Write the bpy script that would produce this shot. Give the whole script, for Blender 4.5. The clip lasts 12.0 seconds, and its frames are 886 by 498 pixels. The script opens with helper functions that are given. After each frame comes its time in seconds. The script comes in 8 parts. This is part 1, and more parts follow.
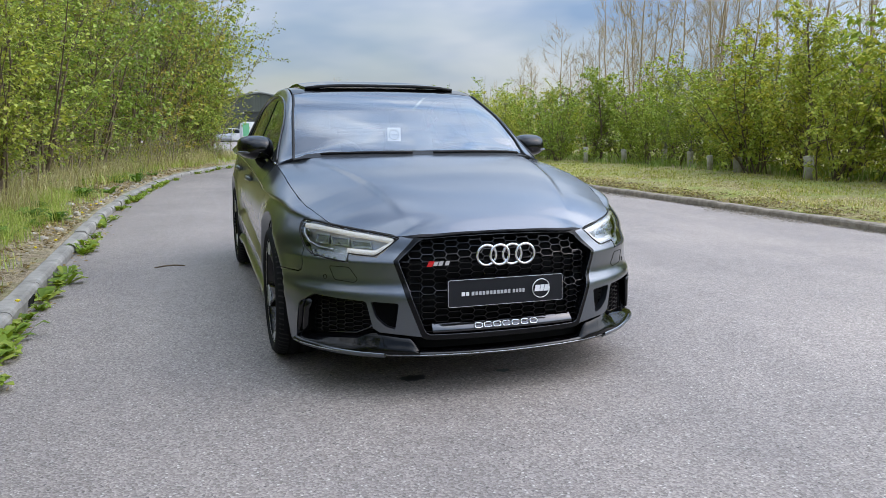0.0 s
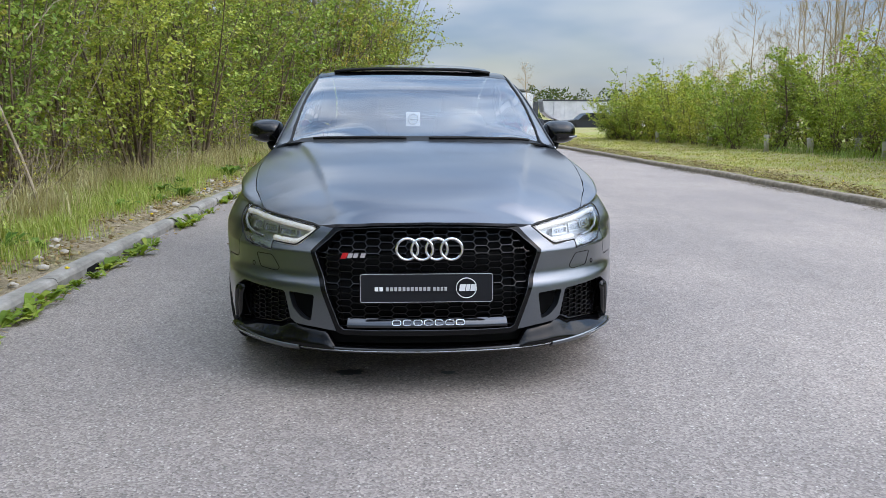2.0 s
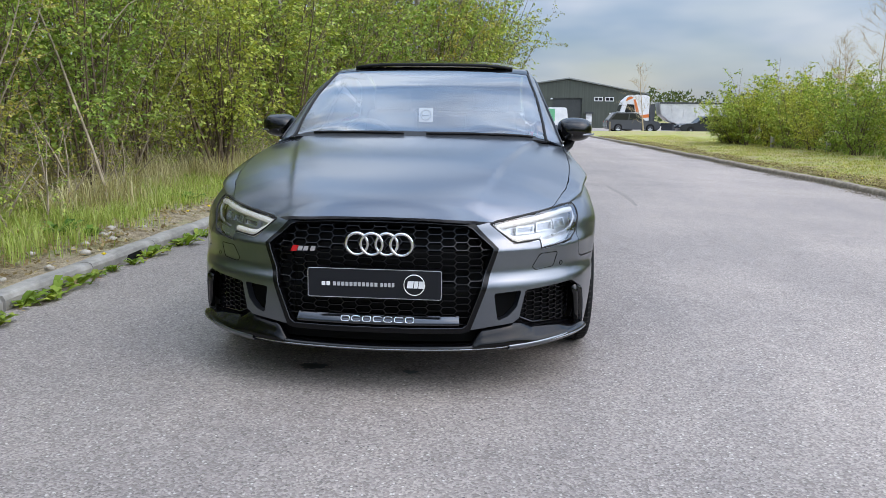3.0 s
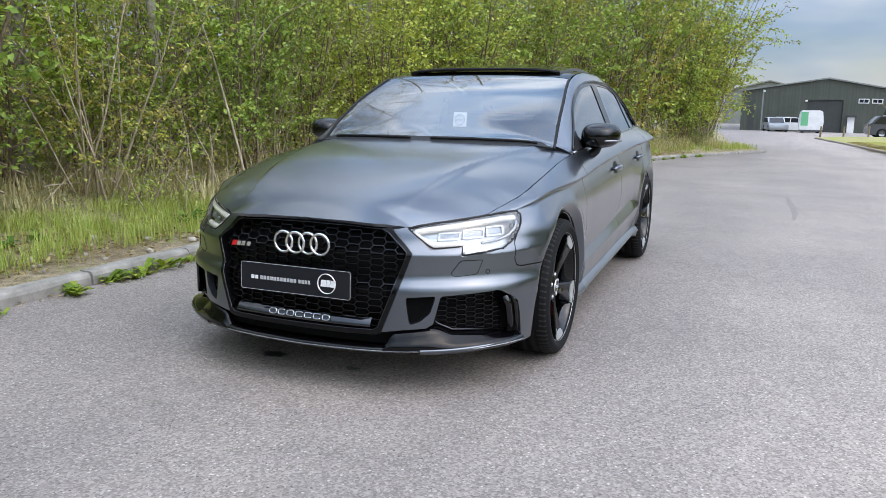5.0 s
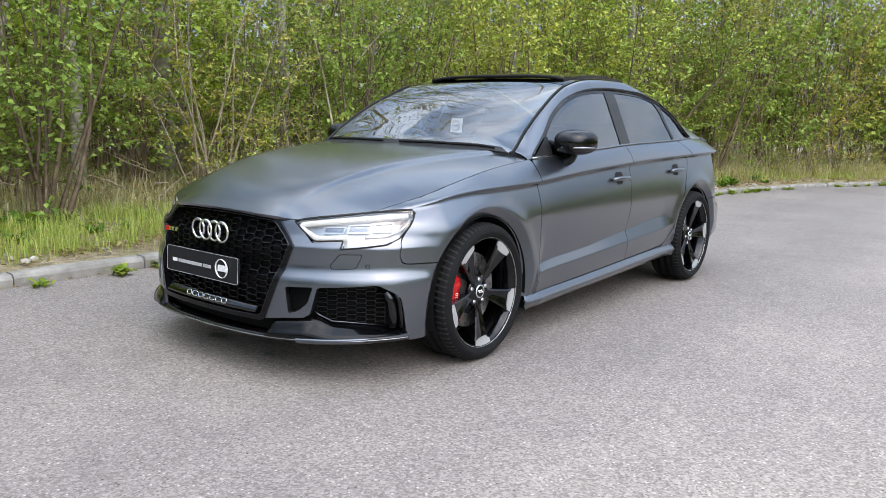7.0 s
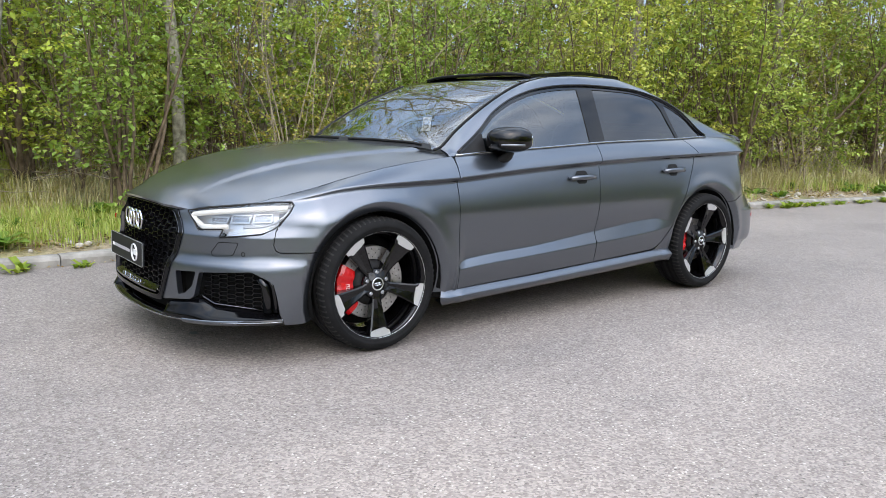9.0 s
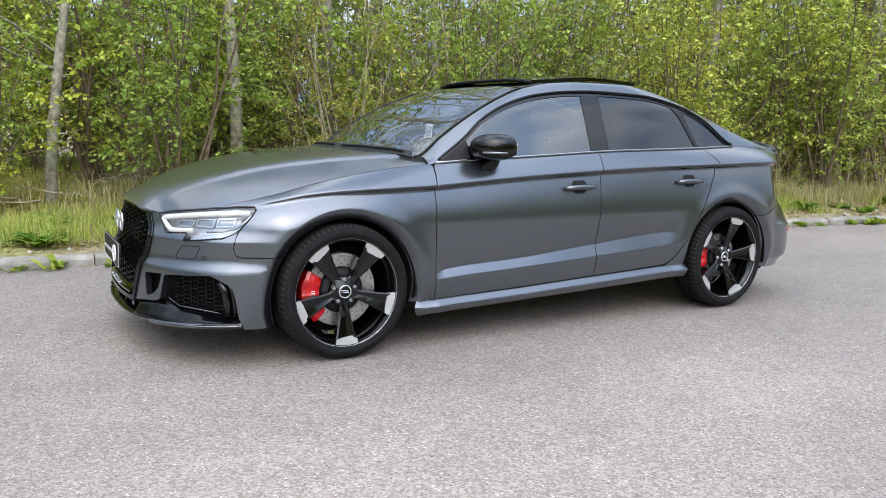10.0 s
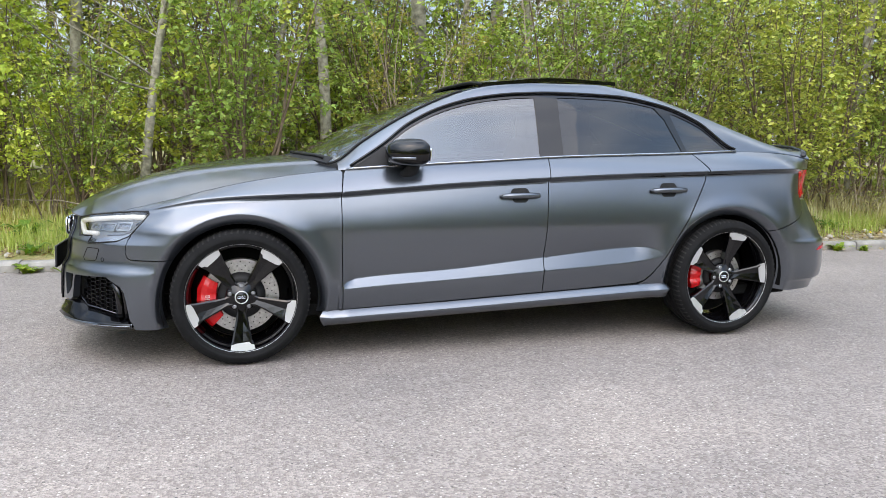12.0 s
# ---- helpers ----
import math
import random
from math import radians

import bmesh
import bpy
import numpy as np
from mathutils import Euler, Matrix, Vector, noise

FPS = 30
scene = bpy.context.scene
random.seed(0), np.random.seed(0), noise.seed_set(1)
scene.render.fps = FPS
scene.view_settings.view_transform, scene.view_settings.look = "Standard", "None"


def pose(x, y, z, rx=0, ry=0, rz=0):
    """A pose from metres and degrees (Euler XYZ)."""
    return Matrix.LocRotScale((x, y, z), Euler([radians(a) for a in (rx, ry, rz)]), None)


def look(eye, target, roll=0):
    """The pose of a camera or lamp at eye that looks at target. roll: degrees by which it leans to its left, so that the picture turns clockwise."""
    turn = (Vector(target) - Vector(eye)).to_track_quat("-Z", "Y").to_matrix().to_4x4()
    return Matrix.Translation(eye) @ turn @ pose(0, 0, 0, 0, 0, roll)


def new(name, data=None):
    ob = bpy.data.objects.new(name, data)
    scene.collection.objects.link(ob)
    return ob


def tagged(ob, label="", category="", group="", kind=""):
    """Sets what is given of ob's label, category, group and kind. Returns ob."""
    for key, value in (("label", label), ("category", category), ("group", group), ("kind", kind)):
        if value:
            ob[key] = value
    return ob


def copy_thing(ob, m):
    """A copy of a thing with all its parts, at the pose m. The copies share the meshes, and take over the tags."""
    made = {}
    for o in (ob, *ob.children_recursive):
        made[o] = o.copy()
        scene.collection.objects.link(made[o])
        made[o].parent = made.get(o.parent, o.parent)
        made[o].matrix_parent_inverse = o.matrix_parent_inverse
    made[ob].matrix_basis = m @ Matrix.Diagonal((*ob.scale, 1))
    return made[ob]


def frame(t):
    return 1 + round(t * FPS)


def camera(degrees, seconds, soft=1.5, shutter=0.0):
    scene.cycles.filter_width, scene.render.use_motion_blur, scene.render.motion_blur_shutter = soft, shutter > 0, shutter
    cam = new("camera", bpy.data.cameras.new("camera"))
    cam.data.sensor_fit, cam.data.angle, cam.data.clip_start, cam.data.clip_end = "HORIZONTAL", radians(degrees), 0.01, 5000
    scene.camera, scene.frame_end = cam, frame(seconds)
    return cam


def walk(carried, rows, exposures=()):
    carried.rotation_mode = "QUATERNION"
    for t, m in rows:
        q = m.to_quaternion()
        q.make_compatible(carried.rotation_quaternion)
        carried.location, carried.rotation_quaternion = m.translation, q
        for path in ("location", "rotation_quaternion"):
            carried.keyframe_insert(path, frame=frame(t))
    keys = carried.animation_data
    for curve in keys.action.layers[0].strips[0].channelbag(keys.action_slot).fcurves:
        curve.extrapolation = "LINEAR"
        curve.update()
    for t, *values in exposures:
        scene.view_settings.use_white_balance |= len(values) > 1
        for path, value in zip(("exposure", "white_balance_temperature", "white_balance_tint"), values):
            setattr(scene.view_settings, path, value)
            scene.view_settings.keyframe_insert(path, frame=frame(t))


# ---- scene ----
cam = camera(59.9, 12.0, soft=0.7)
PATH = [
    (0, (-1.268, -3.833, 1.156), (-0.642, -1.962, 0.829), 0.1),
    (0.5, (-1.02, -3.857, 1.146), (-0.494, -1.958, 0.802), 0.4),
    (1, (-0.709, -3.907, 1.159), (-0.296, -1.983, 0.801), 0.3),
    (1.5, (-0.426, -3.871, 1.141), (-0.147, -1.924, 0.777), 0.3),
    (2, (-0.144, -3.849, 1.163), (-0.01, -1.888, 0.794), 0.4),
    (2.5, (0.212, -3.848, 1.156), (0.201, -1.882, 0.789), 0.6),
    (3, (0.494, -3.765, 1.133), (0.332, -1.806, 0.766), 0.8),
    (3.5, (0.776, -3.708, 1.151), (0.458, -1.768, 0.785), 1.1),
    (3.7, (0.914, -3.687, 1.152), (0.532, -1.759, 0.783), 1.2),
    (5.3, (1.88, -3.43, 1.161), (1.059, -1.642, 0.799), 0.7),
    (5.5, (1.981, -3.379, 1.158), (1.119, -1.61, 0.801), 0.8),
    (6, (2.223, -3.197, 1.142), (1.253, -1.482, 0.799), 1.5),
    (6.5, (2.59, -3.069, 1.138), (1.499, -1.426, 0.804), 1.8),
    (7, (2.874, -2.865, 1.101), (1.657, -1.312, 0.772), 1.5),
    (7.2, (2.982, -2.794, 1.112), (1.72, -1.277, 0.787), 1.4),
    (8.8, (3.785, -2.067, 1.108), (2.255, -0.82, 0.78), 1.0),
    (9, (3.882, -1.964, 1.099), (2.325, -0.753, 0.769), 1.1),
    (9.5, (4.012, -1.687, 1.079), (2.38, -0.579, 0.751), 1.3),
    (10, (4.151, -1.403, 1.102), (2.447, -0.404, 0.788), 1.4),
    (10.5, (4.291, -1.076, 1.101), (2.525, -0.184, 0.804), 1.2),
    (11, (4.344, -0.751, 1.094), (2.527, 0.032, 0.803), 0.8),
    (11.5, (4.486, -0.401, 1.091), (2.621, 0.263, 0.802), 0.4),
    (12, (4.537, -0.053, 1.066), (2.631, 0.484, 0.786), 0.6),
]
walk(cam, [(t, look(eye, target, roll)) for t, eye, target, roll in PATH],
     [(0, 0.38, 7550, 12), (3.5, 0.44, 7550, 12), (5.5, 0.54, 7700, 12), (7, 0.64, 7950, 12), (9.5, 0.69, 8050, 12), (12, 0.72, 8100, 12)])

# ---- light ----
SUN_EL, SUN_AZ = radians(46), radians(108)      # azimuth from +y towards +x
world = bpy.data.worlds.new("world")
scene.world = world
world.use_nodes = True
wn, wl = world.node_tree.nodes, world.node_tree.links
wn.clear()
w_out = wn.new("ShaderNodeOutputWorld")
w_bg = wn.new("ShaderNodeBackground")
w_sky = wn.new("ShaderNodeTexSky")
w_sky.sky_type = "NISHITA"
w_sky.sun_disc = False
w_sky.sun_elevation, w_sky.sun_rotation = SUN_EL, SUN_AZ
w_sky.air_density, w_sky.dust_density, w_sky.ozone_density = 1.0, 0.7, 2.5
w_co = wn.new("ShaderNodeTexCoord")
w_map = wn.new("ShaderNodeMapping")
w_map.inputs["Scale"].default_value = (1.0, 1.0, 3.2)
w_no = wn.new("ShaderNodeTexNoise")
w_no.inputs["Scale"].default_value = 1.7
w_no.inputs["Detail"].default_value = 4
w_no.inputs["Roughness"].default_value = 0.5
w_ra = wn.new("ShaderNodeValToRGB")
w_ra.color_ramp.elements[0].position, w_ra.color_ramp.elements[0].color = 0.40, (0.22, 0.22, 0.22, 1)
w_ra.color_ramp.elements[1].position, w_ra.color_ramp.elements[1].color = 0.62, (1, 1, 1, 1)
w_no2 = wn.new("ShaderNodeTexNoise")
w_no2.inputs["Scale"].default_value = 2.6
w_no2.inputs["Detail"].default_value = 4
w_ra2 = wn.new("ShaderNodeValToRGB")
w_ra2.color_ramp.elements[0].position, w_ra2.color_ramp.elements[0].color = 0.36, (2.0, 3.3, 5.6, 1)
w_ra2.color_ramp.elements[1].position, w_ra2.color_ramp.elements[1].color = 0.68, (5.8, 6.7, 8.0, 1)
w_mix = wn.new("ShaderNodeMix")
w_mix.data_type = "RGBA"
wl.new(w_co.outputs["Generated"], w_map.inputs["Vector"])
wl.new(w_map.outputs["Vector"], w_no.inputs["Vector"])
wl.new(w_map.outputs["Vector"], w_no2.inputs["Vector"])
wl.new(w_no.outputs["Fac"], w_ra.inputs["Fac"])
wl.new(w_no2.outputs["Fac"], w_ra2.inputs["Fac"])
wl.new(w_ra.outputs["Color"], w_mix.inputs["Factor"])
wl.new(w_sky.outputs["Color"], w_mix.inputs["A"])
wl.new(w_ra2.outputs["Color"], w_mix.inputs["B"])
# an overcast sky: about three times as bright overhead as at the horizon
w_sep = wn.new("ShaderNodeSeparateXYZ")
w_up = wn.new("ShaderNodeMapRange")
w_up.inputs["From Min"].default_value, w_up.inputs["From Max"].default_value = 0.0, 1.0
w_up.inputs["To Min"].default_value, w_up.inputs["To Max"].default_value = 1.0, 4.6
w_mul = wn.new("ShaderNodeMix")
w_mul.data_type, w_mul.blend_type = "RGBA", "MULTIPLY"
w_mul.inputs["Factor"].default_value = 1.0
wl.new(w_co.outputs["Generated"], w_sep.inputs["Vector"])
w_low = wn.new("ShaderNodeMath")
w_low.operation, w_low.inputs[1].default_value = "MAXIMUM", 0.0
w_top = wn.new("ShaderNodeMath")
w_top.operation, w_top.inputs[1].default_value = "POWER", 1.45
wl.new(w_sep.outputs["Z"], w_low.inputs[0])
wl.new(w_low.outputs["Value"], w_top.inputs[0])
wl.new(w_top.outputs["Value"], w_up.inputs["Value"])
wl.new(w_mix.outputs["Result"], w_mul.inputs["A"])
# thin cloud glows broadly round the veiled sun
w_dot = wn.new("ShaderNodeVectorMath")
w_dot.operation = "DOT_PRODUCT"
w_dot.inputs[1].default_value = (math.sin(SUN_AZ) * math.cos(SUN_EL), math.cos(SUN_AZ) * math.cos(SUN_EL), math.sin(SUN_EL))
w_pos = wn.new("ShaderNodeMath")
w_pos.operation = "MAXIMUM"
w_pos.inputs[1].default_value = 0.0
w_pow = wn.new("ShaderNodeMath")
w_pow.operation = "POWER"
w_pow.inputs[1].default_value = 3.0
w_gl = wn.new("ShaderNodeMath")
w_gl.operation = "MULTIPLY_ADD"
w_gl.inputs[1].default_value = 4.3
w_nrm = wn.new("ShaderNodeVectorMath")
w_nrm.operation = "NORMALIZE"
wl.new(w_co.outputs["Generated"], w_nrm.inputs[0])
wl.new(w_nrm.outputs["Vector"], w_dot.inputs[0])
wl.new(w_dot.outputs["Value"], w_pos.inputs[0])
wl.new(w_pos.outputs["Value"], w_pow.inputs[0])
wl.new(w_pow.outputs["Value"], w_gl.inputs[0])
wl.new(w_up.outputs["Result"], w_gl.inputs[2])
wl.new(w_gl.outputs["Value"], w_mul.inputs["B"])
wl.new(w_mul.outputs["Result"], w_bg.inputs["Color"])
wl.new(w_bg.outputs["Background"], w_out.inputs["Surface"])
w_bg.inputs["Strength"].default_value = 0.082

sun = new("sun", bpy.data.lights.new("sun", "SUN"))
sun.data.energy, sun.data.angle, sun.data.color = 0.7, radians(75), (1.0, 0.91, 0.77)
sun.matrix_world = look((0, 0, 0), (-math.sin(SUN_AZ) * math.cos(SUN_EL), -math.cos(SUN_AZ) * math.cos(SUN_EL), -math.sin(SUN_EL)))

# ---- materials ----
def material(name, color=(0.5, 0.5, 0.5), rough=0.5, metal=0.0, **extra):
    m = bpy.data.materials.new(name)
    m.use_nodes = True
    b = m.node_tree.nodes["Principled BSDF"]
    b.inputs["Base Color"].default_value = (*color, 1)
    b.inputs["Roughness"].default_value = rough
    b.inputs["Metallic"].default_value = metal
    for key, value in extra.items():
        b.inputs[key.replace("_", " ")].default_value = value
    return m


def nodes_of(m):
    return m.node_tree.nodes, m.node_tree.links, m.node_tree.nodes["Principled BSDF"]


def noise_node(m, scale, detail=4, rough=0.55, kind="Object", stretch=(1, 1, 1)):
    n, l, b = nodes_of(m)
    co, mp, no = n.new("ShaderNodeTexCoord"), n.new("ShaderNodeMapping"), n.new("ShaderNodeTexNoise")
    mp.inputs["Scale"].default_value = stretch
    no.inputs["Scale"].default_value, no.inputs["Detail"].default_value, no.inputs["Roughness"].default_value = scale, detail, rough
    l.new(co.outputs[kind], mp.inputs["Vector"])
    l.new(mp.outputs["Vector"], no.inputs["Vector"])
    return no.outputs["Fac"]


def ramp(m, fac, stops):
    n, l, b = nodes_of(m)
    r = n.new("ShaderNodeValToRGB")
    el = r.color_ramp.elements
    while len(el) < len(stops):
        el.new(0.5)
    for e, (p, c) in zip(el, stops):
        e.position, e.color = p, (*c, 1) if len(c) == 3 else c
    l.new(fac, r.inputs["Fac"])
    return r.outputs["Color"]


def blend(m, fac, a, b2, mode="MIX"):
    n, l, b = nodes_of(m)
    x = n.new("ShaderNodeMix")
    x.data_type, x.blend_type = "RGBA", mode
    for key, value in (("Factor", fac), ("A", a), ("B", b2)):
        if isinstance(value, (int, float)):
            x.inputs[key].default_value = value
        elif isinstance(value, tuple):
            x.inputs[key].default_value = (*value, 1)
        else:
            l.new(value, x.inputs[key])
    return x.outputs["Result"]


def bump(m, height, strength=0.3, distance=0.01):
    n, l, b = nodes_of(m)
    u = n.new("ShaderNodeBump")
    u.inputs["Strength"].default_value, u.inputs["Distance"].default_value = strength, distance
    l.new(height, u.inputs["Height"])
    l.new(u.outputs["Normal"], b.inputs["Normal"])


def set_color(m, out):
    n, l, b = nodes_of(m)
    l.new(out, b.inputs["Base Color"])


def set_rough(m, out):
    n, l, b = nodes_of(m)
    l.new(out, b.inputs["Roughness"])


def mottled(name, dark, light, scale, rough=0.8, bump_scale=None, strength=0.4, distance=0.01, metal=0.0, spread=0.2):
    m = material(name, light, rough, metal)
    a = ramp(m, noise_node(m, scale, 6, 0.6), [(0.5 - spread, dark), (0.5 + spread, light)])
    set_color(m, a)
    bump(m, noise_node(m, bump_scale or scale * 4, 5, 0.6), strength, distance)
    return m


def asphalt_material():
    m = material("asphalt", (0.16, 0.155, 0.155), 0.7)
    n, l, b = nodes_of(m)
    co, v = n.new("ShaderNodeTexCoord"), n.new("ShaderNodeTexVoronoi")
    v.inputs["Scale"].default_value = 120
    l.new(co.outputs["Object"], v.inputs["Vector"])
    chips = ramp(m, v.outputs["Color"], [(0.12, (0.155, 0.135, 0.122)), (0.5, (0.240, 0.212, 0.192)), (0.9, (0.350, 0.311, 0.281))])
    st = n.new("ShaderNodeTexVoronoi")
    st.inputs["Scale"].default_value = 62
    l.new(co.outputs["Object"], st.inputs["Vector"])
    spot = ramp(m, st.outputs["Distance"], [(0.20, (1, 1, 1)), (0.34, (0, 0, 0))])
    pale = blend(m, 1.0, spot, ramp(m, st.outputs["Color"], [(0.76, (0, 0, 0)), (0.80, (1, 1, 1))]), "MULTIPLY")
    murk = blend(m, 1.0, spot, ramp(m, st.outputs["Color"], [(0.16, (1, 1, 1)), (0.20, (0, 0, 0))]), "MULTIPLY")
    chips = blend(m, murk, blend(m, pale, chips, (0.5, 0.47, 0.43)), (0.075, 0.068, 0.062))
    broad = ramp(m, noise_node(m, 0.55, 5, 0.6), [(0.3, (0.80, 0.79, 0.80)), (0.7, (1.12, 1.09, 1.07))])
    mid = ramp(m, noise_node(m, 5.5, 5, 0.65), [(0.3, (0.93, 0.93, 0.935)), (0.7, (1.05, 1.05, 1.05))])
    # long worn bands along the road
    band = ramp(m, noise_node(m, 0.8, 3, 0.5, stretch=(1.0, 0.08, 1.0)), [(0.35, (0.9, 0.9, 0.9)), (0.65, (1.08, 1.07, 1.06))])
    c = blend(m, 1.0, blend(m, 1.0, blend(m, 1.0, chips, broad, "MULTIPLY"), mid, "MULTIPLY"), band, "MULTIPLY")
    # the asphalt turns paler across the road towards +x
    sep, add, lane = n.new("ShaderNodeSeparateXYZ"), n.new("ShaderNodeMath"), n.new("ShaderNodeMapRange")
    l.new(co.outputs["Object"], sep.inputs["Vector"])
    add.operation = "ADD"
    l.new(sep.outputs["X"], add.inputs[0])
    l.new(noise_node(m, 0.7, 4, 0.6), add.inputs[1])
    for key, value in (("From Min", 1.4), ("From Max", 4.2), ("To Min", 0.0), ("To Max", 1.0)):
        lane.inputs[key].default_value = value
    l.new(add.outputs["Value"], lane.inputs["Value"])
    c = blend(m, 1.0, c, ramp(m, lane.outputs["Result"], [(0.0, (0.96, 0.96, 0.96)), (1.0, (1.25, 1.23, 1.21))]), "MULTIPLY")
    set_color(m, c)
    h = blend(m, 0.5, v.outputs["Distance"], noise_node(m, 40, 3))
    bump(m, h, 0.55, 0.012)
    return m


M_ASPHALT = asphalt_material()
M_KERB = mottled("kerb_concrete", (0.15, 0.14, 0.122), (0.32, 0.302, 0.268), 6, 0.9, 70, 0.35, 0.008)
M_KERB_R = mottled("dirty_kerb_concrete", (0.16, 0.125, 0.09), (0.36, 0.30, 0.23), 9, 0.9, 60, 0.4, 0.008)
M_SOIL = mottled("soil", (0.09, 0.07, 0.045), (0.25, 0.2, 0.135), 2.2, 0.95, 26, 0.8, 0.03)


def verge_material():
    """Brown littered earth by the wood; mown grass with moss and straw across the road."""
    m = material("verge", (0.15, 0.2, 0.05), 0.95)
    n, l, b = nodes_of(m)
    green = ramp(m, noise_node(m, 7, 6, 0.7), [(0.3, (0.20, 0.24, 0.045)), (0.7, (0.38, 0.40, 0.10))])
    straw = ramp(m, noise_node(m, 9, 6, 0.7), [(0.3, (0.26, 0.19, 0.085)), (0.7, (0.45, 0.36, 0.19))])
    lawn = blend(m, ramp(m, noise_node(m, 0.9, 7, 0.72), [(0.40, (0, 0, 0)), (0.60, (1, 1, 1))]), green, straw)
    earth = ramp(m, noise_node(m, 14, 7, 0.75), [(0.3, (0.14, 0.11, 0.06)), (0.52, (0.33, 0.26, 0.165)), (0.72, (0.54, 0.46, 0.32))])
    moss = ramp(m, noise_node(m, 10, 6, 0.7), [(0.3, (0.10, 0.13, 0.03)), (0.7, (0.24, 0.26, 0.08))])
    floor_ = blend(m, ramp(m, noise_node(m, 1.1, 7, 0.72), [(0.50, (0, 0, 0)), (0.66, (1, 1, 1))]), earth, moss)
    co, sep = n.new("ShaderNodeTexCoord"), n.new("ShaderNodeSeparateXYZ")
    step = n.new("ShaderNodeMath")
    step.operation, step.inputs[1].default_value = "GREATER_THAN", 4.0
    l.new(co.outputs["Object"], sep.inputs["Vector"])
    l.new(sep.outputs["X"], step.inputs[0])
    glade = n.new("ShaderNodeMapRange")
    glade.interpolation_type = "SMOOTHSTEP"
    for key, value in (("From Min", -0.2), ("From Max", -1.8), ("To Min", 0.0), ("To Max", 0.8)):
        glade.inputs[key].default_value = value
    l.new(sep.outputs["Y"], glade.inputs["Value"])
    floor_ = blend(m, glade.outputs["Result"], floor_, lawn)
    set_color(m, blend(m, step.outputs["Value"], floor_, lawn))
    bump(m, noise_node(m, 45, 5, 0.7), 0.9, 0.04)
    return m


M_VERGE = verge_material()


def leaf_material(name, dark, light, warm):
    m = bpy.data.materials.new(name)
    m.use_nodes = True
    n, l, b = nodes_of(m)
    geo, info = n.new("ShaderNodeNewGeometry"), n.new("ShaderNodeObjectInfo")
    isl = ramp(m, geo.outputs["Random Per Island"], [(0.0, dark), (0.6, light), (1.0, warm)])
    per = ramp(m, info.outputs["Random"], [(0.0, (0.66, 0.80, 0.66)), (0.35, (0.94, 1.0, 0.86)), (0.7, (1.1, 1.06, 0.95)), (1.0, (1.25, 1.08, 0.86))])
    c = blend(m, 1.0, isl, per, "MULTIPLY")
    l.new(c, b.inputs["Base Color"])
    b.inputs["Roughness"].default_value = 0.6
    b.inputs["Specular IOR Level"].default_value = 0.25
    tr, mx = n.new("ShaderNodeBsdfTranslucent"), n.new("ShaderNodeMixShader")
    l.new(blend(m, 1.0, c, (1.25, 1.2, 0.55), "MULTIPLY"), tr.inputs["Color"])
    mx.inputs["Fac"].default_value = 0.34
    l.new(b.outputs["BSDF"], mx.inputs[1])
    l.new(tr.outputs["BSDF"], mx.inputs[2])
    l.new(mx.outputs["Shader"], n["Material Output"].inputs["Surface"])
    return m


M_LEAF = leaf_material("leaves_hazel", (0.135, 0.20, 0.046), (0.31, 0.40, 0.098), (0.43, 0.48, 0.15))
# ivy leaves coloured extra dark to give the dense wood its shaded gaps
M_LEAF_SHADED = leaf_material("leaves_ivy_shaded", (0.035, 0.055, 0.018), (0.075, 0.105, 0.035), (0.14, 0.16, 0.06))
M_LEAF_LIME = leaf_material("leaves_lime", (0.27, 0.34, 0.05), (0.42, 0.50, 0.09), (0.56, 0.58, 0.16))
M_LEAF_HEDGE = leaf_material("leaves_hedge", (0.20, 0.27, 0.05), (0.36, 0.43, 0.09), (0.52, 0.53, 0.16))
M_LEAF_OLIVE = leaf_material("leaves_olive", (0.20, 0.20, 0.045), (0.34, 0.33, 0.08), (0.46, 0.40, 0.13))
M_GRASS = leaf_material("grass_blades", (0.20, 0.28, 0.06), (0.34, 0.43, 0.12), (0.42, 0.41, 0.20))
M_LAWN = leaf_material("mown_grass", (0.26, 0.29, 0.07), (0.42, 0.42, 0.14), (0.58, 0.50, 0.27))
M_STRAW = leaf_material("straw_blades", (0.34, 0.27, 0.16), (0.52, 0.43, 0.28), (0.66, 0.58, 0.42))
M_WEED = leaf_material("weed_leaves", (0.075, 0.145, 0.02), (0.15, 0.245, 0.035), (0.25, 0.32, 0.07))
M_BARK = mottled("bark_grey", (0.09, 0.082, 0.055), (0.37, 0.345, 0.26), 11, 0.9, 40, 0.7, 0.01)
M_TWIG = mottled("bark_brown", (0.075, 0.05, 0.03), (0.2, 0.145, 0.09), 10, 0.9, 40, 0.5, 0.01)
M_TWIG_TAN = mottled("bark_tan", (0.28, 0.20, 0.11), (0.50, 0.39, 0.25), 10, 0.9, 40, 0.5, 0.01)
M_TWIG_PALE = mottled("bark_pale", (0.2, 0.155, 0.10), (0.4, 0.33, 0.235), 10, 0.9, 40, 0.5, 0.01)


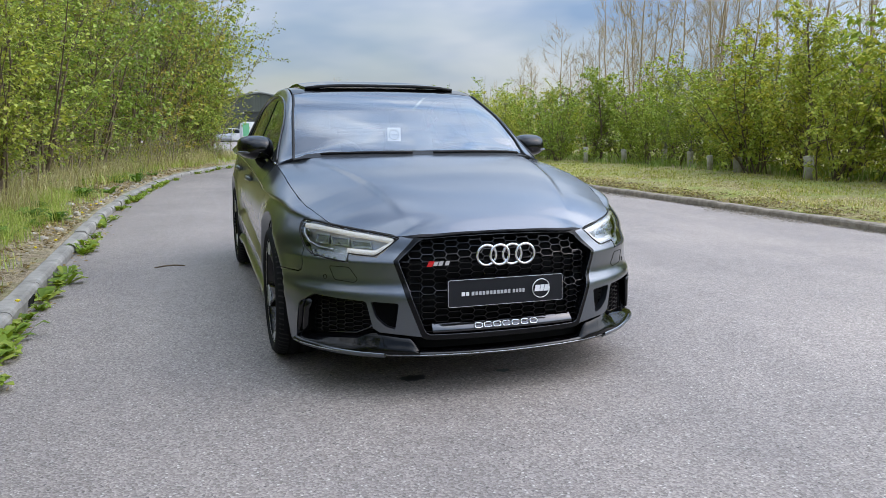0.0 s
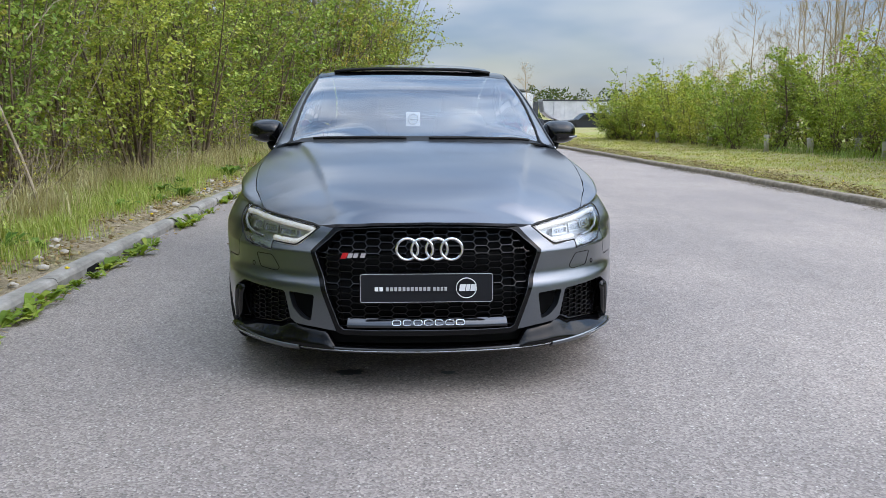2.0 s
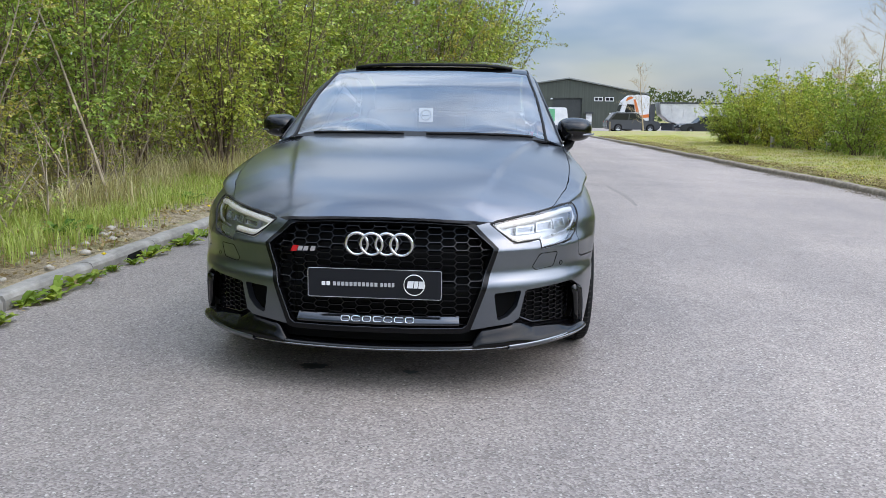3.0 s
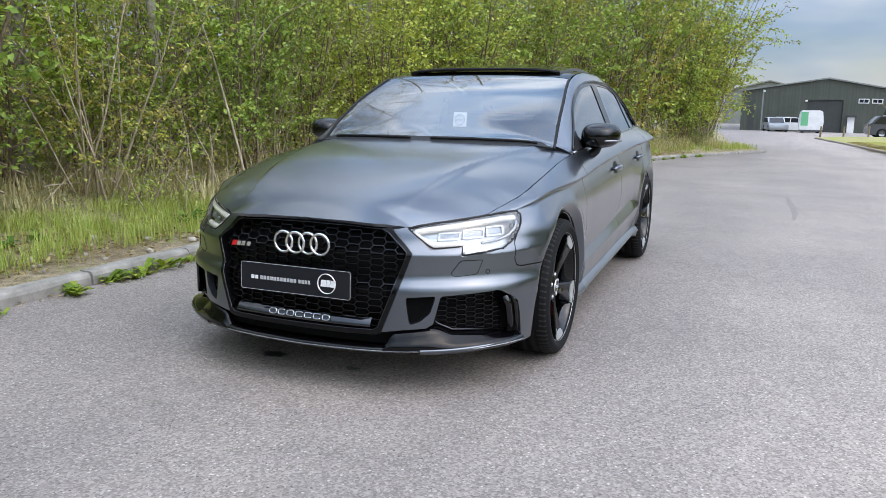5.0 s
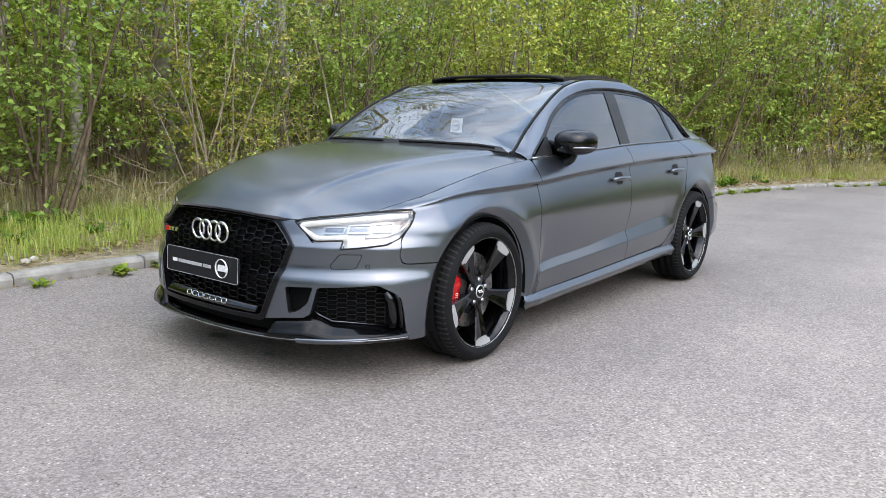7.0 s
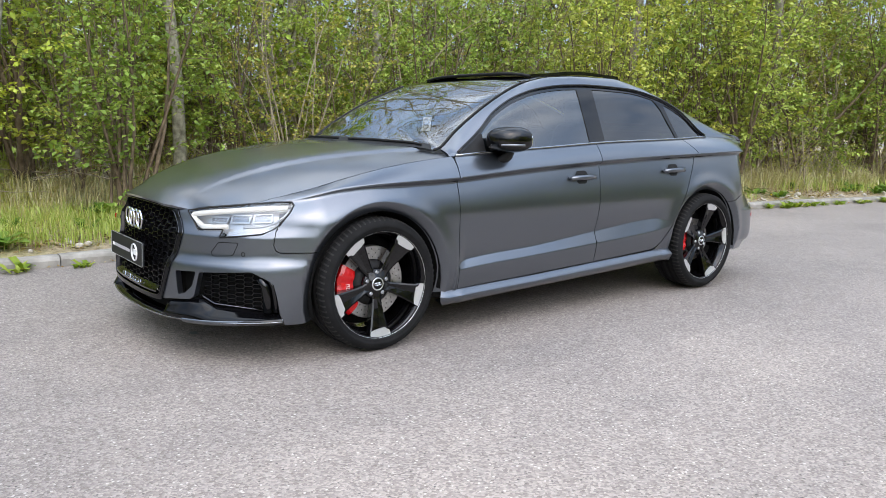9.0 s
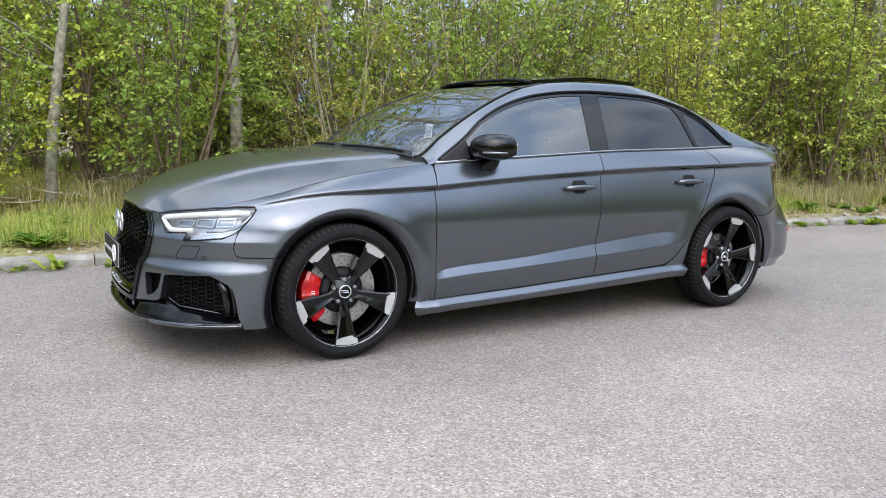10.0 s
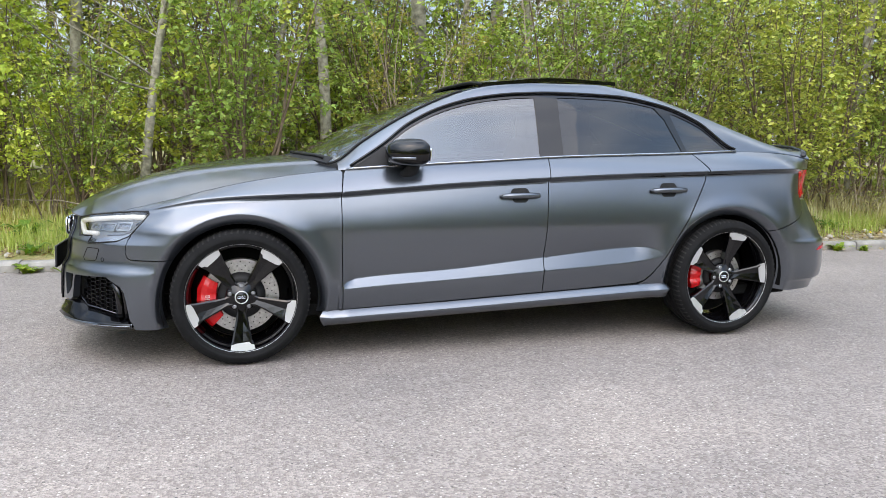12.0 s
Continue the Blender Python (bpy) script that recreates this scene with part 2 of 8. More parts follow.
def paint_material():
    """Satin grey metallic paint with fine flake."""
    m = material("satin_grey_paint", (0.075, 0.078, 0.083), 0.36, 0.92)
    n, l, b = nodes_of(m)
    set_color(m, ramp(m, noise_node(m, 900, 2, 0.5), [(0.3, (0.088, 0.100, 0.119)), (0.7, (0.108, 0.123, 0.145))]))
    set_rough(m, ramp(m, noise_node(m, 3, 4, 0.6), [(0.3, (0.28, 0.28, 0.28)), (0.7, (0.315, 0.315, 0.315))]))
    b.inputs["Specular IOR Level"].default_value = 0.5
    b.inputs["Coat Weight"].default_value = 1.0
    b.inputs["Coat Roughness"].default_value = 0.16
    b.inputs["Coat IOR"].default_value = 1.6
    return m


def glass_material(name, tint, clear):
    """A car pane: mirror gloss by angle over a tinted see-through sheet."""
    m = bpy.data.materials.new(name)
    m.use_nodes = True
    n, l = m.node_tree.nodes, m.node_tree.links
    n.clear()
    out, mx, lw = n.new("ShaderNodeOutputMaterial"), n.new("ShaderNodeMixShader"), n.new("ShaderNodeLayerWeight")
    pw, sc = n.new("ShaderNodeMath"), n.new("ShaderNodeMapRange")
    tr, gl = n.new("ShaderNodeBsdfTransparent"), n.new("ShaderNodeBsdfGlossy")
    tr.inputs["Color"].default_value = (*tint, 1)
    gl.inputs["Roughness"].default_value = 0.015
    gl.inputs["Color"].default_value = (0.95, 0.97, 1.0, 1)
    lw.inputs["Blend"].default_value = 0.5
    pw.operation, pw.inputs[1].default_value = "POWER", 3.0
    sc.inputs["To Min"].default_value = clear
    l.new(lw.outputs["Facing"], pw.inputs[0])
    l.new(pw.outputs["Value"], sc.inputs["Value"])
    l.new(sc.outputs["Result"], mx.inputs["Fac"])
    l.new(tr.outputs["BSDF"], mx.inputs[1])
    l.new(gl.outputs["BSDF"], mx.inputs[2])
    l.new(mx.outputs["Shader"], out.inputs["Surface"])
    return m


M_PAINT = paint_material()
M_GLOSS = material("gloss_black", (0.002, 0.002, 0.0025), 0.05, Specular_IOR_Level=0.45)
M_BLACK = mottled("black_plastic", (0.008, 0.008, 0.008), (0.016, 0.016, 0.017), 30, 0.5, 300, 0.15, 0.001)
M_DARK = material("shade_and_underside_black", (0.004, 0.004, 0.004), 0.9)
M_FRAME = material("grille_frame_black", (0.003, 0.003, 0.0035), 0.12, Specular_IOR_Level=0.2)
M_RAMP = material("ramp_gloss_black", (0.002, 0.002, 0.0025), 0.07, Specular_IOR_Level=0.24)
M_MESH = material("grille_gloss_black", (0.005, 0.005, 0.006), 0.16, Specular_IOR_Level=0.4)
M_CHROME = material("chrome", (0.72, 0.73, 0.75), 0.14, 1.0)
M_SILVER = material("machined_alloy", (0.58, 0.59, 0.59), 0.32, 0.7)
M_RUBBER = mottled("tyre_rubber", (0.0035, 0.0035, 0.0035), (0.008, 0.008, 0.0085), 20, 0.8, 200, 0.3, 0.002)
M_TREAD = mottled("pale_tread_rubber", (0.007, 0.007, 0.007), (0.015, 0.0145, 0.014), 30, 0.85, 200, 0.3, 0.002)
M_DISC = mottled("brake_disc_steel", (0.32, 0.31, 0.3), (0.52, 0.51, 0.5), 60, 0.35, 120, 0.1, 0.001, 0.9)
M_RED = material("caliper_red", (0.46, 0.006, 0.008), 0.22)
M_SCREEN = glass_material("windscreen_glass", (0.7, 0.73, 0.72), 0.15)
M_SIDE_GLASS = glass_material("side_glass", (0.16, 0.21, 0.20), 0.115)
M_PRIVACY = glass_material("privacy_glass", (0.03, 0.032, 0.04), 0.05)
M_LENS = glass_material("lamp_lens", (0.9, 0.92, 0.93), 0.07)
M_LAMP_SILVER = material("lamp_reflector", (0.30, 0.31, 0.33), 0.32, 0.9)
M_LAMP_GREY = material("lamp_bezel", (0.40, 0.41, 0.43), 0.28, 0.85)
M_DRL = material("running_light", (0.48, 0.48, 0.47), 0.4)
M_DRL.node_tree.nodes["Principled BSDF"].inputs["Emission Color"].default_value = (1.0, 0.97, 0.88, 1)
M_DRL.node_tree.nodes["Principled BSDF"].inputs["Emission Strength"].default_value = 0.16
M_PROJECTOR = material("projector_glass", (0.22, 0.23, 0.25), 0.08, 0.6)
M_TAIL = material("tail_lamp_red", (0.40, 0.004, 0.010), 0.2)
M_TRIM = mottled("dash_trim", (0.012, 0.012, 0.013), (0.022, 0.022, 0.023), 40, 0.75, 200, 0.3, 0.002)
M_SEAT = mottled("seat_leather", (0.012, 0.012, 0.013), (0.025, 0.025, 0.026), 12, 0.5, 120, 0.3, 0.002)
M_PLATE = material("plate_black", (0.009, 0.0095, 0.012), 0.5, Specular_IOR_Level=0.25)
M_WHITE = material("white_print", (0.75, 0.75, 0.75), 0.5)
M_GREYPRINT = material("grey_print", (0.42, 0.42, 0.43), 0.4)
M_EDGE_GLINT = material("edge_glint_silver", (0.30, 0.305, 0.315), 0.25, 0.8)
# gloss belt trim made pale metal to carry the sky's bright reflection
M_BELT = material("belt_trim_sky_glint", (0.33, 0.335, 0.345), 0.22, 1.0)
M_BLADE = material("smoked_chrome", (0.075, 0.078, 0.085), 0.12, 1.0)

for dull in (M_BLACK, M_RUBBER, M_DARK):
    dull.node_tree.nodes["Principled BSDF"].inputs["Specular IOR Level"].default_value = 0.2

# ---- ground, road and kerbs ----
def part(name, bm, mat, parent=None, label=""):
    """Links a bmesh as one mesh object under a thing or a part."""
    me = bpy.data.meshes.new(name)
    bm.to_mesh(me)
    bm.free()
    if mat:
        me.materials.append(mat)
    ob = new(name, me)
    ob.parent = parent
    if label:
        ob["label"] = label
    return ob


def raw_mesh(name, verts, faces, mat, smooth=False):
    """A mesh from arrays of corners and of faces with equal side counts."""
    me = bpy.data.meshes.new(name)
    verts, faces = np.asarray(verts, dtype=np.float32), np.asarray(faces, dtype=np.int32)
    me.vertices.add(len(verts))
    me.vertices.foreach_set("co", verts.ravel())
    k = faces.shape[1]
    me.loops.add(faces.size)
    me.loops.foreach_set("vertex_index", faces.ravel())
    me.polygons.add(len(faces))
    me.polygons.foreach_set("loop_start", np.arange(0, faces.size, k, dtype=np.int32))
    if smooth:
        me.polygons.foreach_set("use_smooth", np.ones(len(faces), dtype=bool))
    if mat:
        me.materials.append(mat)
    me.update(calc_edges=True)
    return me


def empty(name, at=(0, 0, 0)):
    ob = new(name)
    ob.location = at
    ob.empty_display_size = 0.1
    return ob


def road_z(x, y):
    """Height of the carriageway: level under the car, falling to both kerbs and away down the road."""
    camber = 0.02 * np.logaddexp(0, (np.minimum(np.abs(x - 0.8), 6.5) - 1.8) * 3) / 3
    y2 = np.minimum(y, 95.0)
    return -camber - 0.013 * np.logaddexp(0, y2 - 3.0)


KERB_L = [(-60, -2.3), (-2, -2.27), (7, -2.25), (10, -2.1), (13, -1.8), (16, -1.3), (19.3, -0.3), (22.4, 0.85), (24.3, 1.62), (25.2, 1.75),
          (26.2, 1.55), (28, 1.1), (35, 0.2), (60, -1.5), (66, -8), (70, -60)]
KERB_R = [(-60, 6.4), (3, 6.2), (11, 6.25), (13.7, 6.1), (22, 5.95), (27.6, 5.86), (40, 5.3), (52, 4.55), (53.6, 4.7), (54.6, 5.6), (55.6, 9), (57, 60)]


def edge_x(points, y):
    return np.interp(y, [p[0] for p in points], [p[1] for p in points])


def verge_z(side, d, x, y):
    """Height of the verge d metres outside the kerb."""
    base = road_z(edge_x(KERB_L if side < 0 else KERB_R, y), y) + 0.085
    far = np.clip(d, 0, 400)
    if side < 0:
        lift = 0.05 * np.clip(far / 0.8, 0, 1) + 0.27 * np.clip((far - 0.6) / 3.4, 0, 1) ** 1.2
    else:
        lift = 0.05 * np.clip(far / 1.0, 0, 1) + 0.10 * np.clip((far - 1) / 5, 0, 1)
    return base + lift


def rough_z(x, y, amount):
    return np.array([noise.noise(Vector((a * 0.9, b * 0.9, 3.1))) * amount + noise.noise(Vector((a * 3.3, b * 3.3, 7.7))) * amount * 0.45 for a, b in zip(x, y)])


def grid_faces(rows, cols):
    i = np.arange(rows - 1)[:, None] * cols + np.arange(cols - 1)[None, :]
    i = i.ravel()
    return np.stack([i, i + 1, i + cols + 1, i + cols], 1)


def build_ground():
    ys = np.concatenate([np.linspace(-400, -30, 8), np.linspace(-24, -8, 9), np.arange(-7, 30, 0.3), np.linspace(30.5, 62, 40), np.linspace(65, 110, 12), np.linspace(150, 900, 6)])
    offs = np.array([600, 250, 120, 70, 45, 30, 22, 17, 13, 10, 8, 6.8, 5.8, 5, 4.4, 3.9, 3.4, 3, 2.6, 2.2, 1.9, 1.6, 1.3, 1.0, 0.75, 0.5, 0.3, 0.16, 0.12])
    cols = []
    for d in offs:
        x = edge_x(KERB_L, ys) - d
        cols.append((x, verge_z(-1, d - 0.12, x, ys) + (rough_z(x, ys, 0.05) if 0.2 < d < 30 else 0)))
    xl, xr = edge_x(KERB_L, ys), edge_x(KERB_R, ys)
    for f in (0.0, 0.35, 0.7, 1.0):
        x = xl + (xr - xl) * f + (-0.11 if f == 0 else 0.11 if f == 1 else 0)
        cols.append((x, road_z(x, ys) - 0.25))
    for d in offs[::-1]:
        x = edge_x(KERB_R, ys) + d
        cols.append((x, verge_z(1, d - 0.12, x, ys) + (rough_z(x, ys, 0.035) if 0.2 < d < 30 else 0)))
    v = np.stack([np.stack([x, ys, z], 1) for x, z in cols], 1).reshape(-1, 3)
    me = raw_mesh("ground", v, grid_faces(len(ys), len(cols)), M_VERGE, True)
    ob = new("ground", me)
    tagged(ob, "grassy verge ground with straw and bare earth", "ground", kind="structure")


def build_road():
    ys = np.concatenate([np.linspace(-60, -10, 26), np.arange(-9, 30, 0.4), np.linspace(30.5, 75, 60), np.linspace(78, 130, 14)])
    fs = np.linspace(0, 1, 25)
    xl, xr = edge_x(KERB_L, ys), edge_x(KERB_R, ys)
    v = []
    for f in fs:
        x = xl + (xr - xl) * f
        v.append(np.stack([x, ys, road_z(x, ys)], 1))
    v = np.stack(v, 1).reshape(-1, 3)
    ob = new("road", raw_mesh("road", v, grid_faces(len(ys), len(fs)), M_ASPHALT, True))
    tagged(ob, "worn light grey asphalt road with fine chippings", "road", kind="structure")


build_ground()
build_road()


def kerb_stone_mesh(length, mat):
    """One half-battered concrete kerb stone along +y, its road face at x = 0, the body towards -x."""
    bm = bmesh.new()
    prof = [(0.0, -0.12), (0.0, 0.055), (-0.012, 0.078), (-0.03, 0.088), (-0.112, 0.09), (-0.125, 0.08), (-0.125, -0.12)]
    rings = []
    n = 5
    for i in range(n + 1):
        y = 0.004 + (length - 0.008) * i / n
        wob = 0.004 * math.sin(i * 2.1 + length * 9)
        rings.append([bm.verts.new((x + wob * (k > 0), y, z + 0.003 * math.sin(i * 1.7 + k))) for k, (x, z) in enumerate(prof)])
    for a, b in zip(rings, rings[1:]):
        for k in range(len(prof) - 1):
            bm.faces.new((a[k], a[k + 1], b[k + 1], b[k]))
    bm.faces.new(rings[0][::-1])
    bm.faces.new(rings[-1])
    bmesh.ops.recalc_face_normals(bm, faces=bm.faces)
    me = bpy.data.meshes.new("kerb_stone")
    bm.to_mesh(me)
    bm.free()
    me.materials.append(mat)
    return me


def build_kerb(name, points, side, y0, y1, label):
    root = tagged(empty(name), label, "kerb", kind="structure")
    mat = M_KERB if side < 0 else M_KERB_R
    meshes = [kerb_stone_mesh(0.915, mat), kerb_stone_mesh(0.9151, mat), kerb_stone_mesh(0.9149, mat)]
    y, k = y0, 0
    rnd = random.Random(5)
    while y < y1:
        x = float(edge_x(points, y))
        dy = 0.1
        slope = (float(edge_x(points, y + dy)) - x) / dy
        step = 0.915 / math.hypot(1, slope)
        x2 = float(edge_x(points, y + step))
        ang = math.atan2(-(x2 - x), step)
        ob = new("kerb_stone", meshes[k % 3])
        ob.parent = root
        z0, z1 = float(road_z(x, y)), float(road_z(x2, y + step))
        m = Matrix.Translation((x, y, z0 + rnd.uniform(-0.006, 0.006))) @ Matrix.Rotation(ang + radians(rnd.uniform(-0.5, 0.5)), 4, "Z") @ Matrix.Rotation(math.atan2(z1 - z0, 0.915), 4, "X")
        if side > 0:
            m = m @ Matrix.Translation((0, 0.915, 0)) @ Matrix.Rotation(math.pi, 4, "Z")
        ob.matrix_basis = m
        y += step
        k += 1


build_kerb("kerb_left", KERB_L, -1, -9, 26.5, "weathered concrete kerb with weeds along it")
build_kerb("kerb_right", KERB_R, 1, -8, 52.5, "low stained concrete kerb beside the grass verge")

import mathutils

# ---- the car's surfaces: half body, x >= 0, front axle at y = 0, nose towards -y ----
def pchip(xs, ys):
    """A smooth curve through points that does not overshoot."""
    xs, ys = np.asarray(xs, float), np.asarray(ys, float)
    h, d = np.diff(xs), np.diff(ys) / np.diff(xs)
    m = np.zeros_like(ys)
    for i in range(1, len(xs) - 1):
        if d[i - 1] * d[i] > 0:
            w1, w2 = 2 * h[i] + h[i - 1], h[i] + 2 * h[i - 1]
            m[i] = (w1 + w2) / (w1 / d[i - 1] + w2 / d[i])
    m[0], m[-1] = d[0], d[-1]

    def curve(x):
        x = np.clip(np.asarray(x, float), xs[0], xs[-1])
        i = np.clip(np.searchsorted(xs, x, side="right") - 1, 0, len(xs) - 2)
        t = (x - xs[i]) / h[i]
        return ((2 * t**3 - 3 * t**2 + 1) * ys[i] + (t**3 - 2 * t**2 + t) * h[i] * m[i] + (-2 * t**3 + 3 * t**2) * ys[i + 1] + (t**3 - t**2) * h[i] * m[i + 1])
    return curve


def keyed(*pairs):
    return pchip([p[0] for p in pairs], [p[1] for p in pairs])


PLAN = np.array([(0, -0.888), (0.12, -0.886), (0.25, -0.877), (0.36, -0.860), (0.46, -0.829), (0.55, -0.786), (0.63, -0.737), (0.71, -0.675), (0.78, -0.600), (0.83, -0.520),
                 (0.862, -0.43), (0.880, -0.33), (0.893, -0.18), (0.899, 0.0), (0.896, 0.2), (0.888, 0.4), (0.880, 0.65), (0.879, 1.1), (0.880, 1.6), (0.881, 2.0), (0.889, 2.3),
                 (0.897, 2.63), (0.890, 2.88), (0.868, 3.1), (0.835, 3.25), (0.77, 3.36), (0.68, 3.435), (0.5, 3.52), (0.25, 3.575), (0, 3.59)])
PLAN_S = np.concatenate([[0], np.cumsum(np.hypot(*np.diff(PLAN, axis=0).T))])
plan_x, plan_y = pchip(PLAN_S, PLAN[:, 0]), pchip(PLAN_S, PLAN[:, 1])
_s = np.linspace(0, PLAN_S[-1], 6000)
_px, _py = plan_x(_s), plan_y(_s)
S_END = PLAN_S[-1]


def s_of_y(y):
    return np.interp(y, _py, _s)


def soft_step(a, b, x):
    t = np.clip((x - a) / (b - a), 0, 1)
    return t * t * (3 - 2 * t)


tornado = keyed((-0.60, 0.690), (-0.396, 0.727), (-0.18, 0.766), (0.07, 0.782), (0.47, 0.794), (0.74, 0.813), (1.02, 0.832), (1.5, 0.857), (1.95, 0.876), (2.47, 0.891), (3.05, 0.904), (3.5, 0.89))
belt_z = keyed((-0.60, 0.715), (-0.40, 0.757), (-0.18, 0.815), (0.07, 0.868), (0.3, 0.900), (0.50, 0.919), (0.75, 0.936), (1.2, 0.961), (1.65, 0.985), (2.38, 1.006), (2.72, 1.018), (2.95, 1.015), (3.15, 0.998), (3.3, 0.975), (3.5, 0.95))
belt_x = keyed((-0.60, 0.650), (-0.40, 0.735), (-0.18, 0.775), (0.07, 0.790), (0.3, 0.790), (0.50, 0.790), (0.75, 0.795), (1.2, 0.803), (1.65, 0.802), (2.38, 0.785), (2.72, 0.765), (2.95, 0.745), (3.15, 0.715), (3.3, 0.690), (3.5, 0.64))
low_top = keyed((0.43, 0.352), (0.55, 0.392), (1.02, 0.420), (1.52, 0.466), (2.1, 0.508), (2.24, 0.472))
low_bot = keyed((0.43, 0.340), (0.55, 0.350), (1.02, 0.372), (1.52, 0.397), (2.1, 0.434), (2.24, 0.462))
nose_d = keyed((0.10, 0.03), (0.17, 0.004), (0.24, 0.0), (0.36, 0.003), (0.425, 0.006), (0.445, 0.010), (0.475, 0.027), (0.50, 0.032), (0.54, 0.0335), (0.578, 0.035), (0.588, 0.041), (0.62, 0.062), (0.67, 0.080), (0.72, 0.115), (0.80, 0.2))
tail_d = keyed((0.10, 0.10), (0.20, 0.065), (0.27, 0.036), (0.285, 0.012), (0.36, 0.0), (0.50, 0.003), (0.525, 0.022), (0.56, 0.036), (0.64, 0.075), (0.72, 0.11), (0.80, 0.135), (0.90, 0.12), (0.965, 0.115), (1.1, 0.2))
WHEELS = ((0.0, 0.310), (2.631, 0.310))
ARCH = 0.362


def side_d(y, z):
    """How far the flank lies inside the plan line."""
    y, z = np.asarray(y, float), np.asarray(z, float)
    zt, zb = tornado(y), belt_z(y)
    db = plan_x(s_of_y(y)) - belt_x(y)
    fade = soft_step(-0.42, 0.25, y)                       # the tornado line grows out of the headlight
    dt = 0.058 * (1 - fade) + 0.006
    up = np.clip((z - zt - 0.018) / np.maximum(zb - zt - 0.018, 0.02), 0, 1.6)
    above = dt + (db - dt) * (0.55 * up + 0.45 * up**2)
    band = dt + (0.026 + 0.006 + 0.016 * soft_step(1.9, 2.65, y) * (1 - soft_step(3.0, 3.3, y))) * (0.12 + 0.88 * fade) * np.clip((zt + 0.018 - z) / 0.016, 0, 1)
    haunch = 0.006 + 0.016 * soft_step(1.9, 2.65, y) * (1 - soft_step(3.0, 3.3, y))
    d0 = dt + (0.026 + haunch) * (0.12 + 0.88 * fade)
    lt, lb = low_top(y), low_bot(y)
    on = soft_step(0.45, 0.54, y) * (1 - soft_step(2.05, 2.24, y))
    zm = 0.63
    f = np.clip((zt + 0.002 - z) / (zt - zm), 0, 1)
    mid = d0 * (1 - f) ** 1.7
    g = np.clip((zm - z) / (zm - lt), 0, 1)
    lower = 0.026 * on * g**1.6
    k = np.clip((lt - z) / np.maximum(lt - lb, 0.004), 0, 1)
    strip = 0.026 * on * (1 - k)
    q = np.clip((np.where(on > 0.02, lb, 0.40) - z) / 0.16, 0, 1.6)
    low = 0.030 * q**1.4
    d = np.where(z > zt + 0.018, above, np.where(z > zt + 0.002, band, np.where(z > zm, mid, np.where(z > lt, lower, np.where(z > lb, strip, low)))))
    d = np.where((on <= 0.02) & (z <= zm), 0.030 * np.clip((0.40 - z) / 0.16, 0, 1.6) ** 1.4, d)
    for yc, zc in WHEELS:
        r = np.hypot(y - yc, z - zc)
        flare = np.clip((ARCH + 0.045 - r) / 0.045, 0, 1.2)
        d = d + 0.038 * flare - 0.010 * np.exp(-((r - ARCH - 0.05) / 0.05) ** 2) * (z < zt)
    return d


def skirt(s, z):
    """Points of the flank and bumpers at plan length s and height z."""
    s, z = np.asarray(s, float), np.asarray(z, float)
    x, y = plan_x(s), plan_y(s)
    e = 0.004
    tx, ty = plan_x(s + e) - plan_x(s - e), plan_y(s + e) - plan_y(s - e)
    ln = np.hypot(tx, ty)
    nx, ny = ty / ln, -tx / ln
    wf = 1 - soft_step(-0.58, -0.28, y)
    wr = soft_step(3.0, 3.3, y)
    d = side_d(y, z) * (1 - wf) * (1 - wr) + nose_d(z) * wf + tail_d(z) * wr
    return np.stack([x - nx * d, y - ny * d, z + 0 * x], -1)


# upper body: at each y a section from the belt over the pillar and screen edge to the centre line
win_z = keyed((0.30, 0.899), (0.50, 0.920), (0.56, 0.955), (0.70, 1.043), (0.84, 1.147), (1.03, 1.236), (1.22, 1.286), (1.45, 1.314), (1.66, 1.322), (2.0, 1.314), (2.3, 1.264), (2.5, 1.184), (2.72, 1.030), (2.80, 1.02), (3.5, 0.952))
edge_z = keyed((0.28, 0.925), (0.46, 0.950), (0.6, 1.048), (0.8, 1.170), (1.0, 1.266), (1.15, 1.322), (1.35, 1.362), (1.6, 1.378), (1.9, 1.380), (2.18, 1.341), (2.475, 1.262), (2.864, 1.128), (3.05, 1.065), (3.2, 1.030), (3.35, 1.022), (3.5, 1.0))
edge_x2 = keyed((0.28, 0.745), (0.46, 0.705), (0.8, 0.655), (1.15, 0.605), (1.6, 0.590), (2.1, 0.580), (2.5, 0.585), (2.9, 0.60), (3.15, 0.62), (3.5, 0.58))
top_z = keyed((0.20, 0.955), (0.30, 0.975), (0.523, 1.075), (0.70, 1.165), (0.89, 1.254), (1.08, 1.320), (1.22, 1.357), (1.45, 1.386), (1.7, 1.394), (2.0, 1.392), (2.25, 1.360), (2.5, 1.290), (2.8, 1.175), (3.0, 1.09), (3.12, 1.055), (3.25, 1.045), (3.38, 1.05), (3.5, 1.03))


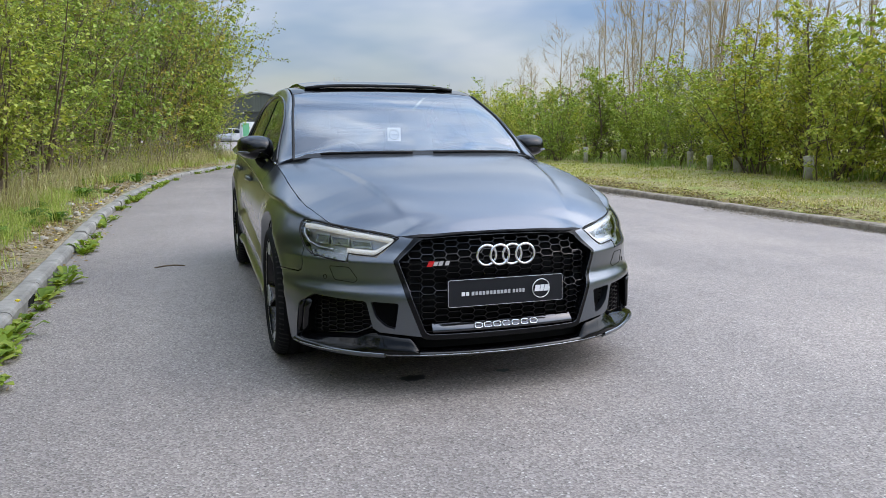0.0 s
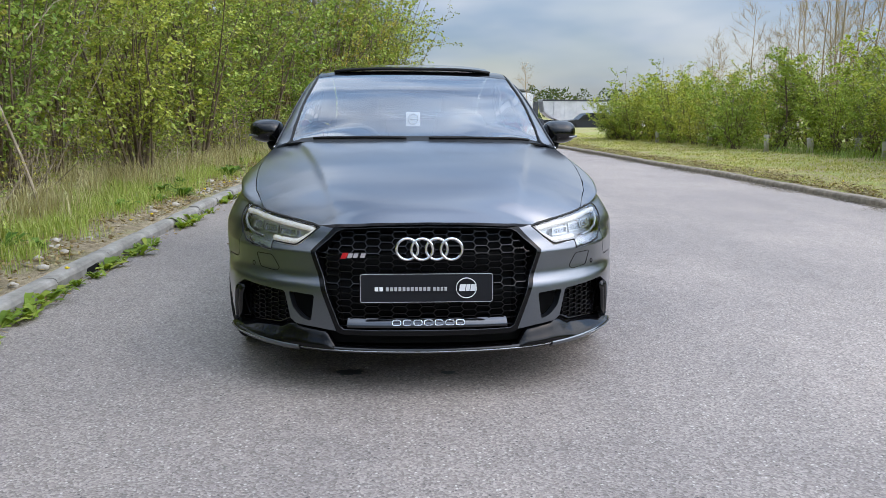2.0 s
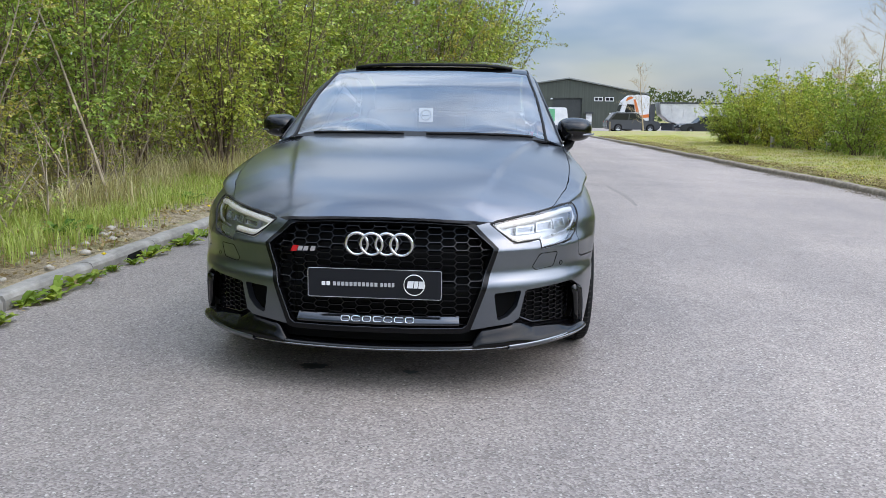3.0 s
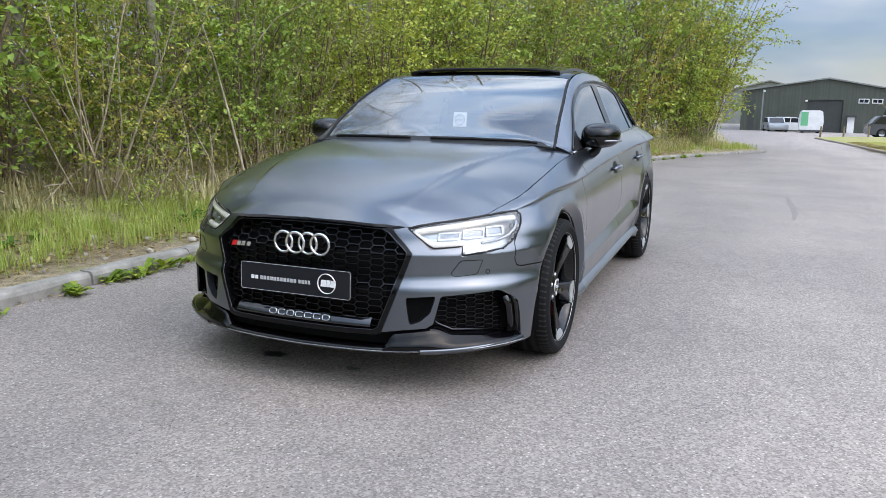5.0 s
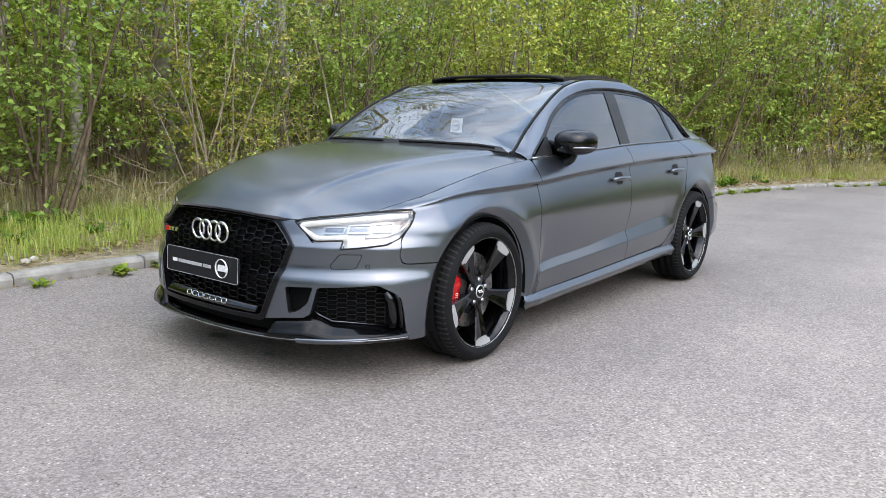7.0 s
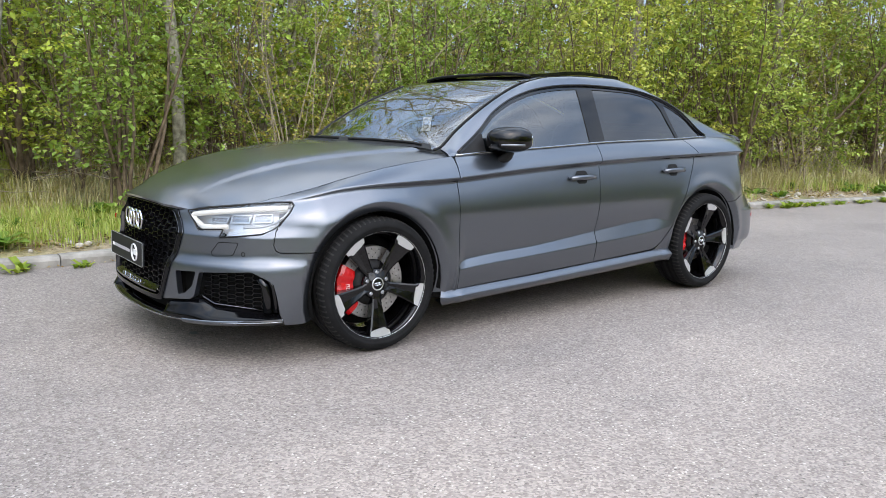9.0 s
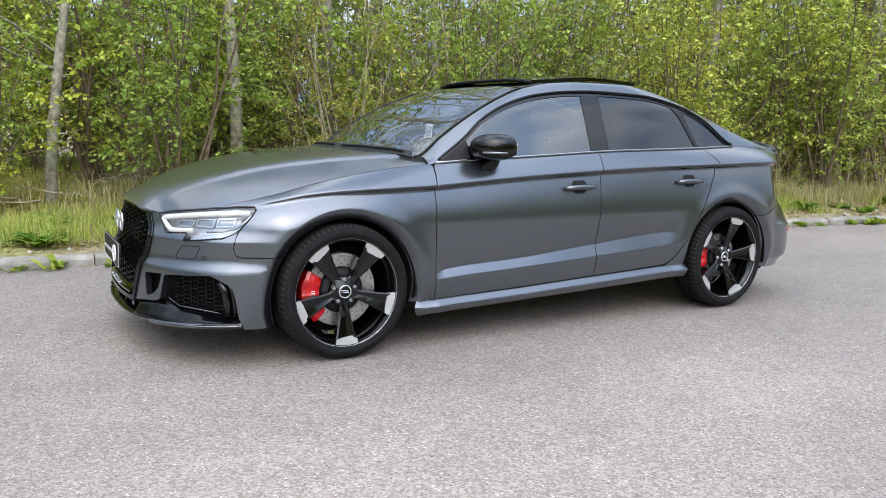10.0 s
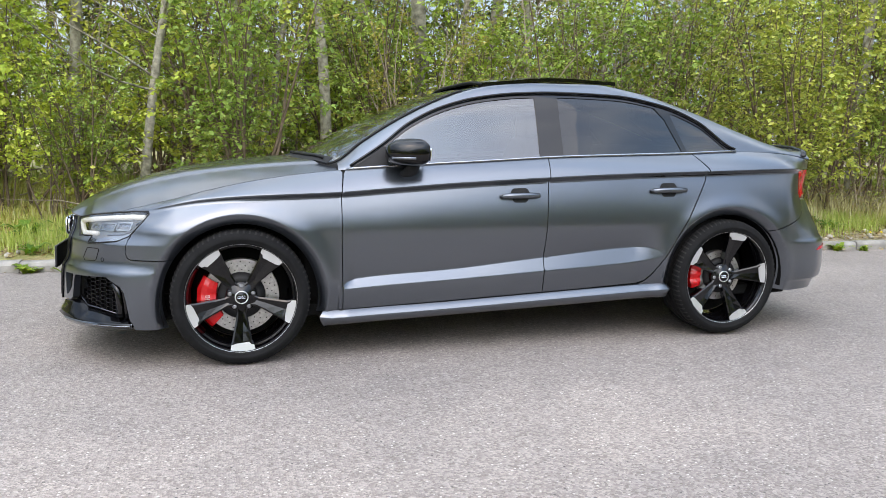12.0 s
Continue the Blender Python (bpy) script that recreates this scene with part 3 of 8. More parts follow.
def upper_section(y):
    """Heights and half widths of the section at y, from the belt to the middle."""
    xb, zb = float(belt_x(y)), float(belt_z(y))
    zw = max(float(win_z(y)), zb + 0.002)
    xw = xb - 0.47 * (zw - zb)
    xe, ze = float(edge_x2(y)), max(float(edge_z(y)), zw + 0.012)
    xe = min(xe, xw - 0.012)
    zc = max(float(top_z(y)), ze + 0.012)
    pts = [(xb, zb), (xb - 0.5 * (xb - xw), zb + 0.5 * (zw - zb) + 0.02 * (zw - zb)), (xw, zw), (xe, ze), (xe * 0.66, ze + 0.62 * (zc - ze)), (xe * 0.33, ze + 0.91 * (zc - ze)), (0.0, zc)]
    u = np.concatenate([[0], np.cumsum([math.hypot(a[0] - b[0], a[1] - b[1]) + 1e-6 for a, b in zip(pts, pts[1:])])])
    fx, fz = pchip(u, [p[0] for p in pts]), pchip(u, [p[1] for p in pts])
    v = np.linspace(0, u[-1], 90)
    return fx(v), fz(v)


_sections = {}


def section_at(y):
    key = round(float(y) * 100)
    if key not in _sections:
        _sections[key] = upper_section(key / 100)
    return _sections[key]


def upper_side(y, z):
    """Half width of the upper body at y and z."""
    out = []
    for a, b in zip(np.atleast_1d(y), np.atleast_1d(z)):
        k = math.floor(a * 100)
        f = a * 100 - k
        v = [np.interp(b, section_at(j / 100)[1], section_at(j / 100)[0]) for j in (k, k + 1)]
        out.append(v[0] * (1 - f) + v[1] * f)
    return np.array(out)


def upper_top(x, y):
    """Height of the upper body at x and y."""
    out = []
    for a, b in zip(np.atleast_1d(x), np.atleast_1d(y)):
        k = math.floor(b * 100)
        f = b * 100 - k
        v = [np.interp(abs(a), section_at(j / 100)[0][::-1], section_at(j / 100)[1][::-1]) for j in (k, k + 1)]
        out.append(v[0] * (1 - f) + v[1] * f)
    return np.array(out)


hood_c = keyed((-0.86, 0.675), (-0.82, 0.705), (-0.76, 0.748), (-0.667, 0.792), (-0.475, 0.858), (-0.25, 0.911), (0.03, 0.948), (0.27, 0.972), (0.5, 0.99))
# joint between bonnet and lamp, then bonnet and wing, as plan lengths and heights
SEAM = [(0.466, 0.679), (0.62, 0.700), (0.80, 0.717), (0.866, 0.7225), (0.93, 0.7365), (1.01, 0.7485), (1.09, 0.7635), (1.14, 0.7735)] + [(float(s_of_y(y)), float(belt_z(y))) for y in (-0.265, -0.18, -0.05, 0.07, 0.2, 0.3, 0.4, 0.485)]
_seam = skirt(np.array([q for q, w in SEAM]), np.array([w for q, w in SEAM]))
hood_sx = pchip(np.concatenate([[-0.90, -0.82], _seam[:, 1]]), np.concatenate([[0.40, 0.415], _seam[:, 0]]))
hood_sz = pchip(np.concatenate([[-0.90, -0.82], _seam[:, 1]]), np.concatenate([[0.655, 0.665], _seam[:, 2]]))


def hood(x, y):
    x, y = np.abs(np.asarray(x, float)), np.asarray(y, float)
    xs, zs, zc = hood_sx(y), hood_sz(y), hood_c(y)
    t = np.clip(x / xs, 0, 1.15)
    z = zc - (zc - zs) * (0.12 * t**2 + 0.88 * t**3.2)
    xc = np.interp(y, [-0.8, 0.4], [0.35, 0.625])          # the pressed crease
    fall = np.interp(y, [-0.7, -0.4, 0.3], [0.2, 1, 1])
    return z + 0.012 * fall * np.where(x < xc, np.exp(-((x - xc) / 0.15) ** 2), np.exp(-((x - xc) / 0.022) ** 2))

# ---- car panels ----
def resample(points, step, closed=True):
    pts = [np.array(p, float) for p in points]
    out = []
    ends = pts + [pts[0]] if closed else pts
    for a, b in zip(ends, ends[1:]):
        n = max(1, int(round(np.linalg.norm(b - a) / step)))
        out += [a + (b - a) * i / n for i in range(n)]
    if not closed:
        out.append(pts[-1])
    return np.array(out)


def rounded(points, radius, n=4):
    """A closed outline with its corners rounded off."""
    out, k = [], len(points)
    for i in range(k):
        p, a, b = (np.array(points[j % k], float) for j in (i, i - 1, i + 1))
        la, lb = np.linalg.norm(a - p), np.linalg.norm(b - p)
        r = min(radius, la * 0.45, lb * 0.45)
        q0, q1 = p + (a - p) / la * r, p + (b - p) / lb * r
        for j in range(n + 1):
            t = j / n
            out.append((1 - t) ** 2 * q0 + 2 * t * (1 - t) * p + t * t * q1)
    return [tuple(q) for q in out]


def inside(poly, pts):
    poly, pts = np.asarray(poly), np.asarray(pts)
    x, y = pts[:, 0], pts[:, 1]
    hit = np.zeros(len(pts), bool)
    for (x0, y0), (x1, y1) in zip(poly, np.roll(poly, -1, 0)):
        if y0 != y1:
            c = (y0 > y) != (y1 > y)
            hit ^= c & (x < (x1 - x0) * (y - y0) / (y1 - y0) + x0)
    return hit


def clear_of(poly, pts, gap):
    poly, pts = np.asarray(poly), np.asarray(pts)
    near = np.full(len(pts), 9.0)
    for a, b in zip(poly, np.roll(poly, -1, 0)):
        ab = b - a
        t = np.clip(((pts - a) @ ab) / max(ab @ ab, 1e-12), 0, 1)
        near = np.minimum(near, np.linalg.norm(pts - (a + t[:, None] * ab), axis=1))
    return near > gap


def c_skirt(u, v):
    p = skirt(np.abs(u), v)
    p[..., 0] *= np.where(np.asarray(u) < 0, -1, 1)
    return p


def c_side(u, v):
    return np.stack([upper_side(u, v), u, v], -1)


def c_top(u, v):
    return np.stack([u, v, upper_top(u, v)], -1)


def c_hood(u, v):
    return np.stack([u, v, hood(u, v)], -1)


def normals_on(chart, uv, flip):
    e = 0.003
    u, v = uv[:, 0], uv[:, 1]
    n = np.cross(chart(u + e, v) - chart(u - e, v), chart(u, v + e) - chart(u, v - e))
    n /= np.linalg.norm(n, axis=1)[:, None] + 1e-12
    return -n if flip else n


FLIP = {c_skirt: False, c_side: False, c_top: False, c_hood: False}


def on_chart(chart, uv, lift=0.0):
    uv = np.asarray(uv, float)
    return chart(uv[:, 0], uv[:, 1]) + lift * normals_on(chart, uv, FLIP[chart])


def panel(name, outline, chart, mat, parent, holes=(), step=0.014, lift=0.0, rim=0.012, mirror=False, label="", lines=()):
    """A sheet on one of the car's surfaces, cut to an outline, with folded edges."""
    loops = [resample(outline, step)] + [resample(h, step) for h in holes]
    lo, hi = loops[0].min(0), loops[0].max(0)
    g = np.stack(np.meshgrid(np.arange(lo[0] + step * 0.5, hi[0], step), np.arange(lo[1] + step * 0.5, hi[1], step)), -1).reshape(-1, 2)
    g = g[inside(loops[0], g)]
    creases = []
    for line in lines:
        q = resample(line, step * 0.8, False)
        ok = inside(loops[0], q)
        for h in loops:
            ok &= clear_of(h, q, step * 0.3)
        for h in loops[1:]:
            ok &= ~inside(h, q)
        creases.append((q, ok))
        if len(g):
            near = np.full(len(g), 9.0)
            for a, b in zip(q, q[1:]):
                ab = b - a
                t = np.clip(((g - a) @ ab) / max(ab @ ab, 1e-12), 0, 1)
                near = np.minimum(near, np.linalg.norm(g - (a + t[:, None] * ab), axis=1))
            g = g[near > step * 0.75]
    for k, h in enumerate(loops):
        if len(g) and k:
            g = g[~inside(h, g)]
        if len(g):
            g = g[clear_of(h, g, step * 0.45)]
    pts, edges = [], []
    for h in loops:
        k = len(pts)
        pts += [tuple(p) for p in h]
        edges += [(k + i, k + (i + 1) % len(h)) for i in range(len(h))]
    for q, ok in creases:
        k = len(pts)
        for i in range(len(q)):
            pts.append(tuple(q[i]) if ok[i] else tuple(loops[0][0]))
        edges += [(k + i, k + i + 1) for i in range(len(q) - 1) if ok[i] and ok[i + 1]]
    pts += [tuple(p) for p in g]
    v2, e2, f2, _, _, _ = mathutils.geometry.delaunay_2d_cdt([Vector(p) for p in pts], edges, [], 0, 1e-6)
    v2 = np.array([tuple(p) for p in v2])
    f2 = np.array([f for f in f2 if len(f) == 3])
    mid = v2[f2].mean(1)
    keep = inside(loops[0], mid)
    for h in loops[1:]:
        keep &= ~inside(h, mid)
    f2 = f2[keep]
    flip = FLIP[chart]
    n3 = normals_on(chart, v2, flip)
    p3 = chart(v2[:, 0], v2[:, 1]) + lift * n3
    faces = [tuple(f[::-1]) if flip else tuple(f) for f in f2]
    verts, norms = [tuple(p) for p in p3], [tuple(q) for q in n3]
    if rim > 0:
        count = {}
        for f in faces:
            for a, b in zip(f, f[1:] + f[:1]):
                count[(a, b)] = 1
        for a, b in [e for e in count if (e[1], e[0]) not in count]:
            k = len(verts)
            ia, ib = p3[a] - n3[a] * rim, p3[b] - n3[b] * rim
            q = np.cross(p3[b] - p3[a], ia - p3[a])
            q = -q / (np.linalg.norm(q) + 1e-12)
            verts += [tuple(p3[a]), tuple(p3[b]), tuple(ib), tuple(ia)]
            norms += [tuple(q)] * 4
            faces.append((k + 3, k + 2, k + 1, k))
    made = []
    for side in (1, -1) if mirror else (1,):
        me = bpy.data.meshes.new(name)
        vs = verts if side > 0 else [(-x, y, z) for x, y, z in verts]
        ns = norms if side > 0 else [(-x, y, z) for x, y, z in norms]
        fs = faces if side > 0 else [f[::-1] for f in faces]
        me.from_pydata(vs, [], fs)
        me.polygons.foreach_set("use_smooth", np.ones(len(fs), dtype=bool))
        me.normals_split_custom_set_from_vertices(ns)
        me.materials.append(mat)
        ob = new(name, me)
        ob.parent = parent
        if label:
            ob["label"] = label
        made.append(ob)
    return made if mirror else made[0]


def mesh_ob(name, verts, faces, mat, parent, smooth=False, label=""):
    me = bpy.data.meshes.new(name)
    me.from_pydata([tuple(map(float, v)) for v in verts], [], [tuple(map(int, f)) for f in faces])
    if smooth:
        me.polygons.foreach_set("use_smooth", np.ones(len(faces), dtype=bool))
    if mat:
        me.materials.append(mat)
    ob = new(name, me)
    ob.parent = parent
    if label:
        ob["label"] = label
    return ob


def tube(path, radius, sides=8, closed=False, flat=1.0):
    """Corners and faces of a tube along a path; flat squeezes it in its second direction."""
    p = np.asarray(path, float)
    n = len(p)
    t = np.roll(p, -1, 0) - np.roll(p, 1, 0)
    if not closed:
        t[0], t[-1] = p[1] - p[0], p[-1] - p[-2]
    t /= np.linalg.norm(t, axis=1)[:, None] + 1e-12
    ref = np.array([0, 0, 1.0]) if abs(t[0][2]) < 0.9 else np.array([1.0, 0, 0])
    verts, faces = [], []
    r = np.broadcast_to(np.asarray(radius, float), (n,))
    for i in range(n):
        a = np.cross(t[i], ref)
        a /= np.linalg.norm(a) + 1e-12
        b = np.cross(a, t[i])
        ref = b
        for k in range(sides):
            w = 2 * math.pi * k / sides
            verts.append(p[i] + r[i] * (math.cos(w) * a + flat * math.sin(w) * b))
    m = n if closed else n - 1
    for i in range(m):
        for k in range(sides):
            a0, a1 = i * sides + k, i * sides + (k + 1) % sides
            b0, b1 = ((i + 1) % n) * sides + k, ((i + 1) % n) * sides + (k + 1) % sides
            faces.append((a0, a1, b1, b0))
    if not closed:
        faces.append(tuple(range(sides))[::-1])
        faces.append(tuple((n - 1) * sides + k for k in range(sides)))
    return verts, faces


def revolve(profile, n, axis="x"):
    """Corners and faces of a ring: profile of (offset along the axis, radius)."""
    verts, faces, k = [], [], len(profile)
    for i in range(n):
        w = 2 * math.pi * i / n
        for o, r in profile:
            verts.append((o, r * math.cos(w), r * math.sin(w)))
    for i in range(n):
        for j in range(k - 1):
            a, b = i * k + j, ((i + 1) % n) * k + j
            faces.append((a, a + 1, b + 1, b))
    return verts, faces


def slab(outline, depth, place, bevel=0.0):
    """A flat plate: outline of (u, v) pushed back by depth; place maps (u, v, w) to a point."""
    n = len(outline)
    c = np.mean(np.asarray(outline), 0)
    verts, faces = [], []
    inner = [tuple(np.array(p) + (c - np.array(p)) / (np.linalg.norm(c - np.array(p)) + 1e-9) * bevel) for p in outline]
    rings = [(inner, 0.0), (outline, bevel), (outline, depth)] if bevel else [(outline, 0.0), (outline, depth)]
    for ring, w in rings:
        verts += [place(u, v, w) for u, v in ring]
    for k in range(len(rings) - 1):
        for i in range(n):
            a, b = k * n + i, k * n + (i + 1) % n
            faces.append((a, b, b + n, a + n))
    faces.append(tuple(range(n))[::-1])
    faces.append(tuple((len(rings) - 1) * n + i for i in range(n)))
    return verts, faces


def fix(ob):
    """Turns a part's faces outwards."""
    bm = bmesh.new()
    bm.from_mesh(ob.data)
    bmesh.ops.recalc_face_normals(bm, faces=bm.faces)
    bm.to_mesh(ob.data)
    bm.free()
    return ob


def arc(yc, zc, r, a0, a1, n=26):
    return [(yc + r * math.cos(radians(a0 + (a1 - a0) * i / n)), zc + r * math.sin(radians(a0 + (a1 - a0) * i / n))) for i in range(n + 1)]


def side_pts(pts):
    """Outline points (y, z) of the flank as plan lengths and heights."""
    return [(float(s_of_y(y)), z) for y, z in pts]


def curve_pts(f, y0, y1, n, drop=0.0):
    return [(y, float(f(y)) - drop) for y in np.linspace(y0, y1, n)]


def creases(y0, y1):
    """The pressed lines of the flank between two stations."""
    n = int((y1 - y0) / 0.03) + 2
    ys = np.linspace(y0, y1, n)
    out = [[(float(s_of_y(y)), float(tornado(y)) + o) for y in ys] for o in (0.026, 0.018, 0.010, 0.002, -0.010)]
    yl = ys[(ys > 0.44) & (ys < 2.23)]
    if len(yl) > 1:
        out += [[(float(s_of_y(y)), float(f_(y)) + o) for y in yl] for f_, o in ((low_top, 0.006), (low_top, -0.004), (low_bot, 0.005), (low_bot, -0.006))]
    return out


car = tagged(empty("car"), "satin grey metallic four-door saloon car parked on asphalt road", "car")
(yf, zf), (yr, zr) = WHEELS
GAP = 0.0022
AF = math.degrees(math.asin((0.510 - zf) / ARCH))



def lip_lines(yc, zc, a0, a1):
    """Where the wheel arch lip leaves the flank."""
    return [side_pts(arc(yc, zc, ARCH + o, a0, a1, 60)) for o in (0.049, 0.045, 0.040, 0.022)]


# doors, wings and quarters
wing = [(0.493 - GAP, 0.905), (0.478 - GAP, 0.83), (0.473 - GAP, 0.60), (0.476 - GAP, 0.245)] + arc(yf, zf, ARCH, -12, 180 - AF, 40)
wing_uv = [(q, w - 0.0006) for q, w in SEAM[3:]] + side_pts(wing) + [(0.988, 0.511), (0.968, 0.520), (0.958, 0.545), (0.969, 0.600), (1.003, 0.643), (1.048, 0.688), (1.070, 0.715), (1.060, 0.731), (0.95, 0.728), (0.868, 0.7215)]
panel("front_wing", wing_uv, c_skirt, M_PAINT, car, mirror=True, step=0.009, lines=creases(-0.40, 0.46) + lip_lines(yf, zf, -8, 172 - AF))
fdoor = [(0.478 + GAP, 0.83), (0.495 + GAP, 0.9)] + curve_pts(belt_z, 0.51, 1.563 - GAP, 20, 0.003)
fdoor += [(1.553 - GAP, 0.90), (1.541 - GAP, 0.70), (1.528 - GAP, 0.45), (1.524 - GAP, 0.284), (1.0, 0.262), (0.476 + GAP, 0.245), (0.473 + GAP, 0.60)]
doors_f = panel("front_door", side_pts(fdoor), c_skirt, M_PAINT, car, mirror=True, lines=creases(0.48, 1.55))
rdoor = curve_pts(belt_z, 1.563 + GAP, 2.42, 20, 0.003) + [(2.478, 0.926), (2.484, 0.90), (2.47, 0.858), (2.36, 0.662), (2.232, 0.457), (2.160, 0.362), (2.119, 0.324), (2.07, 0.310), (1.80, 0.296), (1.524 + GAP, 0.284), (1.528 + GAP, 0.45), (1.541 + GAP, 0.70), (1.553 + GAP, 0.90)]
doors_r = panel("rear_door", side_pts(rdoor), c_skirt, M_PAINT, car, mirror=True, lines=creases(1.56, 2.46))
AR = math.degrees(math.asin((0.300 - zr) / ARCH))
quarter = curve_pts(belt_z, 2.424, 3.30, 26, 0.0) + [(3.285, 0.95), (3.262, 0.918), (3.17, 0.906), (3.20, 0.84), (3.235, 0.745), (3.215, 0.685), (3.12, 0.640), (2.985, 0.600)]
quarter += arc(yr, zr, ARCH, 47.0, 180 - AR, 40) + [(2.09, 0.302), (2.126, 0.321), (2.166, 0.358), (2.238, 0.457), (2.366, 0.662), (2.476, 0.858), (2.490, 0.90), (2.484, 0.93)]
panel("rear_quarter", side_pts(quarter), c_skirt, M_PAINT, car, mirror=True, lines=creases(2.48, 3.15) + lip_lines(yr, zr, 50, 176 - AR))
for sgn in (1, -1):
    ys = np.linspace(0.385, 2.262, 60)
    top, foot = np.interp(ys, [0.385, 1.0, 1.524, 2.1, 2.262], [0.240, 0.257, 0.279, 0.302, 0.304]), np.interp(ys, [0.385, 1.5, 2.262], [0.170, 0.205, 0.232])
    rows_ = []
    for f_, lift in ((1.0, -0.012), (0.98, 0.004), (0.66, 0.030), (0.58, 0.034), (0.30, 0.026), (0.04, 0.020), (0.0, 0.014), (0.0, -0.05)):
        q = on_chart(c_skirt, np.stack([s_of_y(ys), foot + (top - foot) * f_], 1), lift)
        q[:, 0] *= sgn
        rows_.append(q)
    fix(mesh_ob("side_skirt", np.concatenate(rows_), grid_faces(len(rows_), 60), M_PAINT, car, True))
inner = side_pts([(-0.36, 0.22)] + arc(yf, zf, ARCH + 0.006, 197, -17, 30) + [(0.40, 0.20), (2.24, 0.22)] + arc(yr, zr, ARCH + 0.006, 197, -17, 30) + [(3.05, 0.22), (3.25, 0.30), (3.30, 0.6), (3.25, 0.9)] + curve_pts(belt_z, 3.2, -0.38, 40, 0.02) + [(-0.50, 0.68), (-0.50, 0.3)])
panel("inner_shell", inner, c_skirt, M_DARK, car, lift=-0.020, rim=0, step=0.03, mirror=True)

# bumpers
nose = [(0.366, 0.268), (0.489, 0.581), (0.402, 0.673), (0.380, 0.690), (0.420, 0.694), (0.465, 0.678), (0.566, 0.594), (0.703, 0.601), (0.692, 0.567), (0.90, 0.587), (0.975, 0.620), (0.965, 0.598), (0.954, 0.545), (0.966, 0.515), (0.990, 0.506)]
nose += [(float(s_of_y(-0.33)), 0.506)] + side_pts(arc(yf, zf, ARCH, 180 - AF + 0.6, 200, 10)) + [(float(s_of_y(-0.42)), 0.183), (1.0, 0.186), (0.992, 0.216), (0.980, 0.232), (0.966, 0.32), (0.953, 0.372), (0.935, 0.388), (0.860, 0.426), (0.845, 0.4275), (0.612, 0.4150), (0.601, 0.408), (0.587, 0.355), (0.573, 0.303), (0.545, 0.286), (0.45, 0.278)]
tri_hole = rounded([(0.462, 0.410), (0.584, 0.415), (0.562, 0.348), (0.520, 0.312), (0.478, 0.300), (0.470, 0.35)], 0.012)
panel("front_bumper", nose, c_skirt, M_PAINT, car, holes=[tri_hole], rim=0.03, mirror=True)
SR = float(s_of_y(2.99))
rear = [(SR, 0.596)] + side_pts([(3.12, 0.635), (3.215, 0.680)]) + [(float(s_of_y(3.24)), 0.735), (S_END - 0.55, 0.735), (S_END, 0.735), (S_END, 0.20), (S_END - 0.6, 0.21), (float(s_of_y(3.1)), 0.22), (float(s_of_y(2.985)), 0.236)] + side_pts(arc(yr, zr, ARCH, -12, 46.0, 14))
panel("rear_bumper", rear, c_skirt, M_PAINT, car, rim=0.02, mirror=True)
tail = rounded([(float(s_of_y(3.172)), 0.903), (float(s_of_y(3.262)), 0.914), (S_END - 0.42, 0.905), (S_END - 0.42, 0.80), (float(s_of_y(3.31)), 0.765), (float(s_of_y(3.24)), 0.748)], 0.012)
panel("tail_lamp", tail, c_skirt, M_TAIL, car, rim=0.03, lift=0.002, mirror=True, label="red tail lamp wrapping round the corner")
boot_back = [(S_END - 0.41, 0.74), (S_END, 0.74), (S_END, 0.985), (S_END - 0.5, 0.975), (float(s_of_y(3.27)), 0.955), (float(s_of_y(3.27)), 0.918), (S_END - 0.41, 0.91)]
panel("boot_lid", boot_back, c_skirt, M_PAINT, car, mirror=True)
panel("reflector", rounded([(float(s_of_y(3.27)), 0.452), (float(s_of_y(3.39)), 0.455), (float(s_of_y(3.39)), 0.478), (float(s_of_y(3.31)), 0.470)], 0.006), c_skirt, M_TAIL, car, lift=0.004, mirror=True, label="slim red reflector")

# bonnet
seam3 = c_skirt(np.array([q for q, w in SEAM]), np.array([w for q, w in SEAM]))


def bonnet_lip(x):
    """Where the bonnet comes down to the top of the grille."""
    goal = float(np.interp(x, [0, 0.2, 0.36, 0.43], [0.702, 0.700, 0.692, 0.680]))
    a, b = -0.88, -0.6
    for _ in range(30):
        c = (a + b) / 2
        a, b = (c, b) if float(hood(x, c)) < goal else (a, c)
    return (float(x), b)


front = [bonnet_lip(x) for x in np.linspace(0.0, 0.415, 16)]
side = [(float(hood_sx(y)) - 0.0015, y) for y in np.linspace(float(seam3[0][1]) + 0.003, 0.455, 50)]
back = [(0.772, 0.466), (0.735, 0.462), (0.695, 0.428), (0.62, 0.372), (0.40, 0.318), (0.20, 0.292)]
half = front + side + back
bon = half + [(0.0, 0.285)] + [(-x, y) for x, y in half[::-1][:-1]]
panel("bonnet", bon, c_hood, M_PAINT, car, step=0.014, rim=0.014)

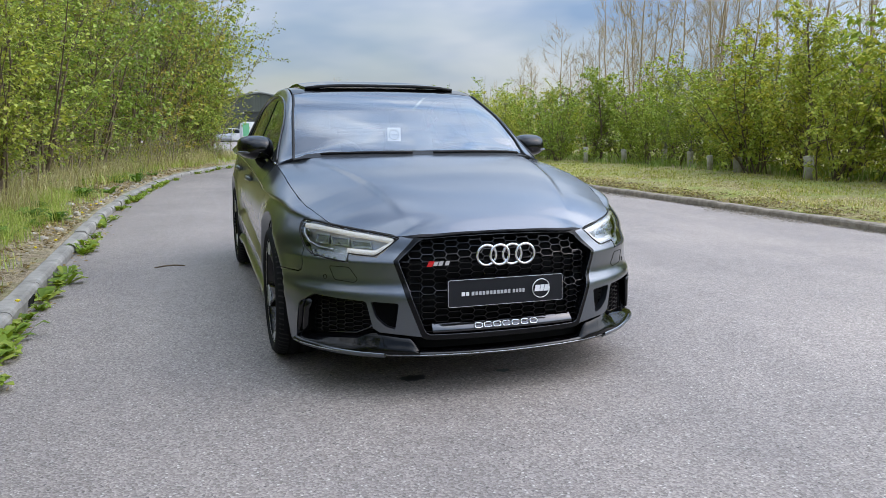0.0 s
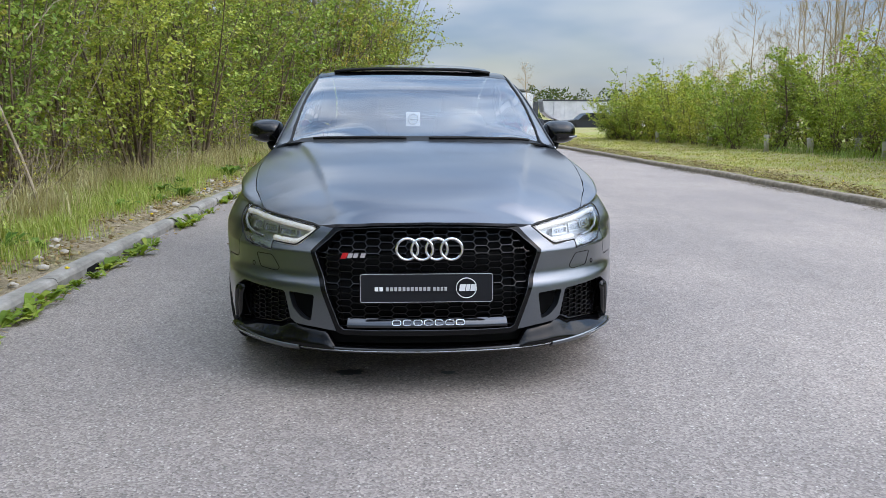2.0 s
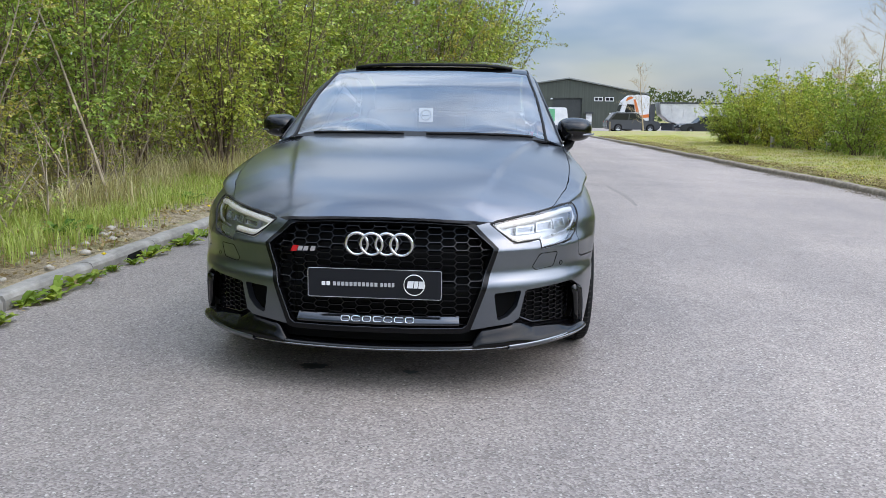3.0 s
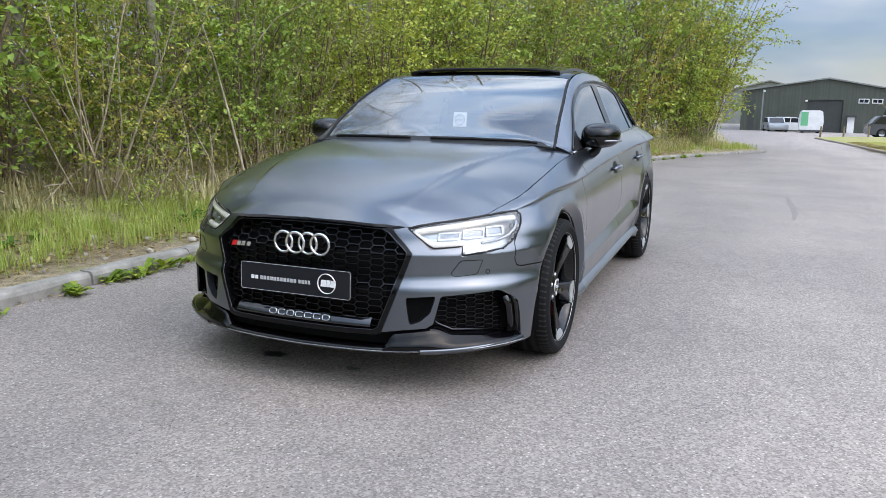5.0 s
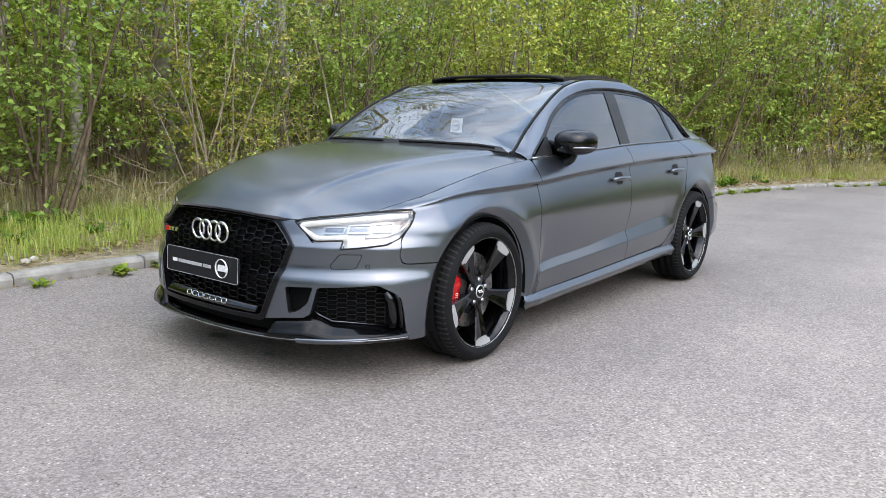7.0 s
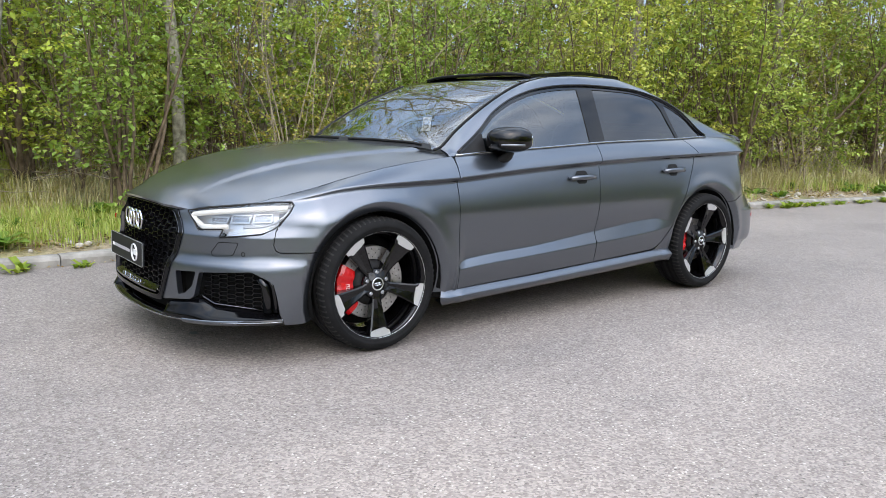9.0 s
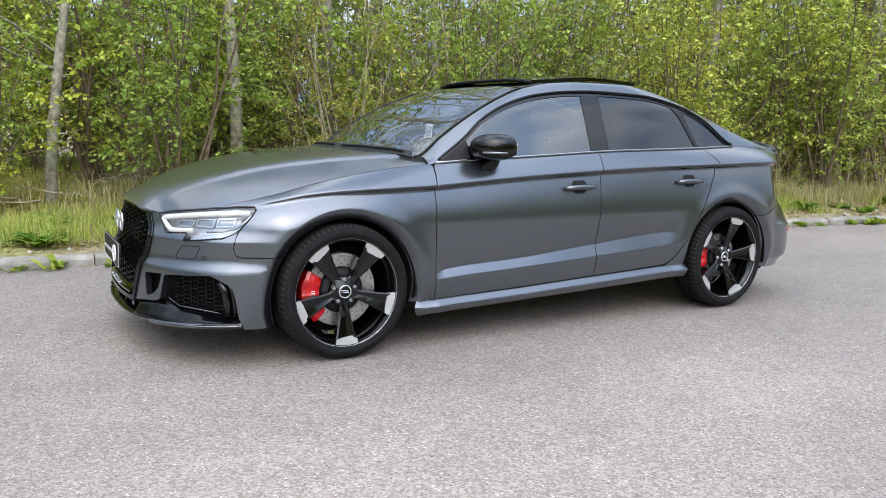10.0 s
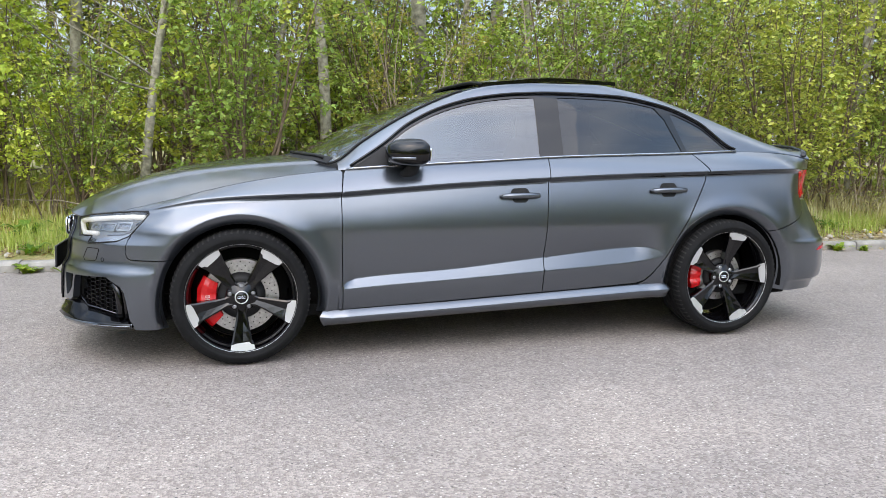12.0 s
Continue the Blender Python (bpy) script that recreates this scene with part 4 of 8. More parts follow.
# windscreen, roof and frames
window = [(0.515, 0.921)] + [(y, float(win_z(y)) - 0.004) for y in np.linspace(0.545, 2.70, 60)] + [(2.725, 1.024), (2.715, 1.019)] + [(y, float(belt_z(y)) + 0.001) for y in np.linspace(2.66, 0.56, 24)]
outer = [(0.47, 0.9185)] + [(y, float(edge_z(y)) - 0.002) for y in np.linspace(0.475, 2.86, 70)] + [(y, max(float(edge_z(y)) - 0.002, float(belt_z(y)) + 0.004)) for y in np.linspace(2.95, 3.28, 8)] + [(y, float(belt_z(y)) + 0.0005) for y in np.linspace(3.29, 0.48, 50)]
panel("side_frame", outer, c_side, M_PAINT, car, holes=[window], step=0.013, rim=0.01, mirror=True)
ws = [(x, y) for y, x in [(y, float(edge_x2(y)) - 0.006) for y in np.linspace(0.44, 1.14, 16)]]
ws_half = [(0.0, 0.275), (0.35, 0.30), (0.55, 0.345), (0.66, 0.40)] + ws + [(0.50, 1.165), (0.25, 1.185)]
ws_all = ws_half + [(0.0, 1.19)] + [(-x, y) for x, y in ws_half[::-1][:-1]]
screen = panel("windscreen", ws_all, c_top, M_SCREEN, car, step=0.03, rim=0, label="tilted windscreen with a small square sticker")
screen.visible_shadow = False
ws_band = [(0.0, 0.272), (0.36, 0.298), (0.57, 0.345), (0.70, 0.425), (0.63, 0.465), (0.55, 0.425), (0.35, 0.375), (0.0, 0.352)]
panel("windscreen_cowl", ws_band[:4] + ws_band[4:7] + [(0.0, 0.352)] + [(-x, y) for x, y in ws_band[4:7][::-1]] + [(-x, y) for x, y in ws_band[1:4][::-1]], c_top, M_BLACK, car, step=0.02, lift=0.003, rim=0.01)
for sgn in (1, -1):
    edge = on_chart(c_top, [(sgn * (float(edge_x2(y)) - 0.005), y) for y in np.linspace(0.43, 1.15, 24)], 0.002)
    v, f = tube(edge, 0.007, 6)
    mesh_ob("screen_seal", v, f, M_BLACK, car, True)
rf = [(float(edge_x2(y)) - 0.004, y) for y in np.linspace(1.152, 2.13, 20)]
rf_half = [(0.0, 1.20), (0.25, 1.195), (0.50, 1.175)] + rf + [(0.40, 2.17), (0.20, 2.185)]
rf_all = rf_half + [(0.0, 2.19)] + [(-x, y) for x, y in rf_half[::-1][:-1]]
panel("roof", rf_all, c_top, M_GLOSS, car, step=0.03, rim=0.01, label="gloss black panoramic roof")
rs = [(float(edge_x2(y)) - 0.01, y) for y in np.linspace(2.14, 2.98, 14)]
rs_half = [(0.0, 2.195), (0.20, 2.19), (0.40, 2.175)] + rs + [(0.3, 3.03)]
panel("rear_screen", rs_half + [(0.0, 3.04)] + [(-x, y) for x, y in rs_half[::-1][:-1]], c_top, M_PRIVACY, car, step=0.04, rim=0)
deck = [(0.0, 3.045), (0.3, 3.035), (0.58, 2.985), (0.60, 3.1), (0.61, 3.25), (0.55, 3.36), (0.3, 3.43), (0.0, 3.45)]
panel("boot_deck", deck + [(-x, y) for x, y in deck[::-1][1:-1]], c_top, M_PAINT, car, step=0.03)
# spoiler lip along the boot
lip = [(x, y, z) for x, y, z in [(0.70, 3.235, 0.995), (0.62, 3.30, 1.022), (0.45, 3.365, 1.045), (0.2, 3.41, 1.052), (0.0, 3.42, 1.053), (-0.2, 3.41, 1.052), (-0.45, 3.365, 1.045), (-0.62, 3.30, 1.022), (-0.70, 3.235, 0.995)]]
v, f = tube(lip, 0.018, 8, flat=0.5)
mesh_ob("boot_spoiler", v, f, M_GLOSS, car, True, "slim black boot spoiler")
# tilted sunroof panel: a thin curved slab
sv, nx_, ny_ = [], 13, 7
for j in range(ny_):
    y = 1.29 + 0.80 * j / (ny_ - 1)
    for i in range(nx_):
        x = -0.505 + 1.01 * i / (nx_ - 1)
        z = 1.398 + 0.038 * soft_step(1.22, 1.72, y) - 0.012 * soft_step(1.8, 2.09, y) - 0.022 * (x / 0.505) ** 4
        sv.append((x, y, float(z)))
nb = len(sv)
sv += [(x, y, z - 0.020) for x, y, z in sv]
sf = [(j * nx_ + i, j * nx_ + i + 1, (j + 1) * nx_ + i + 1, (j + 1) * nx_ + i) for j in range(ny_ - 1) for i in range(nx_ - 1)]
sf += [tuple(k + nb for k in f[::-1]) for f in sf]
ring = [i for i in range(nx_)] + [j * nx_ + nx_ - 1 for j in range(1, ny_)] + [(ny_ - 1) * nx_ + i for i in range(nx_ - 2, -1, -1)] + [j * nx_ for j in range(ny_ - 2, 0, -1)]
sf += [(b, a, a + nb, b + nb) for a, b in zip(ring, ring[1:] + ring[:1])]
sunroof = fix(mesh_ob("sunroof", sv, sf, M_GLOSS, car, False, "glass sunroof panel tilted up on the roof"))
v, f = tube([(x, y - 0.004, z - 0.010) for x, y, z in sv[:nx_]], 0.010, 6)
mesh_ob("sunroof_seal", v, f, M_BLACK, sunroof, True)

# side windows with gloss black surrounds
fglass = [(0.60, 0.934)] + [(y, float(win_z(y)) - 0.020) for y in np.linspace(0.625, 1.535, 30)] + [(1.530, 1.15)] + [(y, float(belt_z(y)) + 0.006) for y in np.linspace(1.522, 0.65, 12)]
rglass = [(1.655, 0.995)] + [(1.668, 1.30)] + [(y, float(win_z(y)) - 0.020) for y in np.linspace(1.69, 2.245, 18)] + [(2.30, 1.19), (2.372, 1.02)] + [(y, float(belt_z(y)) + 0.006) for y in np.linspace(2.37, 1.7, 8)]
qglass = [(2.335, 1.224)] + [(y, float(win_z(y)) - 0.022) for y in np.linspace(2.36, 2.655, 12)] + [(2.655, 1.03), (2.405, 1.018), (2.385, 1.07)]
panel("window_surround", window, c_side, M_GLOSS, car, holes=[fglass, rglass, qglass], step=0.014, lift=-0.006, rim=0.006, mirror=True, label="gloss black window frame")
for nm, shape, mat in (("front_window", fglass, M_SIDE_GLASS), ("rear_window", rglass, M_PRIVACY), ("quarter_window", qglass, M_PRIVACY)):
    for ob in panel(nm, shape, c_side, mat, car, step=0.03, lift=-0.010, rim=0, mirror=True):
        ob.visible_shadow = False
for sgn in (1, -1):
    for pts, nm in (([(y, float(win_z(y)) + 0.002) for y in np.linspace(0.53, 2.72, 70)], "window_seal"), ([(y, float(belt_z(y)) + 0.002) for y in np.linspace(0.51, 2.72, 40)], "belt_trim")):
        path = on_chart(c_side, pts, 0.003)
        path[:, 0] *= sgn
        v, f = tube(path, 0.0065, 6)
        mesh_ob(nm, v, f, M_GLOSS if nm == "window_seal" else M_BELT, car, True)

# door handles: a bar over a dark scoop
for sgn, doors in ((1, 0), (-1, 1)):
    for parent, y0, z0 in ((doors_f[doors], 1.39, 0.790), (doors_r[doors], 2.243, 0.812)):
        base = c_skirt(np.array([float(s_of_y(y0))]), np.array([z0]))[0][0]
        path = [(sgn * (base + o), y0 + dy, z0 + dz) for dy, o, dz in ((-0.105, 0.004, -0.004), (-0.095, 0.018, -0.002), (-0.05, 0.027, 0.001), (0.0, 0.030, 0.002), (0.05, 0.028, 0.002), (0.095, 0.020, 0.001), (0.105, 0.004, 0.0))]
        v, f = tube(path, [0.009, 0.013, 0.0145, 0.015, 0.0145, 0.013, 0.009], 10, flat=1.0)
        mesh_ob("door_handle", v, f, M_PAINT, parent, True)
        out = rounded([(float(s_of_y(y0 - 0.055)), z0 + 0.004), (float(s_of_y(y0 - 0.04)), z0 + 0.036), (float(s_of_y(y0 + 0.04)), z0 + 0.038), (float(s_of_y(y0 + 0.058)), z0 + 0.006), (float(s_of_y(y0 + 0.035)), z0 - 0.036), (float(s_of_y(y0 - 0.035)), z0 - 0.036)], 0.014)
        scoop = panel("handle_scoop", out, c_skirt, M_BLACK, parent, lift=0.0015, rim=0)
        if sgn < 0:
            for vert in scoop.data.vertices:
                vert.co.x *= -1

# grille
g_out = [(0.0, 0.697), (0.20, 0.695), (0.362, 0.687), (0.398, 0.672), (0.487, 0.581), (0.364, 0.266), (0.34, 0.258), (0.18, 0.256), (0.0, 0.256)]
g_in = [(0.0, 0.677), (0.20, 0.675), (0.354, 0.668), (0.384, 0.656), (0.466, 0.581), (0.352, 0.290), (0.335, 0.278), (0.18, 0.276), (0.0, 0.276)]


def both(h):
    return h + [(-x, z) for x, z in h[::-1][1:-1]]


grille = panel("grille_frame", both(g_out), c_skirt, M_FRAME, car, holes=[both(g_in)], step=0.012, lift=0.008, rim=0.05, label="gloss black single-frame grille surround")
# thin brighter tubes stand for highlights on the frame's edges
for loop_, off in ((g_out, 0.004), (g_in, 0.0085)):
    v, f = tube(on_chart(c_skirt, resample(both(loop_), 0.02), off), 0.0022, 5, True)
    mesh_ob("grille_edge_glint", v, f, M_BLADE, grille, True)
# black sheet stands for the shade behind the mesh
panel("grille_shade_sheet", both([(x * 0.99, z) for x, z in g_in]), c_skirt, M_DARK, grille, step=0.05, lift=-0.075, rim=0)


def honeycomb(outline, chart, du, dv, depth, thick, lift):
    """Walls of a grid of flattened six-sided cells inside an outline."""
    lo, hi = np.min(outline, 0), np.max(outline, 0)
    seen_walls, verts, faces = set(), [], []
    a0, b0, h = du * 0.61, du * 0.39, dv / 2
    cols = int((hi[0] - lo[0]) / du) + 3
    rows = int((hi[1] - lo[1]) / dv) + 3
    u0, v0 = (lo[0] + hi[0]) / 2 - cols // 2 * du, lo[1] - dv * 0.5
    for i in range(cols):
        for j in range(rows):
            cu, cv = u0 + i * du, v0 + j * dv + (i % 2) * h
            ring = [(cu - a0, cv), (cu - b0, cv + h), (cu + b0, cv + h), (cu + a0, cv), (cu + b0, cv - h), (cu - b0, cv - h)]
            for a, b in zip(ring, ring[1:] + ring[:1]):
                key = tuple(sorted(((round(a[0], 4), round(a[1], 4)), (round(b[0], 4), round(b[1], 4)))))
                if key in seen_walls:
                    continue
                seen_walls.add(key)
                if not inside(outline, [((a[0] + b[0]) / 2, (a[1] + b[1]) / 2)])[0]:
                    continue
                d = np.array(b) - np.array(a)
                q = np.array((-d[1], d[0])) / np.linalg.norm(d) * thick / 2
                uv = np.array([np.array(a) + q, np.array(b) + q, np.array(b) - q, np.array(a) - q])
                top, bot = on_chart(chart, uv, lift), on_chart(chart, uv, lift - depth)
                k = len(verts)
                verts += list(top) + list(bot)
                faces += [(k, k + 1, k + 2, k + 3), (k, k + 4, k + 5, k + 1), (k + 2, k + 6, k + 7, k + 3), (k + 1, k + 5, k + 6, k + 2), (k + 3, k + 7, k + 4, k)]
    return verts, faces


v, f = honeycomb(both(g_in), c_skirt, 0.056, 0.0268, 0.020, 0.0022, -0.010)
fix(mesh_ob("grille_mesh", v, f, M_MESH, grille, False, "black honeycomb mesh"))
for k in range(4):
    cx = 0.006 + (k - 1.5) * 0.0583
    path = [(cx + 0.0425 * math.cos(w), -0.866 - (0.003 if k % 2 else 0.0), 0.601 + 0.0425 * math.sin(w)) for w in np.linspace(0, 2 * math.pi, 41)[:-1]]
    v, f = tube(path, 0.0062, 8, True)
    mesh_ob("ring", v, f, M_CHROME, grille, True, "chrome ring")


def flat_bar(name, x0, x1, z0, z1, y, mat, parent, shear=0.0, depth=0.004):
    pts = [(x0, z0), (x1, z0), (x1 + shear, z1), (x0 + shear, z1)]
    v, f = slab(pts, depth, lambda a, b, w: (a, y + w, b))
    return fix(mesh_ob(name, v, f, mat, parent))


# trim badge: a red slanted block and three silver strokes
badge_y = -0.866
flat_bar("badge_red_block", -0.345, -0.322, 0.566, 0.588, badge_y, M_RED, grille, 0.010)
for x0, x1 in ((-0.318, -0.300), (-0.296, -0.278), (-0.268, -0.250)):
    flat_bar("badge_bar", x0, x1, 0.568, 0.586, badge_y, M_CHROME, grille, 0.006)
# blade under the plate with a silver word shape
bs = np.linspace(-0.322, 0.322, 40)
rows_ = [on_chart(c_skirt, np.stack([bs, np.full(40, z)], 1), lift) for z, lift in ((0.284, -0.02), (0.285, 0.006), (0.289, 0.010), (0.300, 0.006), (0.322, -0.014), (0.326, -0.020), (0.324, -0.05))]
mesh_ob("lower_blade", np.concatenate(rows_), grid_faces(len(rows_), 40), M_BLADE, grille, True, "smoked chrome blade across the lower grille")
for k in range(7):
    x0 = -0.142 + k * 0.0424
    path = [(x0 + 0.017 + 0.0165 * math.copysign(abs(math.cos(w)) ** 0.5, math.cos(w)), -0.892 + 0.0048 * math.sin(w), 0.308 + 0.0095 * math.copysign(abs(math.sin(w)) ** 0.6, math.sin(w))) for w in np.linspace(0.0, 2 * math.pi, 25)[:-1]]
    if k in (1, 3, 4, 5):                      # open shapes
        path = path[2:-1]
    v, f = tube(path, 0.0023, 6, k not in (1, 3, 4, 5))
    mesh_ob("blade_letter_shape", v, f, M_CHROME, grille, True)

# number plate, blank of lettering but for bars
plate = tagged(empty("number_plate"), "", "")
plate.parent = car
ol = rounded([(-0.266, 0.398), (0.254, 0.398), (0.254, 0.510), (-0.266, 0.510)], 0.010)
v, f = slab(ol, 0.008, lambda a, b, w: (a, -0.918 + w + 0.04 * (b - 0.398) + 0.10 * a * a, b))
fix(mesh_ob("plate_board", v, f, M_PLATE, plate))
v, f = tube([(a, -0.919 + 0.04 * (b - 0.398) + 0.10 * a * a, b) for a, b in ol], 0.0009, 4, True)
mesh_ob("plate_border", v, f, M_GREYPRINT, plate)
x = -0.210
for count, wide, tall, gap in ((2, 0.0135, 0.0150, 0.012), (11, 0.0110, 0.0145, 0.012), (4, 0.0095, 0.0145, 0.0)):
    for k in range(count):
        flat_bar("plate_bar", x, x + wide, 0.4445, 0.4445 + tall, -0.9178, M_WHITE if count == 2 else M_GREYPRINT, plate, 0, 0.003)
        x += wide + 0.0052
    x += gap - 0.0052
disc = [(0.150 + 0.040 * math.cos(w), -0.9168, 0.455 + 0.040 * math.sin(w)) for w in np.linspace(0.35, 2 * math.pi + 0.1, 34)]
v, f = tube(disc, 0.0042, 6, False, 0.35)
mesh_ob("plate_emblem_ring", v, f, M_WHITE, plate, True)
for x0, x1 in ((0.121, 0.144), (0.147, 0.162), (0.165, 0.186)):
    flat_bar("plate_emblem_bar", x0, x1, 0.442, 0.469, -0.9155, M_WHITE, plate, 0.004, 0.003)

# side intakes: mesh behind, fin, black sheet for the shaded pocket, gloss inner blades
for sgn in (1, -1):
    def place_side(ob, sgn=sgn):
        if sgn < 0:
            for vert in ob.data.vertices:
                vert.co.x *= -1
            fix(ob)
        return ob
    v, f = honeycomb([(0.610, 0.405), (0.850, 0.418), (0.895, 0.38), (0.900, 0.25), (0.66, 0.270), (0.585, 0.305)], c_skirt, 0.043, 0.0195, 0.014, 0.0022, -0.045)
    place_side(fix(mesh_ob("intake_mesh", v, f, M_MESH, car, False, "black honeycomb intake mesh")))
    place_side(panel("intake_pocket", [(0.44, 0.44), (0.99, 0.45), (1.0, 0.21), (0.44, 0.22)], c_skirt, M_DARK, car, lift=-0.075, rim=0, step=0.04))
    for s0, wd in ((0.905, 0.012), (0.940, 0.010)):
        path = on_chart(c_skirt, [(s0 - 0.012, 0.400), (s0 + 0.008, 0.36), (s0 + 0.018, 0.30), (s0 + 0.02, 0.245)], -0.015)
        v, f = tube(path, wd, 6, flat=1.6)
        place_side(mesh_ob("intake_blade", v, f, M_GLOSS, car, True))
    path = on_chart(c_skirt, [(0.580, 0.312), (0.60, 0.296), (0.66, 0.270), (0.90, 0.251)], -0.036)
    v, f = tube(path, 0.004, 6)
    place_side(mesh_ob("intake_edge", v, f, M_BLADE, car, True))
    # gloss ramp beside the splitter, leaning back to the foot of the intake
    sr = np.linspace(0.375, 0.985, 46)
    zt_ = np.interp(sr, [0.375, 0.41, 0.545, 0.60, 0.66, 0.955, 0.985], [0.208, 0.262, 0.285, 0.285, 0.264, 0.240, 0.232])
    lt_ = np.interp(sr, [0.375, 0.44, 0.545, 0.60, 0.66, 0.93, 0.985], [0.004, -0.006, -0.012, -0.030, -0.046, -0.044, -0.02])
    ramp_rows = []
    tuck = np.interp(sr, [0.50, 0.97], [1.0, 0.15])
    for f_, out_ in ((0.0, 0.024), (0.04, 0.028), (0.3, 0.022), (0.65, 0.012), (1.0, 0.0), (1.0, -0.03)):
        zz = 0.203 + 0.012 * soft_step(0.6, 0.98, sr) + (zt_ - 0.203 - 0.012 * soft_step(0.6, 0.98, sr)) * f_
        lift_ = np.where(f_ < 0.04, out_ * tuck, max(out_, 0.0) * tuck * (1 - f_) + lt_ * f_ + min(out_, 0.0))
        ramp_rows.append(np.stack([on_chart(c_skirt, np.array([[p, q]]), float(w_))[0] for p, q, w_ in zip(sr, zz, lift_)]))
    place_side(fix(mesh_ob("splitter_ramp", np.concatenate(ramp_rows), grid_faces(len(ramp_rows), len(sr)), M_RAMP, car, True, "gloss black ramp beside the splitter")))
    # painted lip below it
    sl = np.linspace(0.52, 0.99, 30)
    lip_rows = []
    for z0, o in ((0.199, 0.0), (0.1985, 0.027), (0.192, 0.029), (0.176, 0.018), (0.170, -0.02)):
        zl = z0 + 0.012 * soft_step(0.6, 0.98, sl) + 0.006
        lip_rows.append(np.stack([on_chart(c_skirt, np.array([[p, q]]), float(o * k_))[0] for p, q, k_ in zip(sl, zl, np.interp(sl, [0.52, 0.99], [1.0, 0.3]) if o > 0 else np.ones(len(sl)))]))
    place_side(fix(mesh_ob("bumper_lip", np.concatenate(lip_rows), grid_faces(len(lip_rows), len(sl)), M_PAINT, car, True)))
    # washer cover and parking sensor outlines
    wc = rounded([(0.648, 0.500), (0.690, 0.551), (0.790, 0.551), (0.762, 0.494), (0.664, 0.487)], 0.012)
    path = on_chart(c_skirt, resample(wc, 0.01), 0.0004)
    v, f = tube(path, 0.0016, 4, True)
    place_side(mesh_ob("washer_cover_joint", v, f, M_DARK, car))
    path = on_chart(c_skirt, [(0.812 + 0.009 * math.cos(w), 0.502 + 0.009 * math.sin(w)) for w in np.linspace(0, 2 * math.pi, 17)[:-1]], 0.0006)
    v, f = tube(path, 0.0014, 4, True)
    place_side(mesh_ob("parking_sensor", v, f, M_DARK, car))

# splitter: black sheet for the recess's shade and a thin blade with a bright edge
lower = [(0.0, 0.258), (0.36, 0.262), (0.43, 0.272), (0.43, 0.20), (0.0, 0.20)]
panel("splitter_shade_sheet", both(lower), c_skirt, M_DARK, car, lift=-0.06, rim=0)
ss = np.concatenate([np.linspace(-0.985, -0.5, 22), np.linspace(-0.48, 0.48, 40), np.linspace(0.5, 0.985, 22)])
rows_ = []
for dz, lift in ((0.203, -0.02), (0.200, 0.014), (0.192, 0.018), (0.180, 0.012), (0.172, -0.03), (0.190, -0.12)):
    zz = np.array([dz + 0.006 * min(abs(a) / 0.5, 1) + 0.012 * soft_step(0.6, 0.98, abs(a)) for a in ss])
    rows_.append(on_chart(c_skirt, np.stack([ss, zz], 1), lift))
v = np.concatenate(rows_)
f = grid_faces(len(rows_), len(ss))
mesh_ob("splitter_blade", v, f, M_GLOSS, car, True, "gloss black front splitter")
# silver tube drawn in as the highlight along the gloss blade
edge = on_chart(c_skirt, np.stack([ss, np.array([0.190 + 0.006 * min(abs(a) / 0.5, 1) + 0.012 * soft_step(0.6, 0.98, abs(a)) for a in ss])], 1), 0.0175)
v, f = tube(edge, 0.0028, 5)
mesh_ob("splitter_edge_glint", v, f, M_EDGE_GLINT, car, True)

